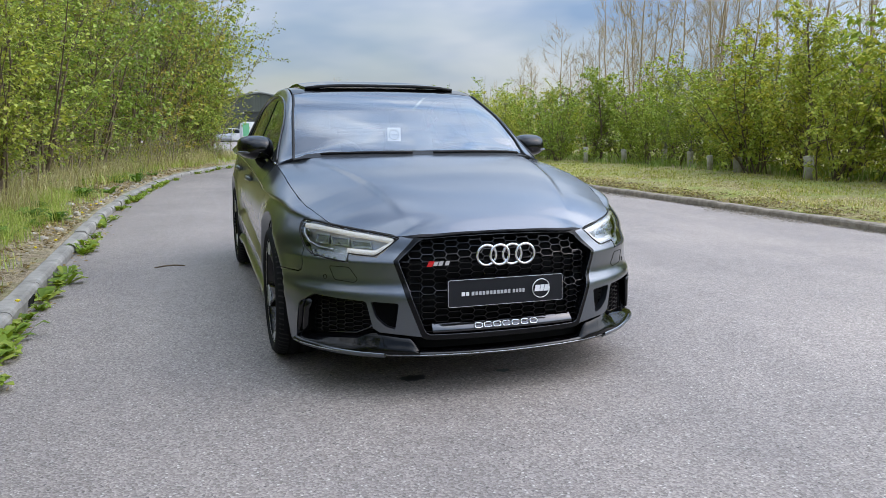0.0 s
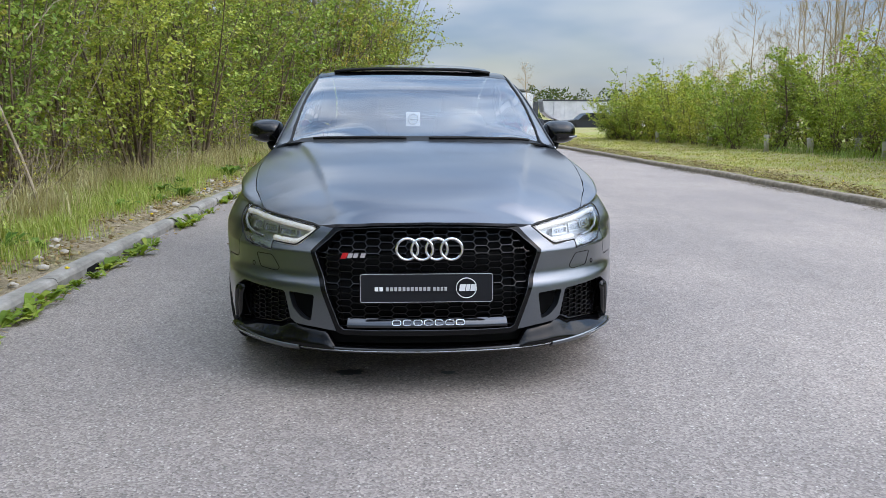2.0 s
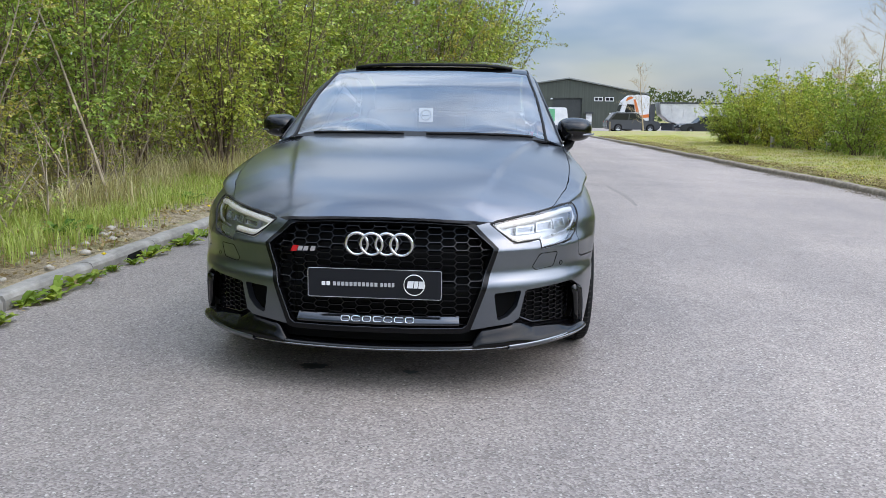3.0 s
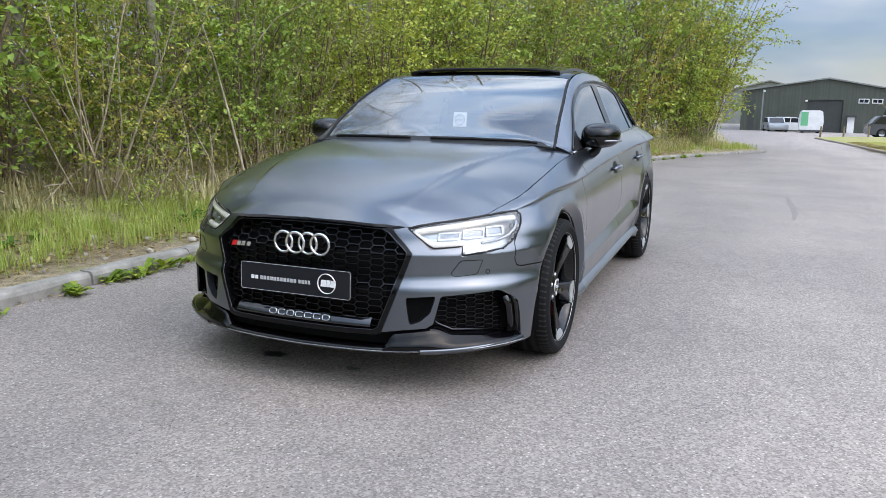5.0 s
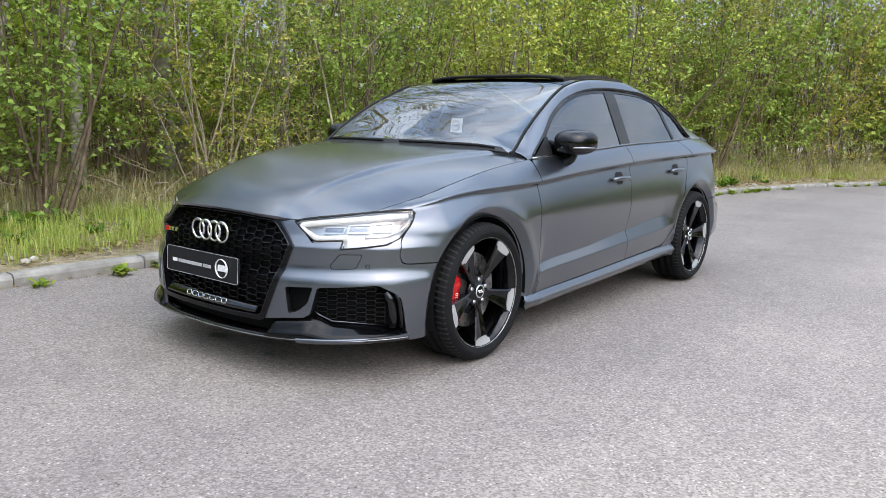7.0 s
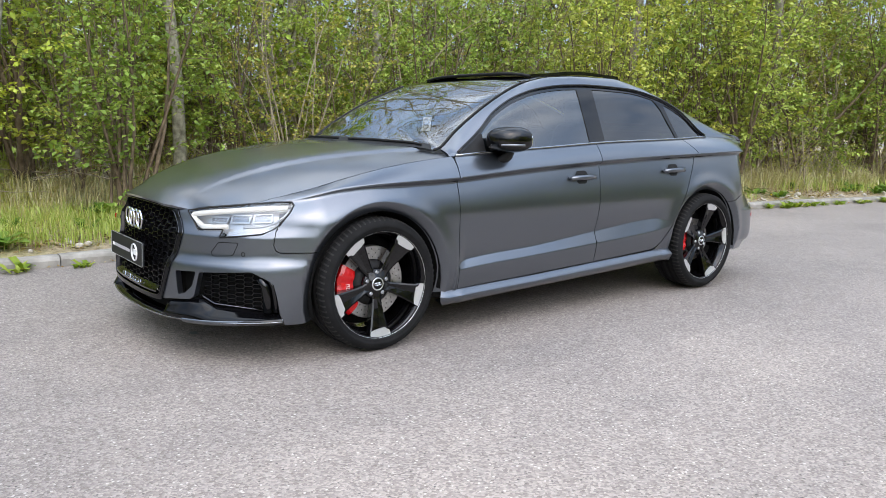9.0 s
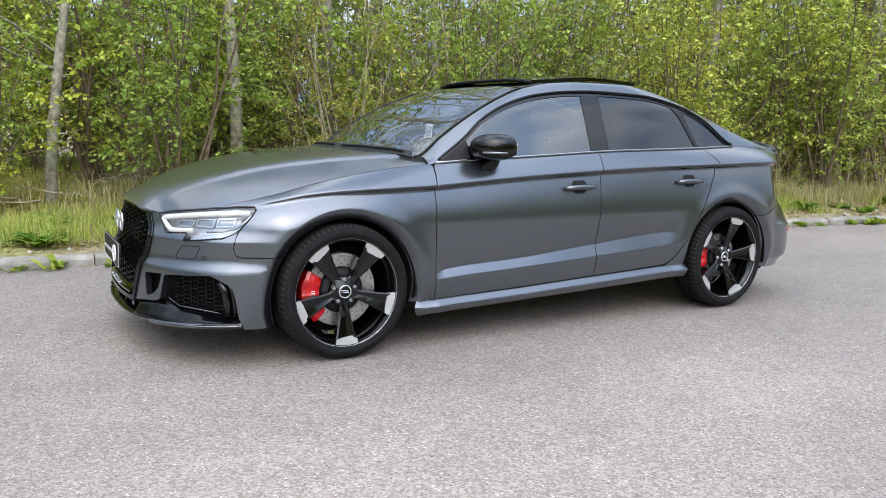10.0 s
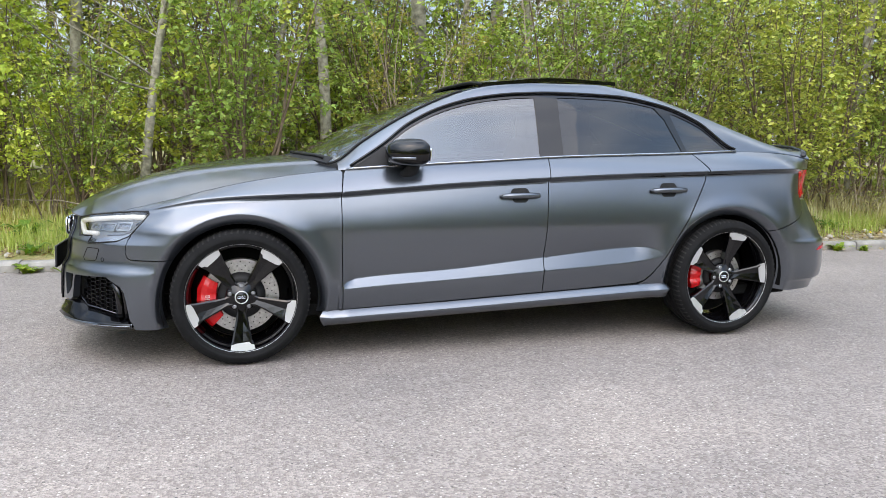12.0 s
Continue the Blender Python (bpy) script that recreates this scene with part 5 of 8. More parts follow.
# ---- headlamps, mirrors, wipers, cabin ----
lamp_shape = [(0.466, 0.676), (0.560, 0.609), (0.578, 0.600), (0.703, 0.606), (0.694, 0.572), (0.90, 0.592), (0.965, 0.614), (1.000, 0.645), (1.045, 0.69), (1.066, 0.715), (1.058, 0.727), (0.95, 0.724), (0.80, 0.714), (0.62, 0.697)]
for sgn in (1, -1):
    lamp = empty("headlamp")
    lamp.parent = car
    lamp["label"] = "clear headlamp with lit white running light"

    def own(ob, sgn=sgn):
        if sgn < 0:
            for vert in ob.data.vertices:
                vert.co.x *= -1
            ob.data.flip_normals()
        return ob
    sh = rounded(lamp_shape, 0.008)
    lens = own(panel("lens", sh, c_skirt, M_LENS, lamp, step=0.02, lift=-0.001, rim=0))
    lens.visible_shadow = False
    own(panel("lamp_housing", sh, c_skirt, M_LAMP_GREY, lamp, step=0.02, lift=-0.045, rim=0.0))
    path = on_chart(c_skirt, resample(sh, 0.012), -0.001)
    v, f = tube(path, 0.0032, 6, True)
    own(mesh_ob("lamp_seal", v, f, M_BLACK, lamp, True))
    # running light: along the top, round the inner tip and back along the foot
    drl = [(1.030, 0.708), (0.95, 0.707), (0.80, 0.698), (0.65, 0.684), (0.55, 0.672), (0.507, 0.664), (0.500, 0.657), (0.520, 0.641), (0.566, 0.620), (0.582, 0.616), (0.64, 0.617), (0.715, 0.621)]
    path = on_chart(c_skirt, resample(drl, 0.012, False), -0.014)
    v, f = tube(path, 0.0118, 8, flat=1.0)
    own(mesh_ob("running_light", v, f, M_DRL, lamp, True))
    drl2 = [(1.035, 0.700), (1.010, 0.672), (0.965, 0.640), (0.90, 0.625), (0.80, 0.620)]
    path = on_chart(c_skirt, resample(drl2, 0.012, False), -0.016)
    v, f = tube(path, 0.006, 6)
    own(mesh_ob("side_light_guide", v, f, M_LAMP_SILVER, lamp, True))
    for a, b, c, d in ((0.60, 0.70, 0.632, 0.668), (0.715, 0.825, 0.636, 0.682), (0.84, 0.94, 0.640, 0.690)):
        bx = rounded([(a, c), (b, c + 0.002), (b + 0.012, d), (a + 0.008, d - 0.004)], 0.006)
        own(panel("projector_frame", bx, c_skirt, M_LAMP_GREY, lamp, holes=[[(a + 0.008, c + 0.007), (b - 0.006, c + 0.008), (b + 0.002, d - 0.007), (a + 0.014, d - 0.011)]], step=0.012, lift=-0.026, rim=0.02))
        own(panel("projector_lens", [(a + 0.008, c + 0.007), (b - 0.006, c + 0.008), (b + 0.002, d - 0.007), (a + 0.014, d - 0.011)], c_skirt, M_PROJECTOR, lamp, step=0.012, lift=-0.034, rim=0))
    own(panel("lower_reflector", rounded([(0.715, 0.584), (0.89, 0.600), (0.95, 0.618), (0.80, 0.612), (0.725, 0.606)], 0.006), c_skirt, M_LAMP_SILVER, lamp, step=0.012, lift=-0.020, rim=0.01))

# door mirrors
for sgn, doors in ((1, 0), (-1, 1)):
    mir = empty("door_mirror")
    mir.parent = car
    mir["label"] = "gloss black door mirror"
    bm = bmesh.new()
    bmesh.ops.create_icosphere(bm, subdivisions=4, radius=1.0)
    for vt in bm.verts:
        x, y, z = vt.co
        # flat back, rounded nose, wedge towards the tip
        y2 = 0.118 * y if y < 0 else 0.080 * np.sign(y) * abs(y) ** 0.6
        taper = 1.0 - 0.16 * (x + 1) / 2
        x2 = 0.102 * np.sign(x) * abs(x) ** 0.72
        z2 = 0.080 * np.sign(z) * abs(z) ** 0.68 * taper
        if z < 0:
            z2 *= 0.86
        vt.co = (sgn * (0.872 + x2), 0.812 + y2 + 0.02 * x, 1.000 + z2 + 0.006 * x)
    for fc in bm.faces:
        fc.smooth = True
    bmesh.ops.recalc_face_normals(bm, faces=bm.faces)
    part("mirror_housing", bm, M_GLOSS, mir)
    arm = [(sgn * 0.790, 0.80, 0.893), (sgn * 0.820, 0.81, 0.898), (sgn * 0.842, 0.822, 0.918), (sgn * 0.856, 0.83, 0.952)]
    v, f = tube(arm, [0.048, 0.046, 0.042, 0.040], 12, flat=0.6)
    mesh_ob("mirror_arm", v, f, M_BLACK, mir, True)
    v, f = slab(rounded([(0.79, 0.962), (0.955, 0.968), (0.958, 1.030), (0.81, 1.040)], 0.02), 0.004, lambda a, b, w: (sgn * a, 0.890 + w, b))
    fix(mesh_ob("mirror_glass", v, f, M_CHROME, mir))
    strip_ = [(sgn * (0.872 + a), 0.812 - b, 0.980) for a, b in ((-0.08, 0.080), (-0.02, 0.112), (0.05, 0.096), (0.095, 0.05), (0.112, 0.0))]
    v, f = tube(strip_, 0.0065, 6)
    mesh_ob("indicator_strip", v, f, M_PROJECTOR, mir, True)
    # black sail triangle at the foot of the pillar
    sail = panel("mirror_sail", [(0.535, 0.928), (0.60, 0.966), (0.70, 1.033), (0.715, 1.030), (0.715, 0.938)], c_side, M_BLACK, mir, step=0.03, lift=0.001, rim=0)
    if sgn < 0:
        for vert in sail.data.vertices:
            vert.co.x *= -1
        sail.data.flip_normals()

# wipers resting at the foot of the screen
for pts in ([(0.62, 0.418), (0.50, 0.378), (0.40, 0.352), (0.20, 0.326), (0.06, 0.316)], [(-0.06, 0.318), (-0.2, 0.326), (-0.40, 0.352), (-0.56, 0.395)]):
    path = on_chart(c_top, resample(pts, 0.05, False), 0.009)
    v, f = tube(path, 0.0055, 6, flat=1.4)
    mesh_ob("wiper", v, f, M_BLACK, car, True)
# square sticker inside the screen
card = rounded([(-0.050, 1.033), (0.036, 1.033), (0.036, 1.118), (-0.050, 1.118)], 0.003)
v, f = slab(card, 0.002, lambda a, b, w: (a, 0.905 + w + 0.15 * (b - 1.03), b))
fix(mesh_ob("windscreen_card", v, f, M_WHITE, car, False, "white square card behind the windscreen"))
path = [(-0.007 + 0.030 * math.cos(w), 0.903 + 0.15 * (0.0455 + 0.030 * math.sin(w)), 1.0755 + 0.030 * math.sin(w)) for w in np.linspace(0, 2 * math.pi, 25)[:-1]]
v, f = tube(path, 0.004, 5, True)
mesh_ob("card_ring", v, f, M_GREYPRINT, car, True)
v, f = tube([(-0.028, 0.9095, 1.0755), (0.014, 0.9095, 1.0755)], 0.006, 5)
mesh_ob("card_bar", v, f, M_GREYPRINT, car)
# inner mirror and its foot
bm = bmesh.new()
bmesh.ops.create_icosphere(bm, subdivisions=3, radius=1.0)
for vt in bm.verts:
    vt.co = (vt.co.x * 0.085, 1.17 + vt.co.y * 0.02, 1.262 + vt.co.z * 0.032)
part("inner_mirror", bm, M_TRIM, car)


def block(name, x0, x1, y0, y1, z0, z1, mat, parent, round_=0.03):
    bm = bmesh.new()
    bmesh.ops.create_cube(bm, size=1.0)
    for vt in bm.verts:
        vt.co = ((x0 + x1) / 2 + vt.co.x * (x1 - x0), (y0 + y1) / 2 + vt.co.y * (y1 - y0), (z0 + z1) / 2 + vt.co.z * (z1 - z0))
    bmesh.ops.bevel(bm, geom=bm.edges[:] , offset=round_, segments=3, affect="EDGES", profile=0.6)
    for fc in bm.faces:
        fc.smooth = True
    return part(name, bm, mat, parent)


block("dashboard", -0.64, 0.64, 0.52, 0.86, 0.62, 0.945, M_TRIM, car, 0.06)
block("cabin_floor", -0.78, 0.78, 0.30, 3.1, 0.20, 0.26, M_DARK, car, 0.01)
block("bulkhead", -0.74, 0.74, 0.30, 0.50, 0.25, 0.88, M_DARK, car, 0.02)
block("parcel_shelf", -0.66, 0.66, 2.45, 3.0, 0.90, 0.985, M_TRIM, car, 0.02)
for sx_ in (-0.36, 0.36):
    seat = empty("front_seat")
    seat.parent = car
    block("seat_cushion", sx_ - 0.25, sx_ + 0.25, 1.20, 1.72, 0.42, 0.58, M_SEAT, seat, 0.05)
    bk = block("seat_back", sx_ - 0.25, sx_ + 0.25, 1.66, 1.80, 0.50, 1.10, M_SEAT, seat, 0.06)
    for vt in bk.data.vertices:
        vt.co.y += (vt.co.z - 0.5) * 0.30
        if vt.co.z > 0.9:
            vt.co.x = sx_ + (vt.co.x - sx_) * 0.72
    hr = block("headrest", sx_ - 0.13, sx_ + 0.13, 1.86, 1.96, 1.08, 1.24, M_SEAT, seat, 0.04)
block("rear_seat", -0.62, 0.62, 2.28, 2.46, 0.5, 1.05, M_SEAT, car, 0.06)
wheel_path = [(-0.36 + 0.175 * math.cos(w), 0.98 - 0.07 * math.sin(w), 0.87 + 0.165 * math.sin(w)) for w in np.linspace(0, 2 * math.pi, 41)[:-1]]
v, f = tube(wheel_path, 0.016, 8, True)
steer = mesh_ob("steering_wheel", v, f, M_SEAT, car, True)
block("steering_boss", -0.44, -0.28, 0.94, 1.0, 0.82, 0.92, M_TRIM, steer, 0.02)
block("steering_spoke", -0.52, -0.20, 0.965, 0.985, 0.86, 0.89, M_TRIM, steer, 0.005)
# underside and wheel housings
block("underbody", -0.60, 0.60, -0.60, 3.30, 0.17, 0.30, M_DARK, car, 0.03)
block("engine_bay", -0.48, 0.48, -0.66, 0.30, 0.28, 0.62, M_DARK, car, 0.03)
# added black blocks keep daylight from showing through the intake holes
for sx_ in (-0.38, 0.38):
    block("intake_light_block", sx_ - 0.03, sx_ + 0.03, -0.79, -0.50, 0.20, 0.50, M_DARK, car, 0.01)
block("boot_floor", -0.60, 0.60, 2.95, 3.25, 0.24, 0.88, M_DARK, car, 0.03)
for yc, zc in WHEELS:
    for sgn in (1, -1):
        v, f = [], []
        n = 24
        for i in range(n + 1):
            w = radians(-8 + 205 * i / n)
            for xo, r in ((0.872, ARCH + 0.004), (0.55, ARCH + 0.004), (0.55, 0.02)):
                v.append((sgn * xo, yc + r * math.cos(w), zc + r * math.sin(w)))
        for i in range(n):
            for k in range(2):
                f.append((i * 3 + k, i * 3 + k + 1, i * 3 + k + 4, i * 3 + k + 3))
        mesh_ob("wheel_housing", v, f, M_DARK, car)

# ---- wheels ----
def build_wheel(name, turn, big):
    """A wheel about the origin, its face towards +x."""
    root = empty(name)
    R, W = 0.322, 0.232
    prof = [(-0.095, 0.250), (-0.112, 0.262), (-0.117, 0.285), (-0.108, 0.305), (-0.094, 0.3165), (-0.075, 0.3205)]
    for g in (-0.052, 0.0, 0.052):
        prof += [(g - 0.009, R), (g - 0.006, R - 0.008), (g + 0.006, R - 0.008), (g + 0.009, R)]
    prof += [(0.075, 0.3205), (0.094, 0.3165), (0.104, 0.309), (0.1085, 0.302), (0.113, 0.298), (0.117, 0.285), (0.1165, 0.277), (0.114, 0.275), (0.1135, 0.268), (0.108, 0.260), (0.098, 0.250)]
    v, f = revolve(prof, 96)
    tyre = mesh_ob("tyre", v, f, M_RUBBER, root, True, "low-profile black tyre")
    # tread blocks: cross cuts at the shoulder, in a paler rubber than the tyre
    tv, tf = [], []
    for i in range(72):
        for sgn in (1, -1):
            w = 2 * math.pi * i / 72
            dw = 0.028
            k = len(tv)
            for ww, (xo, r) in ((w, (0.060, R + 0.0030)), (w + dw, (0.060, R + 0.0030)), (w + dw + 0.02, (0.098, 0.3165)), (w + 0.02, (0.098, 0.3165)), (w + 0.022, (0.106, 0.3085)), (w + dw + 0.022, (0.106, 0.3085))):
                tv.append((sgn * xo, r * math.cos(ww), r * math.sin(ww)))
            tf += [(k, k + 1, k + 2, k + 3), (k + 3, k + 2, k + 5, k + 4)]
    tread = tagged(mesh_ob("tread_pattern", tv, tf, M_TREAD, tyre), kind="stuff")
    # rim barrel with a polished lip
    barrel = [(0.104, 0.2600), (0.096, 0.2520), (0.086, 0.2465), (0.070, 0.238), (0.02, 0.228), (-0.08, 0.226), (-0.10, 0.245)]
    v, f = revolve(barrel, 96)
    rim = mesh_ob("rim", v, f, M_GLOSS, root, True, "gloss black five-arm alloy with polished tips")
    v, f = revolve([(0.0985, 0.2545), (0.1045, 0.2560), (0.1055, 0.2585), (0.103, 0.2615), (0.097, 0.2615)], 96)
    mesh_ob("rim_lip", v, f, M_SILVER, rim, True)
    # five blade-like arms: rows of (radius, left, right, face offset)
    rows = [(0.040, -0.030, 0.030, 0.062), (0.075, -0.023, 0.022, 0.066), (0.12, -0.030, 0.029, 0.073), (0.165, -0.040, 0.036, 0.082), (0.208, -0.049, 0.044, 0.0905), (0.228, -0.056, 0.054, 0.0945), (0.2500, -0.058, 0.058, 0.0985)]
    for k in range(5):
        base = radians(turn + 72 * k)
        av, af = [], []
        for r, a, b, x in rows:
            for t, dx in ((a, -0.040), (a, -0.004), (a + 0.007, 0.0), ((a + b) / 2 + 0.004, -0.006), (b - 0.007, 0.0), (b, -0.004), (b, -0.040)):
                rr = math.sqrt(max(r * r - t * t * 0.5, 1e-6))
                av.append((x + dx, rr * math.cos(base) - t * math.sin(base), rr * math.sin(base) + t * math.cos(base)))
        n = 7
        for i in range(len(rows) - 1):
            for j in range(n - 1):
                af.append((i * n + j, i * n + j + 1, (i + 1) * n + j + 1, (i + 1) * n + j))
        arm = mesh_ob("arm", av, af, M_GLOSS, rim)
        fix(arm)
        # machined tip: a thin plate over the arm's outer end
        tip = [(-0.052, 0.224), (-0.030, 0.218), (0.030, 0.212), (0.038, 0.222), (0.052, 0.226), (0.058, 0.2505), (0.0, 0.2555), (-0.058, 0.2505)]
        def tip_at(t, r, w, base=base):
            x = np.interp(r, [q[0] for q in rows], [q[3] for q in rows]) + 0.0025 - w
            return (float(x), r * math.cos(base) - t * math.sin(base), r * math.sin(base) + t * math.cos(base))
        v, f = slab(tip, 0.006, tip_at)
        fix(mesh_ob("machined_tip", v, f, M_SILVER, arm))
        w = base + radians(36)
        c = (0.058, 0.056 * math.cos(w), 0.056 * math.sin(w))
        v, f = [], []
        for i in range(6):
            q = 2 * math.pi * i / 6
            for dx, rr in ((-0.02, 0.0105), (0.006, 0.0105), (0.010, 0.007)):
                v.append((c[0] + dx, c[1] + rr * math.cos(q), c[2] + rr * math.sin(q)))
        for i in range(6):
            for j in range(2):
                a, b = i * 3 + j, ((i + 1) % 6) * 3 + j
                f.append((a, a + 1, b + 1, b))
        f.append(tuple(i * 3 + 2 for i in range(6)))
        fix(mesh_ob("wheel_bolt", v, f, M_LAMP_GREY, rim))
    v, f = revolve([(0.030, 0.075), (0.056, 0.074), (0.062, 0.066), (0.064, 0.040), (0.070, 0.034), (0.072, 0.0005)], 40)
    mesh_ob("hub", v, f, M_GLOSS, rim, True)
    cap = mesh_ob("hub_cap", *revolve([(0.068, 0.0325), (0.0735, 0.0315), (0.0745, 0.029), (0.0735, 0.0265)], 32), M_SILVER, rim, True)
    for q in range(4):
        path = [(0.0735, (q - 1.5) * 0.0088 + 0.0062 * math.cos(w), 0.0062 * math.sin(w)) for w in np.linspace(0, 2 * math.pi, 15)[:-1]]
        v, f = tube(path, 0.0011, 4, True)
        mesh_ob("cap_ring", v, f, M_CHROME, cap)
    # brake disc with drilled holes, hat and caliper
    d0, d1 = (0.112, 0.178) if big else (0.100, 0.142)
    # added black disc closes the wheel and stands for the shade inside
    mesh_ob("wheel_shade_disc", *revolve([(-0.085, 0.224), (-0.085, 0.02)], 40), M_DARK, root)
    disc = mesh_ob("brake_disc", *revolve([(0.012, d0), (0.016, d0 + 0.002), (0.016, d1 - 0.002), (0.008, d1), (-0.016, d1), (-0.016, d0 - 0.005)], 64), M_DISC, root, False, "drilled steel brake disc")
    hv, hf = [], []
    for ring_, cnt in ((0.124, 24), (0.143, 24), (0.162, 24)) if big else ((0.122, 24),):
        for i in range(cnt):
            w = 2 * math.pi * (i + (ring_ * 31) % 1) / cnt
            k = len(hv)
            for q in range(6):
                hv.append((0.0166, ring_ * math.cos(w) + 0.0034 * math.cos(q * 1.0472), ring_ * math.sin(w) + 0.0034 * math.sin(q * 1.0472)))
            hf.append(tuple(range(k, k + 6)))
    mesh_ob("disc_hole", hv, hf, M_DARK, disc)
    mesh_ob("disc_hat", *revolve([(0.012, d0 + 0.001), (0.034, 0.098), (0.040, 0.080), (0.040, 0.02)], 48), M_BLACK, disc, True)
    return root


def caliper(parent, y, z, start, end, side, big):
    """A red caliper clasping the disc between two angles, measured from +y."""
    r0, r1 = (0.112, 0.208) if big else (0.125, 0.198)
    v, f = [], []
    n = 20
    ribs = [(0.020, r0), (0.044, r0 + 0.006), (0.050, r0 + 0.025), (0.052, (r0 + r1) / 2), (0.049, r1 - 0.022), (0.040, r1 - 0.003), (-0.03, r1), (-0.03, r0)]
    for i in range(n + 1):
        w = radians(start + (end - start) * i / n)
        pinch = 1.0 - 0.16 * (abs(i - n / 2) / (n / 2)) ** 4
        for x, r in ribs:
            rr = (r0 + r1) / 2 + (r - (r0 + r1) / 2) * pinch * (1 - 0.10 * (math.sin(i * math.pi / n * 4) ** 2) * (r > (r0 + r1) / 2))
            bulge = 0.007 * math.sin(i * math.pi / n * 3) ** 2 if x > 0.03 else 0
            v.append((side * (0.775 + x + bulge), y + rr * math.cos(w), z + rr * math.sin(w)))
    k = len(ribs)
    for i in range(n):
        for j in range(k):
            a, b = i * k + j, i * k + (j + 1) % k
            f.append((a, b, b + k, a + k))
    f += [tuple(range(k)), tuple(n * k + j for j in range(k))]
    body = fix(mesh_ob("brake_caliper", v, f, M_RED, parent, False, "bright red brake caliper"))
    if big:
        mid = radians(start + (end - start) * 0.42)
        for o in (-0.012, 0.004):
            c = (r0 + r1) / 2 - 0.006
            q = [(side * 0.8345, y + (c + a) * math.cos(mid) - (o + b) * math.sin(mid), z + (c + a) * math.sin(mid) + (o + b) * math.cos(mid)) for a, b in ((-0.009, 0), (0.009, 0), (0.009, 0.009), (-0.009, 0.009))]
            w2, f2 = tube(q, 0.0013, 4, True)
            mesh_ob("caliper_letter_shape", w2, f2, M_WHITE, body)
    return body


for (yc, zc), ph, big in zip(WHEELS, (270, 292), (True, False)):
    for side in (1, -1):
        wheel = build_wheel("wheel", ph, big)
        wheel.parent = car
        wheel.location = (side * 0.783, yc, 0.322)
        if side < 0:
            wheel.rotation_euler = (0, 0, math.pi)
        caliper(car, yc, 0.322, 148, 226 if big else 200, side, big)

# ---- plants ----
def unit(v):
    return v / (np.linalg.norm(v, axis=-1, keepdims=True) + 1e-12)


class Growth:
    """Collects the wood and the leaves of one plant."""

    def __init__(self, seed):
        self.rng = np.random.default_rng(seed)
        self.wv, self.wf, self.count = [], [], 0
        self.anchors, self.ways = [], []

    def limb(self, start, way, length, r0, r1, segs, wander, lift, sides):
        """A bent tapering limb; returns its points."""
        g = self.rng
        p, d, pts = np.array(start, float), unit(np.array(way, float)), []
        for i in range(segs + 1):
            pts.append(p.copy())
            d = unit(d + g.normal(0, wander, 3) + np.array([0, 0, lift]))
            p = p + d * length / segs
        pts = np.array(pts)
        rad = np.linspace(r0, r1, segs + 1)
        t = unit(np.gradient(pts, axis=0))
        a = unit(np.cross(t, np.array([0.31, 0.17, 0.94])))
        b = np.cross(a, t)
        w = np.arange(sides) * 2 * math.pi / sides
        ring = pts[:, None] + rad[:, None, None] * (np.cos(w)[None, :, None] * a[:, None] + np.sin(w)[None, :, None] * b[:, None])
        self.wv.append(ring.reshape(-1, 3))
        i, k = np.meshgrid(np.arange(segs), np.arange(sides), indexing="ij")
        k2 = (k + 1) % sides
        self.wf.append(np.stack([i * sides + k, i * sides + k2, (i + 1) * sides + k2, (i + 1) * sides + k], -1).reshape(-1, 4) + self.count)
        self.count += (segs + 1) * sides
        return pts

    def leaves_on(self, pts, spacing, both=1.0):
        seg = np.linalg.norm(np.diff(pts, axis=0), axis=1)
        n = max(1, int(seg.sum() / spacing * both))
        u = self.rng.uniform(0.12, 1.0, n) * seg.sum()
        c = np.concatenate([[0], np.cumsum(seg)])
        q = np.stack([np.interp(u, c, pts[:, k]) for k in range(3)], 1)
        self.anchors.append(q + self.rng.normal(0, 0.018, q.shape))
        self.ways.append(np.repeat(unit(pts[-1] - pts[0])[None], n, 0))

    def wood(self, name, mat):
        return raw_mesh(name, np.concatenate(self.wv), np.concatenate(self.wf), mat, True)

    def leaf_mesh(self, name, size, mat, width=0.62, droop=0.35):
        g = self.rng
        p, w = np.concatenate(self.anchors), np.concatenate(self.ways)
        n = len(p)
        side = unit(g.normal(0, 1, (n, 3)) * np.array([1, 1, 0.5]) + 0.5 * w)
        length = g.uniform(0.65, 1.25, n)[:, None] * size
        ax = unit(side - np.array([0, 0, 1]) * g.uniform(0, droop * 2, n)[:, None])
        nor = unit(np.cross(ax, np.cross(np.array([0, 0, 1.0]) + g.normal(0, 0.45, (n, 3)), ax)))
        cr = np.cross(ax, nor)
        mid = p + ax * length * 0.52
        wd = length * width * 0.5
        cup = nor * length * g.uniform(0.02, 0.16, n)[:, None]
        v = np.stack([p, mid + cr * wd + cup, p + ax * length - nor * length * 0.12, mid - cr * wd + cup], 1).reshape(-1, 3)
        k = np.arange(n)[:, None] * 4
        f = np.concatenate([k + np.array([0, 1, 2]), k + np.array([0, 2, 3])], 0)
        return raw_mesh(name, v, f, mat)


def tilted(rng, lean):
    a = rng.uniform(0, 2 * math.pi)
    s = math.sin(radians(lean))
    return np.array([math.cos(a) * s, math.sin(a) * s, math.cos(radians(lean))])


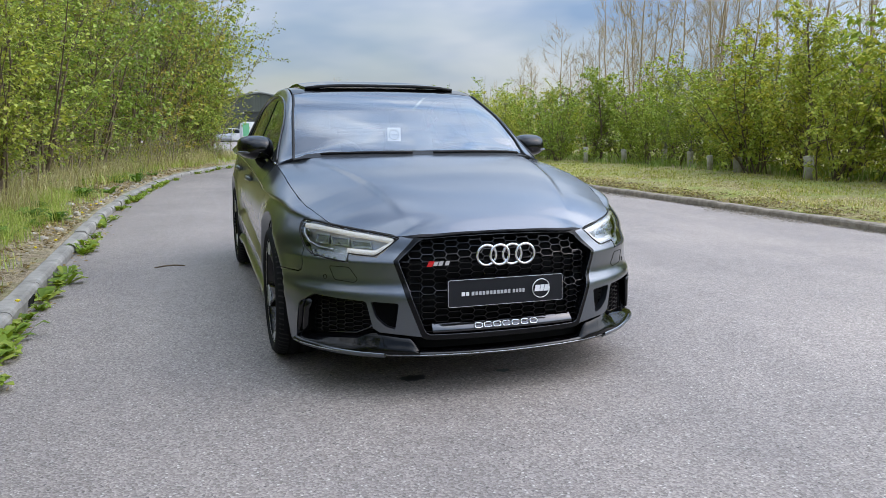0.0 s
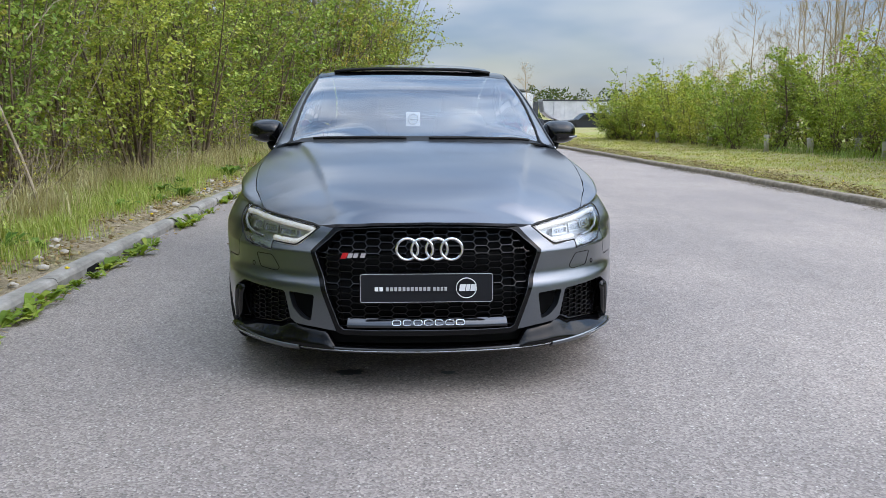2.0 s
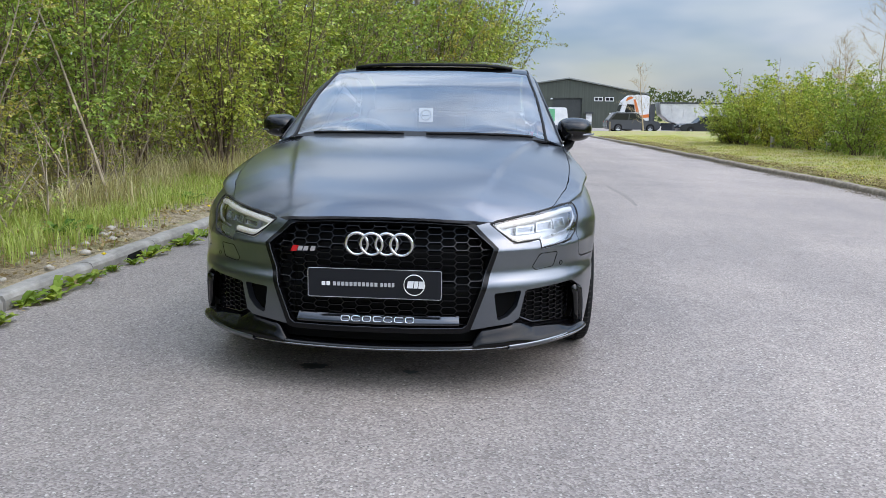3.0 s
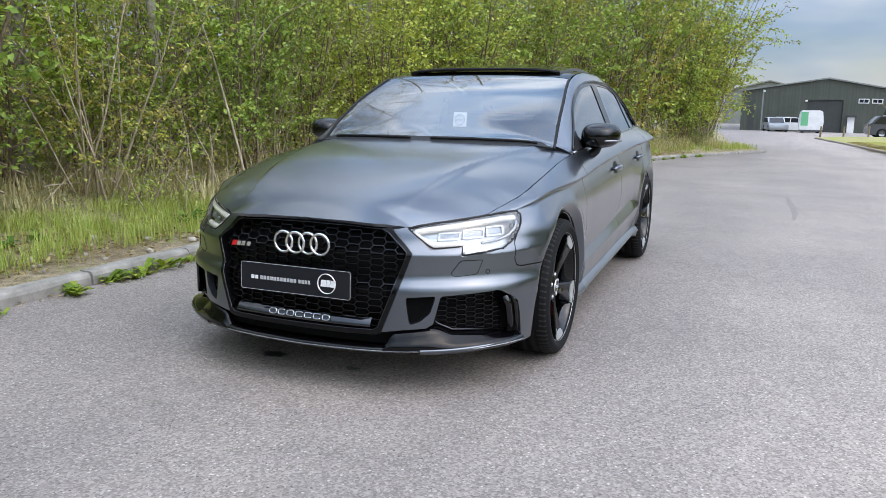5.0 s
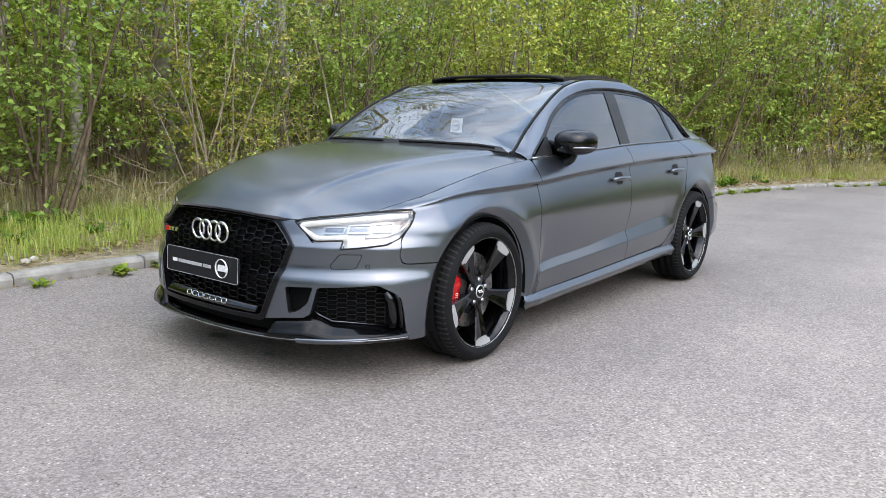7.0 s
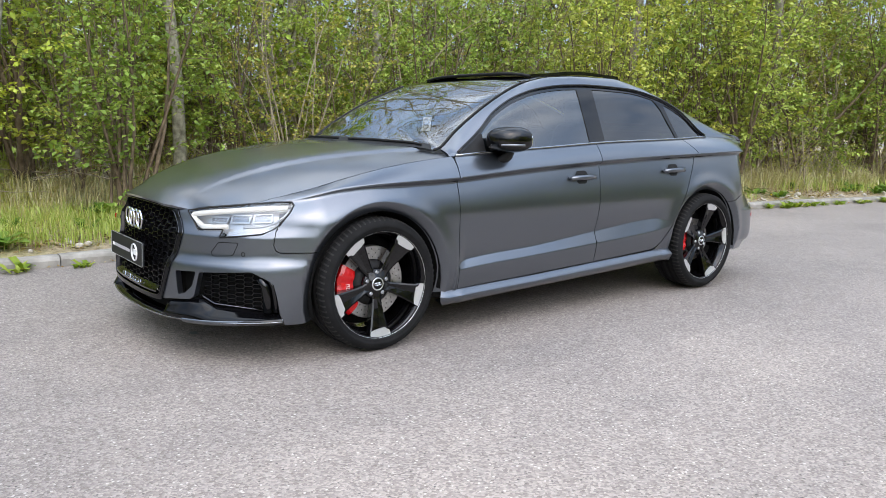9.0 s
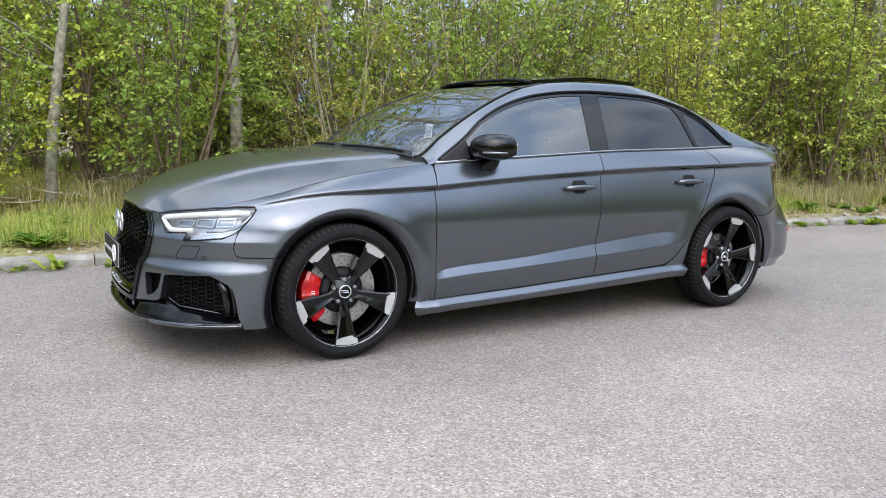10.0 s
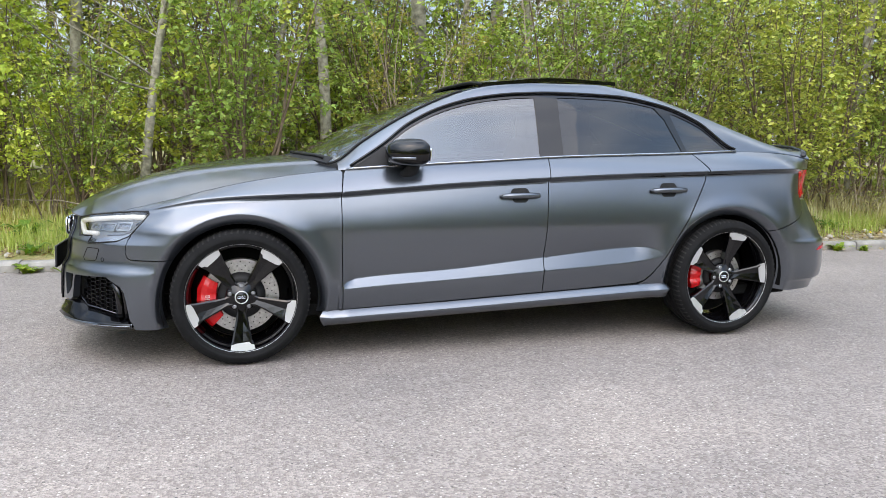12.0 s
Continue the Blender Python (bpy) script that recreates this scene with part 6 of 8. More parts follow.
def shrub(seed, height, stems, spread, leaf, leaf_mat, wood_mat, twigs=9, spacing=0.030, low=0.12, label="", bare=False, name="shrub", thick=(0.012, 0.024)):
    g = Growth(seed)
    rng = g.rng
    for s in range(stems):
        base = np.array([rng.normal(0, 0.16 if thick[0] < 0.015 else 0.09), rng.normal(0, 0.16 if thick[0] < 0.015 else 0.09), -0.06])
        way = tilted(rng, rng.uniform(3, spread))
        L = height * rng.uniform(0.72, 1.06)
        main = g.limb(base, way, L, rng.uniform(*thick), 0.003, 6, 0.08, 0.03, 4)
        for t in range(twigs):
            f = low + (0.98 - low) * (t + rng.uniform(0, 1)) / twigs
            at = np.array([np.interp(f * 6, np.arange(7), main[:, k]) for k in range(3)])
            out = unit(at * np.array([1, 1, 0]) + rng.normal(0, 0.7, 3) * np.array([1, 1, 0.3]))
            tw = g.limb(at, unit(out + np.array([0, 0, rng.uniform(0.15, 1.0)])), rng.uniform(0.45, 1.15) * (1.15 - 0.55 * f) * height / 4.5, 0.0055, 0.0018, 2, 0.2, 0.02, 3)
            if not bare:
                g.leaves_on(tw, spacing)
            for q in range(2):
                k = rng.uniform(0.3, 1.0) * 2
                at2 = np.array([np.interp(k, np.arange(3), tw[:, c]) for c in range(3)])
                sub = g.limb(at2, unit(tw[-1] - tw[0] + rng.normal(0, 0.6, 3) * np.linalg.norm(tw[-1] - tw[0])), rng.uniform(0.22, 0.5), 0.003, 0.0012, 1, 0.2, 0.02, 3)
                if not bare or rng.uniform() < 0.25:
                    g.leaves_on(sub, spacing)
    root = tagged(empty(name), label, "shrub" if name in ("shrub", "bramble") else "tree")
    for nm, me in (("trunk", g.wood("trunk", wood_mat)), ("crown", g.leaf_mesh("crown", leaf, leaf_mat))):
        ob = new(nm, me)
        ob.parent = root
    return root


def tree(seed, height, trunk_r, first, limbs, leaf, leaf_mat, wood_mat, spacing, label, sparse=1.0, lean=4, upright=0.5, name="tree", twigs=7, twig_r=0.006):
    """A single trunk with limbs, boughs and twigs."""
    g = Growth(seed)
    rng = g.rng
    main = g.limb((0, 0, -0.1), tilted(rng, rng.uniform(0, lean)), height, trunk_r, trunk_r * 0.16, 14, 0.035, 0.02, 8)
    for s in range(limbs):
        f = first + (0.97 - first) * (s + rng.uniform(0, 1)) / limbs
        at = np.array([np.interp(f * 14, np.arange(15), main[:, k]) for k in range(3)])
        L = height * rng.uniform(0.16, 0.34) * (1.25 - 0.75 * f)
        b = g.limb(at, unit(tilted(rng, 90) + np.array([0, 0, upright * rng.uniform(0.4, 1.5)])), L, trunk_r * 0.30 * (1.2 - f), 0.004, 5, 0.12, 0.05, 3)
        for t in range(twigs):
            k = rng.uniform(0.2, 1.0) * 5
            at2 = np.array([np.interp(k, np.arange(6), b[:, c]) for c in range(3)])
            tw = g.limb(at2, unit(unit(b[-1] - b[0]) + rng.normal(0, 0.55, 3) + np.array([0, 0, upright * 0.4])), rng.uniform(0.3, 0.9) * height / 9, twig_r, 0.0018, 2, 0.15, 0.03, 3)
            if rng.uniform() < sparse:
                g.leaves_on(tw, spacing)
            for q in range(2):
                sub = g.limb(tw[rng.integers(1, 3)], unit(unit(tw[-1] - tw[0]) + rng.normal(0, 0.6, 3)), rng.uniform(0.2, 0.5) * height / 9, 0.003, 0.0012, 1, 0.2, 0.02, 3)
                if rng.uniform() < sparse:
                    g.leaves_on(sub, spacing)
    root = tagged(empty(name), label, "tree")
    me_l = g.leaf_mesh("crown", leaf, leaf_mat) if g.anchors else None
    for nm, me in (("trunk", g.wood("trunk", wood_mat)), ("crown", me_l)):
        if me:
            ob = new(nm, me)
            ob.parent = root
    return root


def ground_at(x, y):
    xl, xr = float(edge_x(KERB_L, y)), float(edge_x(KERB_R, y))
    if x < xl:
        return float(verge_z(-1, xl - x - 0.12, x, y))
    if x > xr:
        return float(verge_z(1, x - xr - 0.12, x, y))
    return float(road_z(x, y))


rng = random.Random(11)


def plant(kinds, x, y, scale, group, used):
    """Stands one of the kinds at a place; the first use of a kind moves the kind itself."""
    k = len(used) if len(used) < len(kinds) else rng.randrange(len(kinds))
    m = Matrix.Translation((x, y, ground_at(x, y))) @ Matrix.Rotation(rng.uniform(0, 6.283), 4, "Z") @ Matrix.Diagonal((scale, scale, scale * rng.uniform(0.92, 1.1), 1))
    if k in used:
        ob = copy_thing(kinds[k], Matrix())
    else:
        ob = kinds[k]
        used.add(k)
    ob.matrix_basis = m
    tagged(ob, group=group)
    return ob


hazels = [shrub(21, 4.3, 10, 27, 0.098, M_LEAF, M_TWIG, spacing=0.050, label="leafy green hazel shrub at the wood's edge"),
          shrub(22, 4.9, 10, 24, 0.092, M_LEAF, M_TWIG, spacing=0.048, label="leafy green hazel shrub at the wood's edge"),
          shrub(23, 3.8, 11, 34, 0.095, M_LEAF, M_TWIG, spacing=0.048, label="leafy green hazel shrub at the wood's edge"),
          shrub(24, 4.6, 11, 26, 0.068, M_LEAF_OLIVE, M_TWIG_PALE, twigs=8, spacing=0.044, label="sparse olive-leaved shrub with many thin stems")]
deep = [shrub(34, 4.4, 12, 26, 0.105, M_LEAF_SHADED, M_TWIG, spacing=0.055, low=0.04, twigs=7, label="ivy-clad shrub deep in the wood, leaves coloured dark for shade"),
        shrub(35, 4.8, 12, 24, 0.105, M_LEAF_SHADED, M_TWIG, spacing=0.055, low=0.04, twigs=7, label="ivy-clad shrub deep in the wood, leaves coloured dark for shade")]
u_haz, u_deep = set(), set()
# edge of the wood beside the kerb
y = -9.0
while y < 25.5:
    xl = float(edge_x(KERB_L, y))
    open_wood = y < 1.6
    plant(hazels, xl - (rng.uniform(4.8, 5.8) if y < -0.4 else rng.uniform(2.6, 3.6) if open_wood else rng.uniform(1.9, 2.5)), y, rng.uniform(0.75, 0.95) if open_wood else (rng.uniform(0.85, 1.1) + 0.018 * max(y - 6, 0)) * float(np.interp(y, [1.6, 7, 10], [0.72, 0.75, 1])), "shrubs along the wood", u_haz)
    y += rng.uniform(1.7, 2.6) if open_wood else rng.uniform(0.75, 1.15)
y = -10.0
while y < 26.5:
    xl = float(edge_x(KERB_L, y))
    plant(hazels, xl - rng.uniform(3.6, 4.8) - 2.2 * (-4.5 < y < -0.4), y, (rng.uniform(1.05, 1.3) + 0.02 * max(y - 6, 0)) * float(np.interp(y, [7, 13], [0.72, 1])), "shrubs along the wood", u_haz)
    y += rng.uniform(1.6, 2.4) if y < 4 else rng.uniform(1.0, 1.6)
y = -14.0
while y < 30:
    xl = float(edge_x(KERB_L, y))
    plant(hazels, xl - rng.uniform(5.6, 7.5), y, rng.uniform(1.35, 1.7) * float(np.interp(y, [7, 13], [0.60, 1])), "shrubs along the wood", u_haz)
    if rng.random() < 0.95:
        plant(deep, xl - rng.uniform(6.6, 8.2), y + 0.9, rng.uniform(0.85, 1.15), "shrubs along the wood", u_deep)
    y += rng.uniform(1.9, 2.5) if y < 8 else rng.uniform(2.8, 3.6)
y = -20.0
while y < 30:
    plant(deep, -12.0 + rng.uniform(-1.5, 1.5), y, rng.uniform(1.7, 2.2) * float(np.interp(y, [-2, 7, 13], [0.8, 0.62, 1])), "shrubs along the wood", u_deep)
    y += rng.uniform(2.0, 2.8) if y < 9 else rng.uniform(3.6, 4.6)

for k in range(14):
    y = rng.uniform(-0.2, 6)
    plant(hazels, float(edge_x(KERB_L, y)) - rng.uniform(4.5, 7.0), y, rng.uniform(0.4, 0.6), "shrubs along the wood", u_haz)

brambles = [shrub(26, 1.15, 9, 58, 0.055, M_LEAF, M_TWIG_PALE, twigs=5, spacing=0.045, low=0.1, label="low tangled bramble with small green leaves", name="bramble"),
            shrub(27, 1.4, 8, 48, 0.05, M_LEAF_OLIVE, M_TWIG_PALE, twigs=5, spacing=0.06, low=0.15, label="low half-bare brown bramble", name="bramble")]
u_bra = set()
y = 2.0
while y < 24:
    plant(brambles, float(edge_x(KERB_L, y)) - rng.uniform(1.2, 2.1), y, rng.uniform(0.6, 1.0), "brambles on the verge", u_bra)
    y += rng.uniform(0.4, 0.8)
for k in range(18):
    plant(brambles, rng.uniform(-12, -7), rng.uniform(-7, 8), rng.uniform(1.3, 1.9), "brambles on the verge", u_bra)
for k in range(8):
    y = rng.uniform(0.4, 5.5)
    plant(brambles, float(edge_x(KERB_L, y)) - rng.uniform(2.8, 5.5), y, rng.uniform(0.4, 0.7), "brambles on the verge", u_bra)

poles = [tree(31, 10.5, 0.115, 0.26, 24, 0.06, M_LEAF_OLIVE, M_BARK, 0.05, "tall grey-barked tree with thin spring leaves", 0.10),
         tree(32, 9.5, 0.085, 0.22, 24, 0.06, M_LEAF, M_BARK, 0.05, "tall grey-barked tree with thin spring leaves", 0.14),
         tree(33, 11.0, 0.10, 0.34, 22, 0.05, M_LEAF_OLIVE, M_BARK, 0.05, "tall grey-barked tree with thin spring leaves", 0.08)]
u_pole = set()
for x, y, s in ((-5.85, 2.58, 1.05), (-4.45, -0.92, 0.72), (-5.2, 1.15, 0.8), (-5.5, 0.4, 0.6), (-6.6, 3.3, 0.9), (-8.6, 4.3, 1.1), (-5.2, -3.2, 1.0), (-7.3, 0.4, 1.0), (-6.4, -1.9, 0.9), (-5.6, 5.2, 0.9), (-8.8, -3.5, 1.0), (-7.8, 7.5, 1.0), (-10.2, 1.6, 1.1), (-7.9, 2.2, 0.8), (-6.9, 6.3, 0.85), (-4.9, 3.7, 0.7), (-6.1, 0.2, 0.75),
                (-5.0, 9.0, 0.9), (-4.6, 13.0, 0.95), (-3.8, 17.5, 0.9), (-2.6, 20.5, 0.85), (-1.2, 23.0, 0.85), (-9.5, 11.0, 1.1), (-9.0, -6.5, 1.0), (-5.9, -6.0, 1.0), (-11.5, -1.0, 1.1), (-6.5, 16, 1.1), (-4.5, 24, 1.1)):
    plant(poles, x, y, s, "trees in the wood", u_pole)

# many-stemmed clumps standing at the edge of the clearing
coppices = [shrub(28, 4.0, 13, 17, 0.082, M_LEAF, M_TWIG, twigs=11, spacing=0.044, low=0.14, label="many-stemmed hazel clump with dark stems and green leaves", name="hazel_clump", thick=(0.018, 0.034)),
            shrub(29, 4.4, 11, 20, 0.082, M_LEAF, M_TWIG, twigs=11, spacing=0.044, low=0.12, label="many-stemmed hazel clump with brown stems and green leaves", name="hazel_clump", thick=(0.016, 0.030))]
u_cop = set()
limes = [shrub(36, 3.4, 8, 42, 0.105, M_LEAF_LIME, M_TWIG, twigs=9, spacing=0.048, low=0.2, label="bright lime-green spring shrub beside the glade")]
u_lime = set()
for x, y, s in ((-4.9, -2.3, 0.85), (-4.15, -1.75, 0.55), (-5.4, -3.9, 0.95), (-6.3, -3.3, 1.1), (-6.6, -0.9, 0.9), (-5.6, 3.2, 0.85), (-7.2, 1.6, 1.1)):
    plant(limes, x, y, s, "lime-green shrubs", u_lime)
for x, y, s in ((-3.65, 0.1, 0.78), (-3.75, 3.75, 0.72), (-3.5, 6.7, 0.85), (-4.7, -2.9, 0.8), (-5.3, 1.9, 0.8), (-4.6, 5.2, 0.75), (-3.6, 10.2, 1.0), (-3.2, 14.5, 1.05), (-5.9, -0.4, 1.0), (-1.0, 22.4, 0.95), (-0.35, 25.6, 1.2), (-0.5, 27.2, 1.35), (-0.65, 29.0, 1.4), (-1.2, 30.8, 1.5), (-4.2, -1.5, 0.5)):
    plant(coppices, x, y, s, "hazel clumps", u_cop)
snag = Growth(92)
snag.limb((-3.2, 3.1, ground_at(-3.2, 3.1) - 0.05), (-0.1, 0.2, 0.97), 3.0, 0.016, 0.005, 9, 0.06, 0.0, 6)
snag.limb((-3.36, 3.42, 1.7), (0.3, 0.5, 0.8), 0.9, 0.008, 0.003, 4, 0.1, 0.0, 4)
tagged(new("dead_stem", snag.wood("dead_stem", M_TWIG_PALE)), "pale dead stem leaning among the shrubs", "branch")

# hedgerow across the road
maples = [tree(44, 4.6, 0.075, 0.10, 44, 0.135, M_LEAF_HEDGE, M_TWIG, 0.055, "round leafy green field maple beside the grass strip", 1.0, 3, 0.55, "maple_tree", 7, 0.006),
          tree(45, 4.2, 0.065, 0.12, 40, 0.105, M_LEAF_HEDGE, M_BARK, 0.055, "upright leafy green tree beside the grass strip", 1.0, 3, 0.9, "hedge_tree", 7, 0.006)]
u_map = set()
for x, y, s in ((10.4, 8.4, 0.66), (11.4, 7.4, 0.72), (10.65, 10.7, 0.68), (11.1, 13.1, 0.6), (11.6, 14.9, 0.62), (10.9, 17.2, 0.55), (10.6, 20.3, 0.52), (11.9, 5.6, 0.75)):
    plant(maples, x, y, s, "hedgerow", u_map)
hedge = [shrub(41, 3.4, 12, 44, 0.112, M_LEAF_HEDGE, M_TWIG, twigs=8, spacing=0.042, low=0.04, label="bushy green hedgerow tree", name="hedge_tree"),
         shrub(42, 3.0, 12, 48, 0.112, M_LEAF_HEDGE, M_TWIG, twigs=8, spacing=0.042, low=0.04, label="bushy green hedgerow tree", name="hedge_tree"),
         shrub(43, 3.7, 11, 38, 0.112, M_LEAF_HEDGE, M_TWIG, twigs=8, spacing=0.042, low=0.05, label="bushy green hedgerow tree", name="hedge_tree")]
u_hed = set()
HEDGE = [(-30, 11.5), (4, 9.5), (9, 9.9), (12, 10.3), (18, 10.3), (24, 9.9), (29.5, 8.9), (37, 8.2)]
for row, dx in enumerate((0.0, 1.3, 2.8)):
    y = -11.0
    while y < 29.0:
        x = float(edge_x(HEDGE, y)) + 0.9 * (y < 17) + dx + rng.uniform(-0.3, 0.3)
        s = float(np.interp(y, [-14, 1, 5, 7, 10.5, 14.5, 27, 31], [0.5, 0.60, 1.0, 0.98, 0.84, 0.72, 0.67, 0.64])) * (1.0, 1.1, 1.2)[row] * rng.uniform(0.78, 1.2)
        plant(hedge, x, y, s, "hedgerow", u_hed)
        y += rng.uniform(0.95, 1.35) if row == 0 else rng.uniform(1.5, 2.1) + 0.8 * (row == 2)
for k in range(9):
    plant(hedge, float(edge_x(HEDGE, 28.0)) + rng.uniform(-0.1, 2.2), rng.uniform(26.5, 29.0), rng.uniform(0.5, 0.66), "hedgerow", u_hed)
bare = [tree(51, 9.0, 0.062, 0.12, 28, 0.05, M_LEAF_OLIVE, M_TWIG_TAN, 0.12, "tall nearly bare tree with pale upright branches", 0.35, 6, 0.95, "bare_tree", 8, 0.011),
        tree(52, 8.0, 0.055, 0.10, 28, 0.05, M_LEAF_OLIVE, M_TWIG_TAN, 0.12, "tall nearly bare tree with pale upright branches", 0.3, 7, 1.15, "bare_tree", 8, 0.011)]
u_bare = set()
for y in np.linspace(2, 29.5, 46):
    plant(bare, float(edge_x(HEDGE, y)) + rng.uniform(3.0, 5.2), y + rng.uniform(-0.8, 0.8), rng.uniform(0.72, 1.0) * float(np.interp(y, [0, 8, 16, 22, 26, 30], [0.72, 0.80, 0.92, 0.8, 0.5, 0.35])), "bare trees behind the hedge", u_bare)
for y in (-12, -8, -4, 0):
    plant(bare, 16 + rng.uniform(0, 3), y, 0.7, "bare trees behind the hedge", u_bare)


def blades(name, count, region, height, width, mat, label, seed, bend=0.5):
    """Grass as one mesh of bent blades; region gives n places."""
    g = np.random.default_rng(seed)
    xy = region(g, count)
    n = len(xy)
    z = np.array([ground_at(a, b) for a, b in xy]) - 0.01
    h = g.uniform(0.5, 1.2, n) * height
    a = g.uniform(0, 2 * math.pi, n)
    lean = g.uniform(0.1, 1.0, n) * bend
    d = np.stack([np.cos(a), np.sin(a), np.zeros(n)], 1)
    s = np.stack([-np.sin(a), np.cos(a), np.zeros(n)], 1) * (g.uniform(0.6, 1.3, n) * width / 2)[:, None]
    p = np.stack([xy[:, 0], xy[:, 1], z], 1)
    up = np.array([0, 0, 1.0])
    m = p + up * (h * 0.6)[:, None] + d * (h * lean * 0.3)[:, None]
    t = p + up * (h * (1 - 0.35 * lean))[:, None] + d * (h * lean)[:, None]
    v = np.stack([p - s, p + s, m + s * 0.8, m - s * 0.8, t], 1).reshape(-1, 3)
    k = np.arange(n)[:, None] * 5
    f = np.concatenate([k + np.array([0, 1, 2]), k + np.array([0, 2, 3]), k + np.array([3, 2, 4])], 0)
    ob = new(name, raw_mesh(name, v, f, mat))
    tagged(ob, label, "grass", kind="stuff")


def tufts(y0, y1, d0, d1, side, spread, per=14):
    def region(g, n):
        c = n // per
        y = g.uniform(y0, y1, c)
        d = d0 + (d1 - d0) * g.beta(1.3, 1.3, c)
        y, d = np.repeat(y, per) + g.normal(0, spread, c * per), np.repeat(d, per) + g.normal(0, spread, c * per)
        d = np.maximum(d, 0.16)
        x = edge_x(KERB_L, y) - d if side < 0 else edge_x(KERB_R, y) + d
        return np.stack([x, y], 1)
    return region


blades("grass", 30000, tufts(-8, 9, 0.40, 1.6, -1, 0.09, 60), 0.19, 0.006, M_GRASS, "long green grass on the verge", 61, 0.8)
blades("grass", 22000, tufts(-8.5, -0.3, 0.7, 5.0, -1, 0.12, 14), 0.15, 0.010, M_LAWN, "green grass in the glade", 69, 0.9)
blades("grass", 3500, tufts(10, 26, 0.4, 2.0, -1, 0.1), 0.24, 0.012, M_GRASS, "long green grass on the verge", 62, 0.8)
blades("dry_grass", 15000, tufts(2.0, 24, 0.8, 2.3, -1, 0.14, 130), 0.44, 0.007, M_STRAW, "tall dry straw-coloured grass", 63, 1.2)
blades("dry_grass", 2000, tufts(-6, 5, 1.2, 3.2, -1, 0.14, 20), 0.34, 0.008, M_STRAW, "tall dry straw-coloured grass", 64, 0.9)
blades("dead_bracken", 14000, tufts(-0.6, 6.5, 1.5, 4.4, -1, 0.20, 40), 0.16, 0.010, M_STRAW, "flattened dead bracken and straw on the woodland floor", 74, 2.6)
blades("short_grass", 36000, tufts(0, 40, 0.15, 4.6, 1, 0.16, 14), 0.055, 0.018, M_LAWN, "short mown grass strip", 65, 0.9)
blades("dead_grass", 22000, tufts(0, 40, 0.2, 3.0, 1, 0.20, 200), 0.05, 0.016, M_STRAW, "dead cut grass on the strip", 66, 2.4)
blades("hedge_undergrowth", 9000, tufts(-2, 30, 4.2, 7.0, 1, 0.2, 16), 0.24, 0.014, M_GRASS, "long grass at the foot of the hedge", 68, 0.8)
blades("undergrowth", 7000, tufts(-9, 24, 4.2, 7.5, -1, 0.22, 24), 0.30, 0.014, M_GRASS, "rough green undergrowth beneath the shrubs", 67, 0.9)


def weeds(name, places, size, mat, label, seed):
    """Low rosettes of broad leaves."""
    g = np.random.default_rng(seed)
    V, F, k = [], [], 0
    for x, y, s in places:
        z = ground_at(x, y)
        for i in range(g.integers(14, 24)):
            a, L = g.uniform(0, 2 * math.pi), size * s * g.uniform(0.6, 1.2)
            d, q = np.array([math.cos(a), math.sin(a), 0]), np.array([-math.sin(a), math.cos(a), 0])
            b = np.array([x, y, z]) + g.normal(0, 0.03, 3) * np.array([1, 1, 0])
            lift = g.uniform(0.45, 1.25)
            w = L * g.uniform(0.16, 0.26)
            for f_, h, ww in ((0.0, 0.0, 0.25), (0.4, 0.42 * lift, 0.9), (0.75, 0.6 * lift, 1.0), (1.0, 0.5 * lift, 0.1)):
                c = b + d * L * f_ + np.array([0, 0, L * h])
                V += [c - q * w * ww, c + np.array([0, 0, -0.12 * w]), c + q * w * ww]
            for r in range(3):
                o = k + r * 3
                F += [(o, o + 1, o + 4, o + 3), (o + 1, o + 2, o + 5, o + 4)]
            k += 12
    tagged(new(name, raw_mesh(name, np.array(V), np.array(F), mat)), label, "weed", kind="stuff")


wr = random.Random(4)
spots = []
yy = -6.5
while yy < 20:
    if wr.random() < (0.8 if yy < 8 else 0.55):
        spots.append((float(edge_x(KERB_L, yy)) + wr.uniform(0.02, 0.10), yy, wr.uniform(0.65, 1.3)))
    yy += wr.uniform(0.12, 0.42)
weeds("kerb_weeds", spots, 0.10, M_WEED, "bright green weeds growing along the kerb", 71)
weeds("verge_weeds", [(float(edge_x(KERB_L, q)) - wr.uniform(0.3, 1.6), q, wr.uniform(0.8, 1.7)) for q in [wr.uniform(-7, 16) for _ in range(70)]], 0.12, M_WEED, "broad-leaved green weeds on the verge", 72)

M_GUARD = mottled("guard_plastic", (0.32, 0.29, 0.22), (0.5, 0.46, 0.37), 9, 0.7, 40, 0.2, 0.004)
for x0, y0, r0 in ((10.3, 8.2, 0.10), (10.57, 10.6, 0.10), (11.06, 13.0, 0.08), (10.75, 11.8, 0.07), (11.5, 14.8, 0.08), (10.9, 15.9, 0.08), (10.2, 16.9, 0.07), (10.1, 20.5, 0.07), (9.7, 24.3, 0.07)):
    g0, top = ground_at(x0, y0), rng.uniform(0.32, 0.46)
    v, f = tube([(x0, y0, g0 - 0.05), (x0 + 0.01, y0 + 0.01, g0 + 0.2), (x0 + rng.uniform(-0.04, 0.04), y0, g0 + top)], [r0, r0 * 0.95, r0], 12)
    tagged(mesh_ob("tree_guard", v, f, M_GUARD, None, True), "pale plastic tree guard at the foot of the hedge", "tree guard", "tree guards along the hedge")

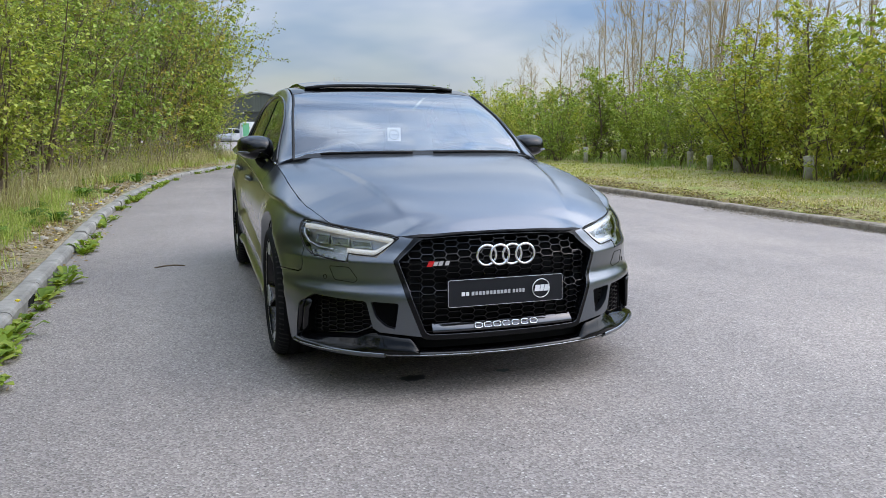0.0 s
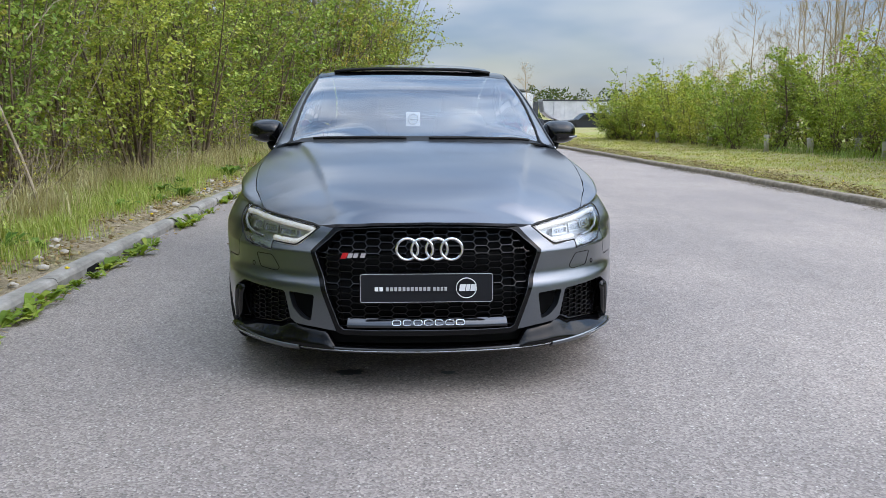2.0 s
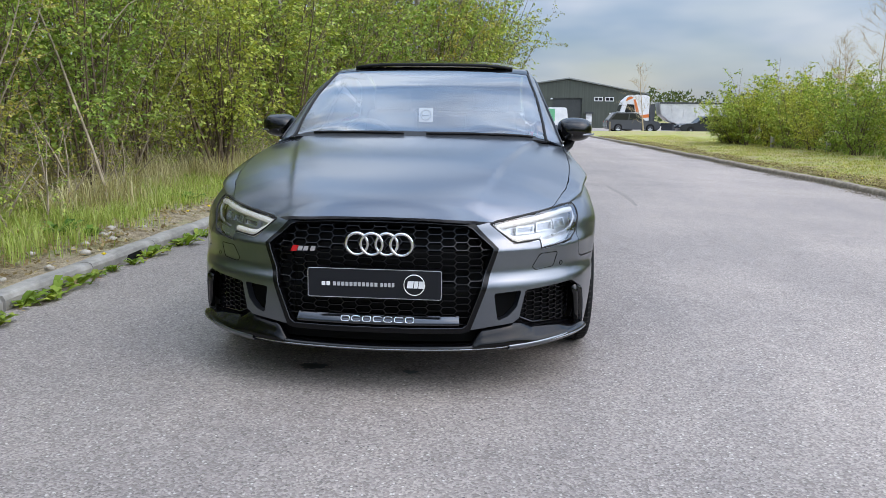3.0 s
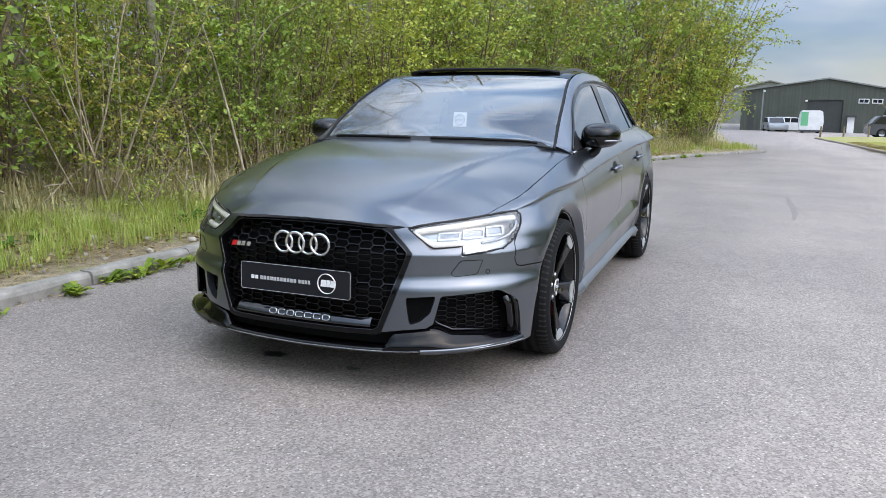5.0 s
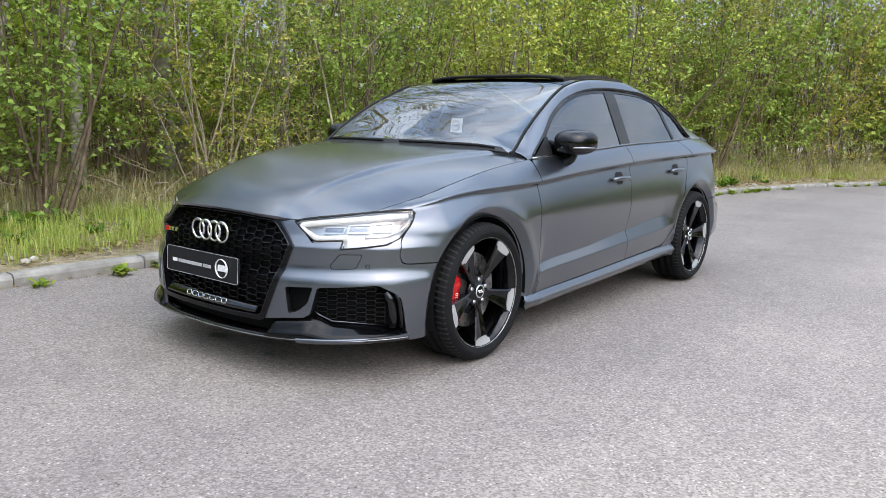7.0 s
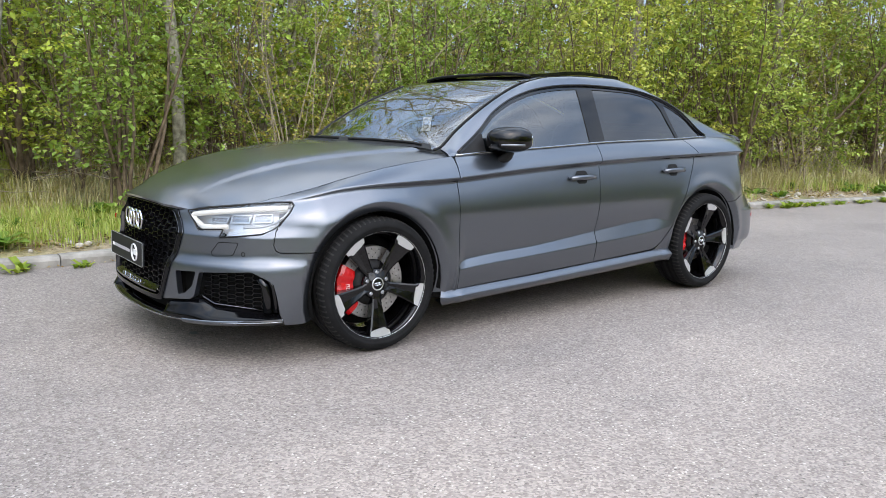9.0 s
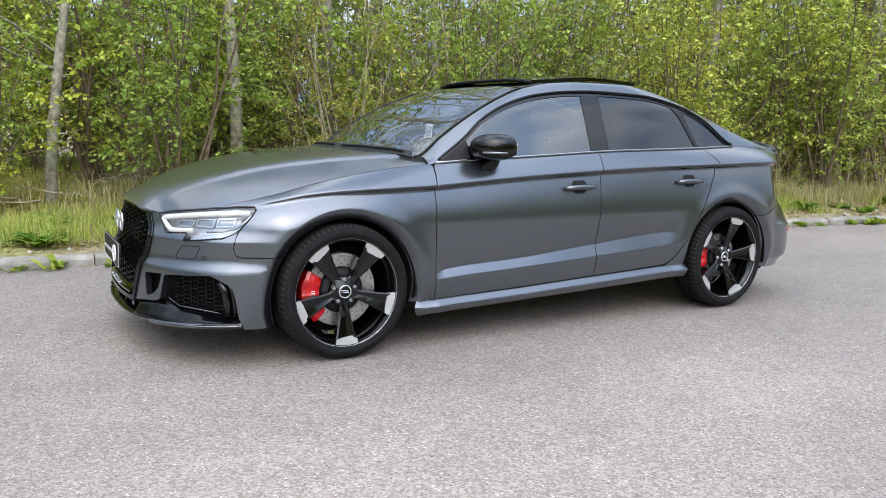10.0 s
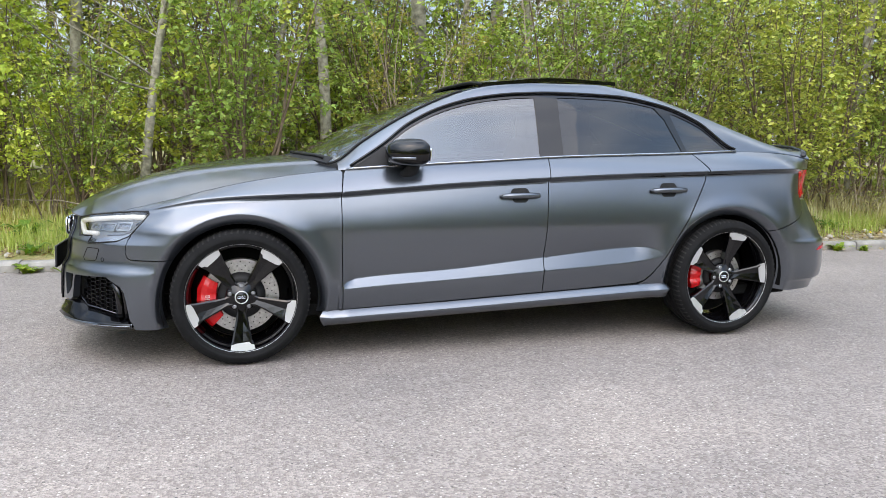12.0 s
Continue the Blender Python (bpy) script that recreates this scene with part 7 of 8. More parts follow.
# ---- litter on the ground ----
def litter(name, count, region, size, mat, label, seed):
    """Fallen leaves as one mesh of small bent facets."""
    g = np.random.default_rng(seed)
    xy = region(g, count)
    n = len(xy)
    z = np.array([ground_at(a, b) for a, b in xy]) + 0.012 + g.uniform(0, 0.02, n)
    p = np.stack([xy[:, 0], xy[:, 1], z], 1)
    a = g.uniform(0, 2 * math.pi, n)
    L = g.uniform(0.6, 1.3, n)[:, None] * size
    d = np.stack([np.cos(a), np.sin(a), g.normal(0, 0.25, n)], 1)
    q = np.stack([-np.sin(a), np.cos(a), g.normal(0, 0.35, n)], 1)
    v = np.stack([p - d * L, p + q * L * 0.5, p + d * L, p - q * L * 0.5], 1).reshape(-1, 3)
    k = np.arange(n)[:, None] * 4
    f = np.concatenate([k + np.array([0, 1, 2]), k + np.array([0, 2, 3])], 0)
    tagged(new(name, raw_mesh(name, v, f, mat)), label, "litter", kind="stuff")


M_DEAD = leaf_material("dead_leaves", (0.12, 0.075, 0.035), (0.28, 0.19, 0.10), (0.45, 0.35, 0.22))
litter("leaf_litter", 18000, tufts(-8, 20, 0.14, 1.2, -1, 0.06, 6), 0.022, M_DEAD, "brown dead leaves and chips along the kerb", 81)
litter("kerb_soil", 16000, tufts(0, 40, 0.02, 0.75, 1, 0.10, 12), 0.026, M_DEAD, "brown soil and dead grass spilt over the kerb", 84)
litter("wood_floor_litter", 22000, tufts(-9, 12, 1.2, 7.0, -1, 0.12, 6), 0.035, M_DEAD, "brown leaf litter on the woodland floor", 82)
litter("gutter_litter", 500, lambda g, n: np.stack([edge_x(KERB_L, (t := g.uniform(-7, 12, n))) + np.abs(g.normal(0.05, 0.06, n)), t], 1), 0.016, M_DEAD, "dead leaves in the gutter", 83)


def pebbles():
    g = np.random.default_rng(14)
    V, F, k = [], [], 0
    bm = bmesh.new()
    bmesh.ops.create_icosphere(bm, subdivisions=1, radius=1.0)
    bv = np.array([tuple(v.co) for v in bm.verts])
    bf = np.array([[v.index for v in f.verts] for f in bm.faces])
    bm.free()
    for i in range(260):
        y = g.uniform(-7, 14)
        x = float(edge_x(KERB_L, y)) - 0.16 - abs(g.normal(0, 0.35))
        s = abs(g.normal(0.018, 0.012)) + 0.008 if i > 14 else g.uniform(0.04, 0.07)
        v = bv * s * np.array([1, g.uniform(0.6, 1), 0.6]) * (1 + g.normal(0, 0.12, (len(bv), 1)))
        V.append(v + np.array([x, y, ground_at(x, y) + s * 0.25]))
        F.append(bf + k)
        k += len(bv)
    tagged(new("pebbles", raw_mesh("pebbles", np.concatenate(V), np.concatenate(F), M_STONE)), "pale stones and gravel on the verge", "gravel", kind="stuff")


M_STONE = mottled("pale_stone", (0.26, 0.235, 0.19), (0.5, 0.46, 0.39), 30, 0.9, 90, 0.4, 0.004)
pebbles()


def brushwood():
    """Fallen branches and bramble stems on the woodland floor."""
    g = Growth(91)
    r = g.rng
    for i in range(260):
        y = r.uniform(-8, 9)
        x = float(edge_x(KERB_L, y)) - r.uniform(1.6, 6.5)
        a = r.uniform(0, 2 * math.pi)
        g.limb((x, y, ground_at(x, y) + r.uniform(0.02, 0.25)), (math.cos(a), math.sin(a), r.uniform(-0.05, 0.45)), r.uniform(0.4, 1.3), r.uniform(0.004, 0.012), 0.002, 4, 0.16, -0.03, 4)
    tagged(new("brushwood", g.wood("brushwood", M_TWIG_PALE)), "fallen dry branches on the woodland floor", "brushwood", kind="stuff")


brushwood()


def road_patch(name, x, y, r, mat, label, seed, stretch=1.0):
    """A flat stain lying on the road."""
    g = random.Random(seed)
    n = 26
    ring = []
    for i in range(n):
        w = 2 * math.pi * i / n
        q = r * (0.7 + 0.5 * g.random())
        ring.append((x + q * math.cos(w) * stretch, y + q * math.sin(w)))
    pts = [(a, b, float(road_z(a, b)) + 0.004) for a, b in ring] + [(x, y, float(road_z(x, y)) + 0.004)]
    tagged(mesh_ob(name, pts, [(i, (i + 1) % n, n) for i in range(n)], mat, None), label, "stain", kind="structure")


M_OIL = material("oil_wet", (0.012, 0.012, 0.013), 0.3)
road_patch("oil_stain_1", -0.325, -0.60, 0.04, M_OIL, "small dark wet drip under the bumper", 3, 1.6)
road_patch("oil_stain_2", 0.10, -0.63, 0.022, M_OIL, "small dark wet drip under the bumper", 5, 1.6)
# gully mouth in the kerb face: a black plate stands for the shaded opening
gx, gy0 = float(edge_x(KERB_L, 1.63)), 1.52
gz0 = float(road_z(gx, 1.63))
v, f = slab(rounded([(gy0, gz0 + 0.008), (gy0 + 0.24, gz0 + 0.008), (gy0 + 0.22, gz0 + 0.058), (gy0 + 0.02, gz0 + 0.055)], 0.012), 0.006, lambda a, b, w: (gx + 0.010 - w, a, b))
tagged(fix(mesh_ob("kerb_drain", v, f, M_DARK, None)), "drain slot in the kerb face, its shaded opening a black plate", "drain", kind="structure")


def gutter_dirt(count):
    """Crumbs of earth and dead leaf washed against the right kerb."""
    g = np.random.default_rng(83)
    y = g.uniform(0, 34, count)
    d = np.abs(g.normal(0, 0.13, count)) * (0.6 + 0.8 * (np.sin(y * 1.7) > 0))
    x = edge_x(KERB_R, y) - 0.004 - d
    p = np.stack([x, y, road_z(x, y) + 0.004], 1)
    a = g.uniform(0, 2 * math.pi, count)
    s = g.uniform(0.006, 0.022, count)
    v = np.stack([p + np.stack([np.cos(a + k) * s, np.sin(a + k) * s, g.uniform(-0.003, 0.008, count)], 1) for k in (0.0, 2.2, 4.1)], 1).reshape(-1, 3)
    tagged(new("gutter_dirt", raw_mesh("gutter_dirt", v, np.arange(count * 3).reshape(-1, 3), M_SOIL)), "crumbs of earth and dead leaf along the kerb", "dirt", kind="stuff")


gutter_dirt(20000)

# a bit of dark twig and an old tyre scuff on the carriageway
v, f = tube([(-1.54, 2.70, float(road_z(-1.54, 2.7)) + 0.004), (-1.47, 2.75, float(road_z(-1.47, 2.75)) + 0.006), (-1.39, 2.76, float(road_z(-1.39, 2.76)) + 0.006), (-1.31, 2.71, float(road_z(-1.31, 2.71)) + 0.004)], 0.006, 6)
tagged(mesh_ob("twig", v, f, M_TWIG, None, True), "short dark twig lying on the asphalt", "twig")
M_SCUFF = mottled("tyre_scuff", (0.17, 0.151, 0.137), (0.25, 0.222, 0.202), 16, 0.85, 90, 0.5, 0.008)
for x0, y0, y1, wd in ((2.08, 5.7, 8.5, 0.04),):
    ys_ = np.linspace(y0, y1, 14)
    xs_ = x0 + 0.02 * np.sin(ys_ * 2.1)
    hw = wd * (0.25 + 0.75 * np.sin(np.linspace(0.1, 3.0, 14)))
    va = [(a + s_ * h_, q, float(road_z(a, q)) + 0.003) for a, q, h_ in zip(xs_, ys_, hw) for s_ in (-1, 1)]
    tagged(mesh_ob("tyre_scuff", va, [(2 * i, 2 * i + 1, 2 * i + 3, 2 * i + 2) for i in range(13)], M_SCUFF, None), "old dark tyre scuff on the road", "stain", kind="structure")


def flowers():
    """Small yellow dandelion heads on the verges."""
    g = np.random.default_rng(17)
    V, F = [], []
    spots_ = [(float(edge_x(KERB_L, q)) + g.uniform(-0.25, 0.06), q) for q in (1.2, 3.1, 3.3, 5.6, 6.9, 7.0, 7.3, 9.0)]
    spots_ += [(float(edge_x(KERB_R, q)) + g.uniform(0.1, 0.7), q) for q in (4.2, 4.5, 7.0, 9.3, 9.6, 14.0)]
    for x, y in spots_:
        z = ground_at(x, y) + g.uniform(0.08, 0.14)
        k = len(V)
        V += [(x, y, z + 0.010)] + [(x + 0.018 * math.cos(w), y + 0.018 * math.sin(w), z) for w in np.linspace(0, 2 * math.pi, 9)[:-1]] + [(x, y, z - 0.012)]
        F += [(k, k + 1 + i, k + 1 + (i + 1) % 8) for i in range(8)] + [(k + 9, k + 1 + (i + 1) % 8, k + 1 + i) for i in range(8)]
    tagged(new("dandelion_flowers", raw_mesh("dandelion_flowers", np.array(V), np.array(F), material("dandelion_yellow", (0.75, 0.55, 0.02), 0.7))), "small yellow dandelion heads", "flower", kind="stuff")


flowers()

# ---- yard, barn and vehicles beyond the bend ----
M_CLAD = material("barn_cladding", (0.05, 0.06, 0.045), 0.55)
# upright tone stripes stand for light and shade on the corrugations
set_color(M_CLAD, blend(M_CLAD, 1.0, ramp(M_CLAD, noise_node(M_CLAD, 0.5, 4, 0.6), [(0.3, (0.045, 0.053, 0.040)), (0.7, (0.062, 0.072, 0.056))]), ramp(M_CLAD, noise_node(M_CLAD, 4.0, 2, 0.5, stretch=(1, 0, 0)), [(0.4, (0.85, 0.85, 0.85)), (0.6, (1.1, 1.1, 1.1))]), "MULTIPLY"))
M_CLAD_DOOR = mottled("roller_door_steel", (0.032, 0.036, 0.034), (0.045, 0.05, 0.047), 1.5, 0.5, 6, 0.3, 0.02)
M_ROOF = mottled("barn_roof_sheet", (0.16, 0.175, 0.165), (0.22, 0.235, 0.225), 0.6, 0.6, 5, 0.3, 0.02)
M_FARWHITE = mottled("white_paint", (0.62, 0.63, 0.63), (0.78, 0.78, 0.77), 2.0, 0.35, 8, 0.05, 0.002)
M_FARGREY = material("grey_car_paint", (0.09, 0.095, 0.105), 0.25, 0.4)
M_FARBLACK = material("dark_car_paint", (0.025, 0.028, 0.035), 0.2, 0.2)
M_FARSILVER = material("silver_car_paint", (0.42, 0.44, 0.46), 0.28, 0.5)
M_FARGLASS = material("dark_vehicle_glass", (0.012, 0.014, 0.017), 0.06)
M_ORANGE = material("orange_paint", (0.65, 0.16, 0.03), 0.4)
M_GREEN = material("green_panel", (0.12, 0.42, 0.22), 0.4)
M_TANK = mottled("tipper_alloy", (0.55, 0.56, 0.57), (0.78, 0.78, 0.78), 1.2, 0.3, 12, 0.1, 0.01, 0.5)
M_POST = mottled("post_wood", (0.12, 0.09, 0.06), (0.24, 0.19, 0.13), 8, 0.9, 30, 0.4, 0.01)


def prism(name, outline, y0, y1, mat, parent, bevel=0.0, label=""):
    """An outline of (x, z) pushed from y0 to y1."""
    bm = bmesh.new()
    a = [bm.verts.new((x, y0, z)) for x, z in outline]
    b = [bm.verts.new((x, y1, z)) for x, z in outline]
    n = len(a)
    bm.faces.new(a)
    bm.faces.new(b[::-1])
    for i in range(n):
        bm.faces.new((a[i], b[i], b[(i + 1) % n], a[(i + 1) % n]))
    bmesh.ops.recalc_face_normals(bm, faces=bm.faces)
    if bevel:
        bmesh.ops.bevel(bm, geom=bm.edges[:], offset=bevel, segments=2, affect="EDGES")
    return part(name, bm, mat, parent, label)


def box_part(name, x0, x1, y0, y1, z0, z1, mat, parent, bevel=0.0, label=""):
    return prism(name, [(x0, z0), (x1, z0), (x1, z1), (x0, z1)], y0, y1, mat, parent, bevel, label)


barn = tagged(empty("barn"), "dark green corrugated barn with a shallow gable roof", "building")
gy, gb = 88.0, -1.6
gable = [(-1.1, gb), (5.45, gb), (5.45, 2.2), (8.85, 2.2), (8.85, gb), (16.2, gb), (16.2, 2.68), (7.25, 4.32), (-1.1, 3.05)]
prism("gable_wall", gable, gy, gy + 0.2, M_CLAD, barn)
prism("side_wall", [(-1.1, gb), (-0.9, gb), (-0.9, 3.0), (-1.1, 3.0)], gy + 0.2, gy + 30, M_CLAD, barn)
prism("side_wall", [(16.0, gb), (16.2, gb), (16.2, 2.6), (16.0, 2.6)], gy + 0.2, gy + 30, M_CLAD, barn)
prism("roof", [(-1.3, 3.06), (7.25, 4.36), (16.4, 2.68), (16.4, 2.80), (7.25, 4.50), (-1.3, 3.18)], gy - 0.25, gy + 30, M_ROOF, barn, label="pale grey sheet roof")
door = empty("roller_door")
door.parent = barn
for k in range(19):
    z0 = gb + k * 0.2
    box_part("slat", 5.45, 8.85, gy + 0.22, gy + 0.26, z0 + 0.008, z0 + 0.192, M_CLAD_DOOR, door)
box_part("door_backing", 5.45, 8.85, gy + 0.262, gy + 0.30, gb, 2.2, M_CLAD_DOOR, door)
for x0 in (10.2, 11.45):
    win = empty("window")
    win.parent = barn
    box_part("window_frame", x0, x0 + 1.0, gy - 0.06, gy - 0.005, 1.86, 2.34, M_FARWHITE, win)
    box_part("pane", x0 + 0.09, x0 + 0.47, gy - 0.075, gy - 0.062, 1.94, 2.26, M_FARGLASS, win)
    box_part("pane", x0 + 0.53, x0 + 0.91, gy - 0.075, gy - 0.062, 1.94, 2.26, M_FARGLASS, win)
box_part("entrance_door", 9.35, 10.0, gy - 0.25, gy - 0.005, gb, 0.42, M_FARWHITE, barn, label="white side door")
box_part("door_hood", 9.2, 10.15, gy - 0.5, gy - 0.003, 0.42, 0.62, M_FARGREY, barn)
box_part("personnel_door", -0.35, 0.25, gy - 0.05, gy - 0.004, gb, 2.1, M_CLAD_DOOR, barn)
for x0, z0 in ((5.2, 2.0), (12.0, 0.4), (1.0, 3.0), (15.0, 2.5)):
    box_part("wall_light", x0, x0 + 0.22, gy - 0.2, gy - 0.004, z0, z0 + 0.16, M_FARWHITE, barn)
box_part("corner_post", 0.95, 1.1, gy - 0.06, gy - 0.004, gb, 3.3, M_ROOF, barn)
shed = tagged(empty("shed"), "distant grey-roofed farm shed", "building")
prism("shed_wall", [(-6, -2), (9, -2), (9, 4.2), (1.5, 6.0), (-6, 4.2)], 150, 151, M_ROOF, shed)
prism("shed_roof", [(-6.3, 4.2), (1.5, 6.1), (9.3, 4.2), (9.3, 4.4), (1.5, 6.3), (-6.3, 4.4)], 149.5, 180, M_ROOF, shed)


def far_wheel(x, y, z, r, parent, rim=None):
    w = empty("wheel")
    w.parent = parent
    v, f = revolve([(-0.11, r * 0.6), (-0.11, r * 0.95), (-0.08, r), (0.08, r), (0.11, r * 0.95), (0.11, r * 0.6)], 24)
    t = mesh_ob("tyre", [(x + b, y + a, z + c) for a, b, c in v], f, M_RUBBER, w, True)
    for s in (-1, 1):
        v, f = revolve([(0.10 * s, r * 0.66), (0.085 * s, r * 0.55), (0.10 * s, r * 0.2), (0.10 * s, 0.002)], 16)
        mesh_ob("rim", [(x + b, y + a, z + c) for a, b, c in v], f, rim or M_SILVER, w, True)
    return w


def far_car(name, x, y, yaw, L, W, H, paint, label, suv=False):
    """A parked car seen far off: moulded body, glasshouse, lamps and wheels; it points along +x before turning."""
    root = tagged(empty(name), label, "car")
    r = 0.37 if suv else 0.32
    g = 0.24 if suv else 0.17
    b = 0.60 * H
    side = [(-L / 2, g + 0.2), (-L / 2 + 0.1, g), (L / 2 - 0.15, g), (L / 2, g + 0.22), (L / 2 - 0.03, b - 0.18), (L / 2 - 0.35, b - 0.06), (L * 0.20, b + 0.02), (-L * 0.42, b + 0.04), (-L / 2 + 0.02, b - 0.02)]
    body = prism("body", side, -W / 2, W / 2, paint, root, 0.05)
    rear = -L * (0.47 if suv else 0.40)
    roof = [(L * 0.21, b), (L * 0.06, H - 0.06), (-L * 0.05, H), (-L * 0.34, H - 0.02), (rear, b)]
    cab = prism("cabin", roof, -W / 2 + 0.10, W / 2 - 0.10, paint, root, 0.04)
    for s in (-1, 1):
        y0 = s * (W / 2 - 0.098)
        y1 = s * (W / 2 - 0.085)
        for pts in ([(L * 0.16, b + 0.05), (L * 0.055, H - 0.12), (-L * 0.075, H - 0.10), (-L * 0.085, b + 0.05)], [(-L * 0.105, b + 0.05), (-L * 0.095, H - 0.10), (-L * 0.33, H - 0.10), (rear + 0.18, b + 0.06)]):
            prism("side_window", pts, min(y0, y1), max(y0, y1), M_FARGLASS, root)
        box_part("headlamp", L / 2 - 0.10, L / 2 + 0.005, s * W * 0.36 - 0.16, s * W * 0.36 + 0.16, b - 0.30, b - 0.18, M_FARSILVER, root)
        box_part("tail_lamp", -L / 2 - 0.006, -L / 2 + 0.05, s * W * 0.38 - 0.12, s * W * 0.38 + 0.12, b - 0.22, b - 0.06, M_TAIL, root)
        for wx in (-L * 0.29, L * 0.31):
            far_wheel(wx, s * (W / 2 - 0.10), r, r, root)
    ws = [(-W / 2 + 0.18, b + 0.03), (W / 2 - 0.18, b + 0.03), (W / 2 - 0.26, H - 0.08), (-W / 2 + 0.26, H - 0.08)]
    for xa, xb, nm in ((L * 0.213, L * 0.066, "windscreen"), (rear - 0.006, -L * 0.345, "rear_screen")):
        sg = 1 if xa > 0 else -1
        pts = [(xa + (xb - xa) * (q - b) / (H - b) + sg * 0.012, p, q) for p, q in ws]
        mesh_ob(nm, pts + [(p[0] - sg * 0.01, p[1], p[2]) for p in pts], [(0, 1, 2, 3), (7, 6, 5, 4), (0, 4, 5, 1), (1, 5, 6, 2), (2, 6, 7, 3), (3, 7, 4, 0)], M_FARGLASS, root)
    root.matrix_basis = Matrix.Translation((x, y, ground_at(x, y) - 0.005)) @ Matrix.Rotation(radians(yaw), 4, "Z")
    return root


far_car("parked_suv", 10.9, 64.0, 4, 4.5, 1.95, 1.66, M_FARGREY, "dark grey estate off-roader parked by the grass", True)
far_car("parked_car", 16.0, 59.6, 184, 4.4, 1.8, 1.42, M_FARBLACK, "black hatchback parked behind the hedge")
far_car("parked_car", 2.4, 83.0, -80, 4.3, 1.8, 1.42, M_FARSILVER, "silver saloon parked before the barn")
far_car("parked_car", 4.1, 85.0, 10, 4.6, 1.85, 1.5, M_FARWHITE, "white car parked before the barn")

van = tagged(empty("panel_van"), "white panel van with a green end panel", "van")
prism("van_body", [(4.55, -0.85), (6.55, -0.85), (6.62, 0.0), (6.5, 0.98), (6.3, 1.10), (4.8, 1.10), (4.6, 0.98), (4.5, 0.0)], 79.0, 82.6, M_FARWHITE, van, 0.06)
box_part("green_panel", 4.62, 5.25, 78.965, 78.995, -0.35, 0.95, M_GREEN, van)
box_part("rear_bumper", 4.5, 6.6, 78.9, 78.99, -0.92, -0.75, M_FARGREY, van)
for x0 in (4.85, 6.25):
    for y0 in (79.8, 81.9):
        v, f = revolve([(-0.1, 0.18), (-0.1, 0.32), (0.1, 0.32), (0.1, 0.18)], 20)
        w = mesh_ob("wheel", [(x0 + a, y0 + b, ground_at(x0, y0) + 0.32 + c) for a, b, c in v], f, M_RUBBER, van, True)

lorry = tagged(empty("tipper_lorry"), "white and orange lorry cab with an alloy tipper trailer", "lorry")
lz = -1.02
cab_side = [(10.75, lz + 0.55), (13.4, lz + 0.55), (13.4, 2.2), (12.9, 2.36), (11.6, 2.30), (11.0, 1.75), (10.72, 0.75)]
prism("cab", cab_side, 70.0, 72.4, M_FARWHITE, lorry, 0.06)
prism("side_window", [(11.15, 0.75), (12.1, 0.75), (12.0, 1.45), (11.35, 1.50)], 69.97, 70.03, M_FARGLASS, lorry)
mesh_ob("windscreen", [(10.70, 70.15, 0.8), (10.70, 72.25, 0.8), (11.0, 72.25, 1.7), (11.0, 70.15, 1.7)], [(0, 1, 2, 3)], M_FARGLASS, lorry)
prism("orange_stripe", [(11.2, 0.05), (13.38, 0.30), (13.38, 0.62), (11.9, 0.35)], 69.965, 69.99, M_ORANGE, lorry)
prism("orange_stripe", [(11.2, 1.75), (11.9, 2.05), (11.7, 2.2), (11.35, 2.1)], 69.965, 69.99, M_ORANGE, lorry)
prism("orange_stripe", [(12.2, 0.8), (12.45, 0.8), (12.1, 1.95), (11.9, 1.9)], 69.965, 69.99, M_ORANGE, lorry)
box_part("chassis", 10.9, 22.0, 70.6, 71.8, lz + 0.5, lz + 0.8, M_FARBLACK, lorry)
tip = prism("tipper_body", [(14.5, 0.55), (15.3, -0.05), (16.0, -0.25), (21.6, -0.25), (22.2, -0.05), (22.4, 1.62), (14.3, 1.72)], 69.95, 72.45, M_TANK, lorry, 0.05)
for x0 in np.arange(15.4, 22, 1.1):
    box_part("rib", x0, x0 + 0.09, 69.90, 69.948, -0.02, 1.6, M_TANK, tip)
box_part("top_rail", 14.3, 22.4, 69.88, 69.945, 1.56, 1.72, M_FARGREY, tip)
box_part("side_guard", 14.6, 21.9, 70.02, 70.10, lz + 0.15, lz + 0.72, M_FARBLACK, lorry)
for x0 in (15.6, 17.0, 20.8):
    box_part("guard_bracket", x0, x0 + 0.12, 69.98, 70.018, lz + 0.2, lz + 0.75, M_FARGREY, lorry)
box_part("tank", 13.5, 14.3, 69.98, 70.5, lz + 0.35, lz + 0.95, M_FARGREY, lorry)
box_part("hose_stack", 13.5, 13.95, 70.2, 72.2, lz + 0.9, 1.5, M_FARGREY, lorry)
for x0, mt in ((11.6, M_ORANGE), (13.9, M_ORANGE), (18.5, M_SILVER), (19.9, M_SILVER)):
    far_wheel(x0, 70.15, lz + 0.5, 0.5, lorry, mt)
    far_wheel(x0, 72.25, lz + 0.5, 0.5, lorry, mt)

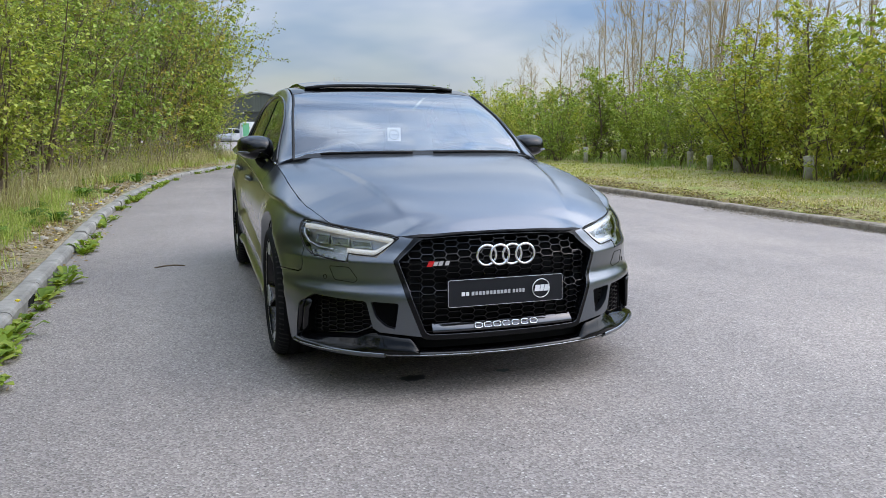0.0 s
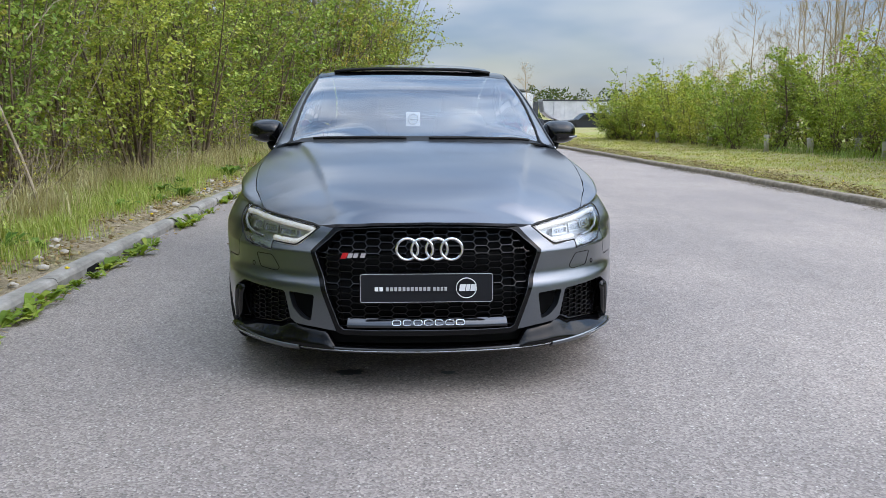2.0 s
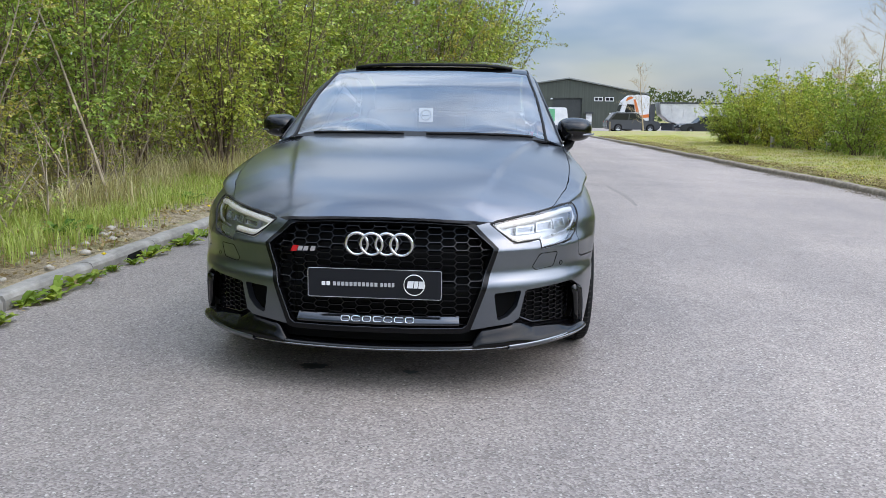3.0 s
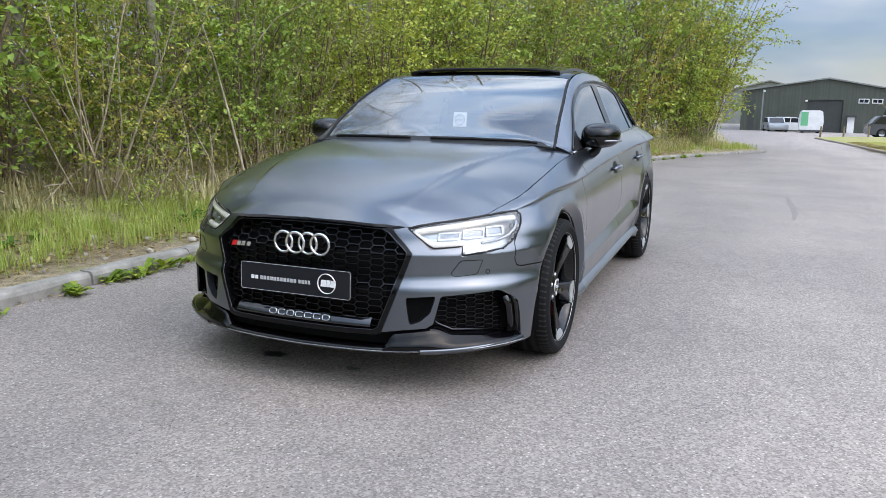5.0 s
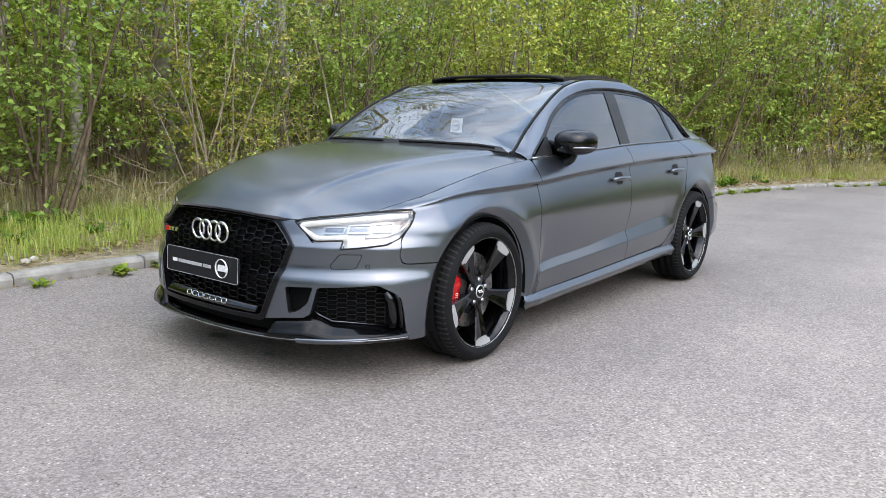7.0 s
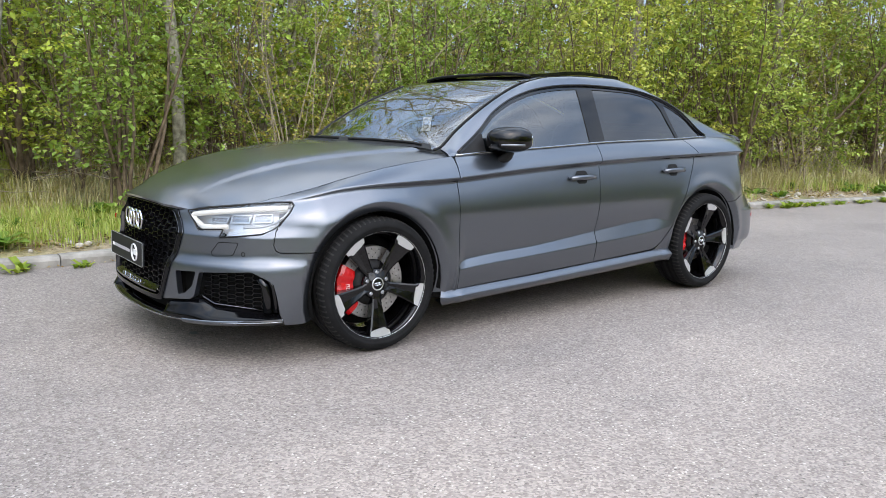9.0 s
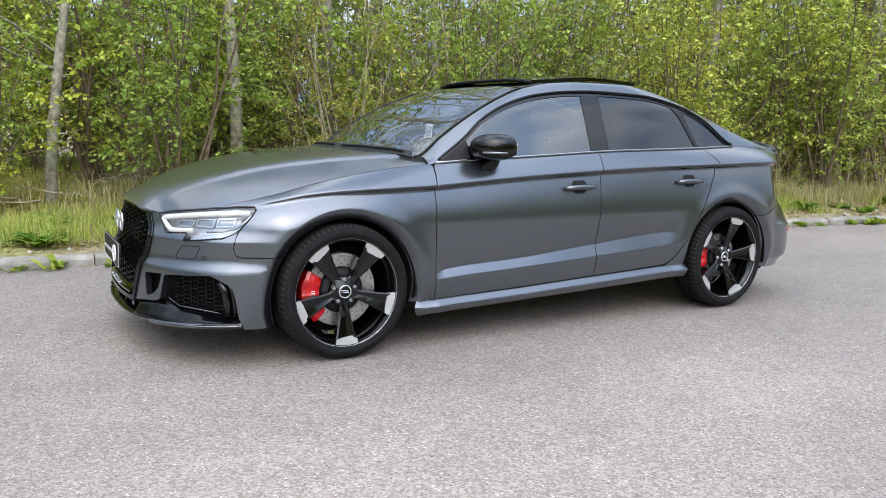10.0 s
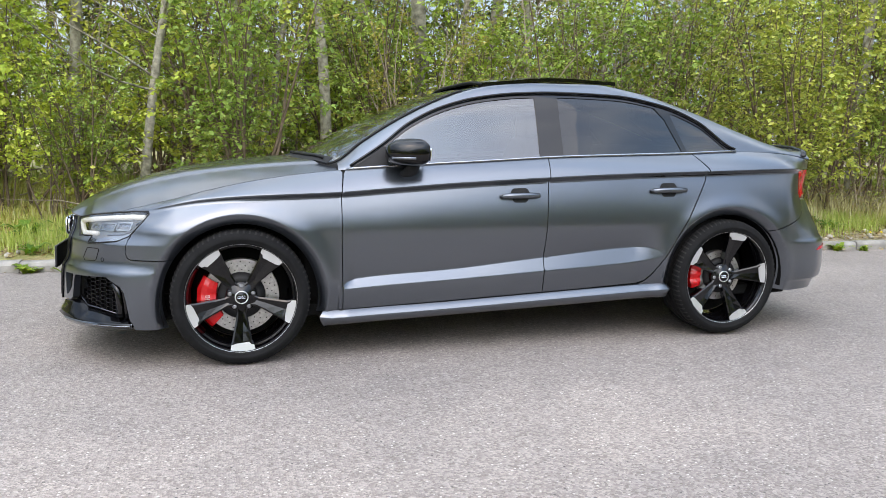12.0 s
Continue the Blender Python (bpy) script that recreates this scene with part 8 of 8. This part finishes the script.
yard_tree = copy_thing(bare[0], Matrix())
yard_tree.matrix_basis = Matrix.Translation((10.3, 54.3, ground_at(10.3, 54.3))) @ Matrix.Diagonal((0.8, 0.8, 0.52, 1))
tagged(yard_tree, "young bare tree on the grass by the yard")
for x0, y0 in ((4.95, 53.0), (6.4, 54.2), (7.9, 54.6)):
    v, f = tube([(x0, y0, ground_at(x0, y0) - 0.1), (x0 + 0.01, y0, ground_at(x0, y0) + 0.7)], 0.06, 8)
    tagged(mesh_ob("post", v, f, M_POST, None), "short weathered wooden post by the grass", "post", "posts by the yard")


def far_woods():
    """Distant trees joined in one mesh: clumps of broad leaf-like facets."""
    g = np.random.default_rng(9)
    V = []
    M_FAR = leaf_material("far_leaves", (0.035, 0.06, 0.02), (0.06, 0.09, 0.03), (0.10, 0.11, 0.045))
    spots = [(x, 150 + g.uniform(0, 40), g.uniform(4, 7.5)) for x in np.linspace(14, 150, 60)]
    spots += [(x, 230 + g.uniform(0, 40), g.uniform(5, 9)) for x in np.linspace(-180, 180, 70)]
    spots += [(x, y, g.uniform(6, 10)) for x, y in zip(g.uniform(-90, -32, 70), g.uniform(-120, 150, 70))]
    spots += [(x, y, g.uniform(6, 10)) for x, y in zip(g.uniform(45, 110, 60), g.uniform(-130, 120, 60))]
    spots += [(x, y, g.uniform(6, 10)) for x, y in zip(g.uniform(-100, 100, 60), g.uniform(-150, -70, 60))]
    # unseen nearer trees behind the camera, added to darken the bumper's reflections
    spots += [(x, y, g.uniform(9, 13)) for x, y in zip(g.uniform(-60, 60, 50), g.uniform(-58, -36, 50))]
    for x, y, h in spots:
        n = 130
        u = g.uniform(0, 1, n)
        a = g.uniform(0, 2 * math.pi, n)
        r = h * 0.42 * np.sin(np.pi * (0.12 + 0.86 * u)) ** 0.8 * g.uniform(0.5, 1.0, n)
        c = np.stack([x + r * np.cos(a), y + r * np.sin(a), -2.2 + h * (0.08 + 0.95 * u)], 1)
        d1, d2 = g.normal(0, 1, (n, 3)), g.normal(0, 1, (n, 3))
        s = h * 0.10
        V.append(np.stack([c, c + unit(d1) * s, c + unit(d2) * s], 1).reshape(-1, 3))
    V = np.concatenate(V)
    ob = new("far_woods", raw_mesh("far_woods", V, np.arange(len(V)).reshape(-1, 3), M_FAR))
    tagged(ob, "distant dark green woods, with unseen trees added to darken reflections", "woods", kind="stuff")


far_woods()
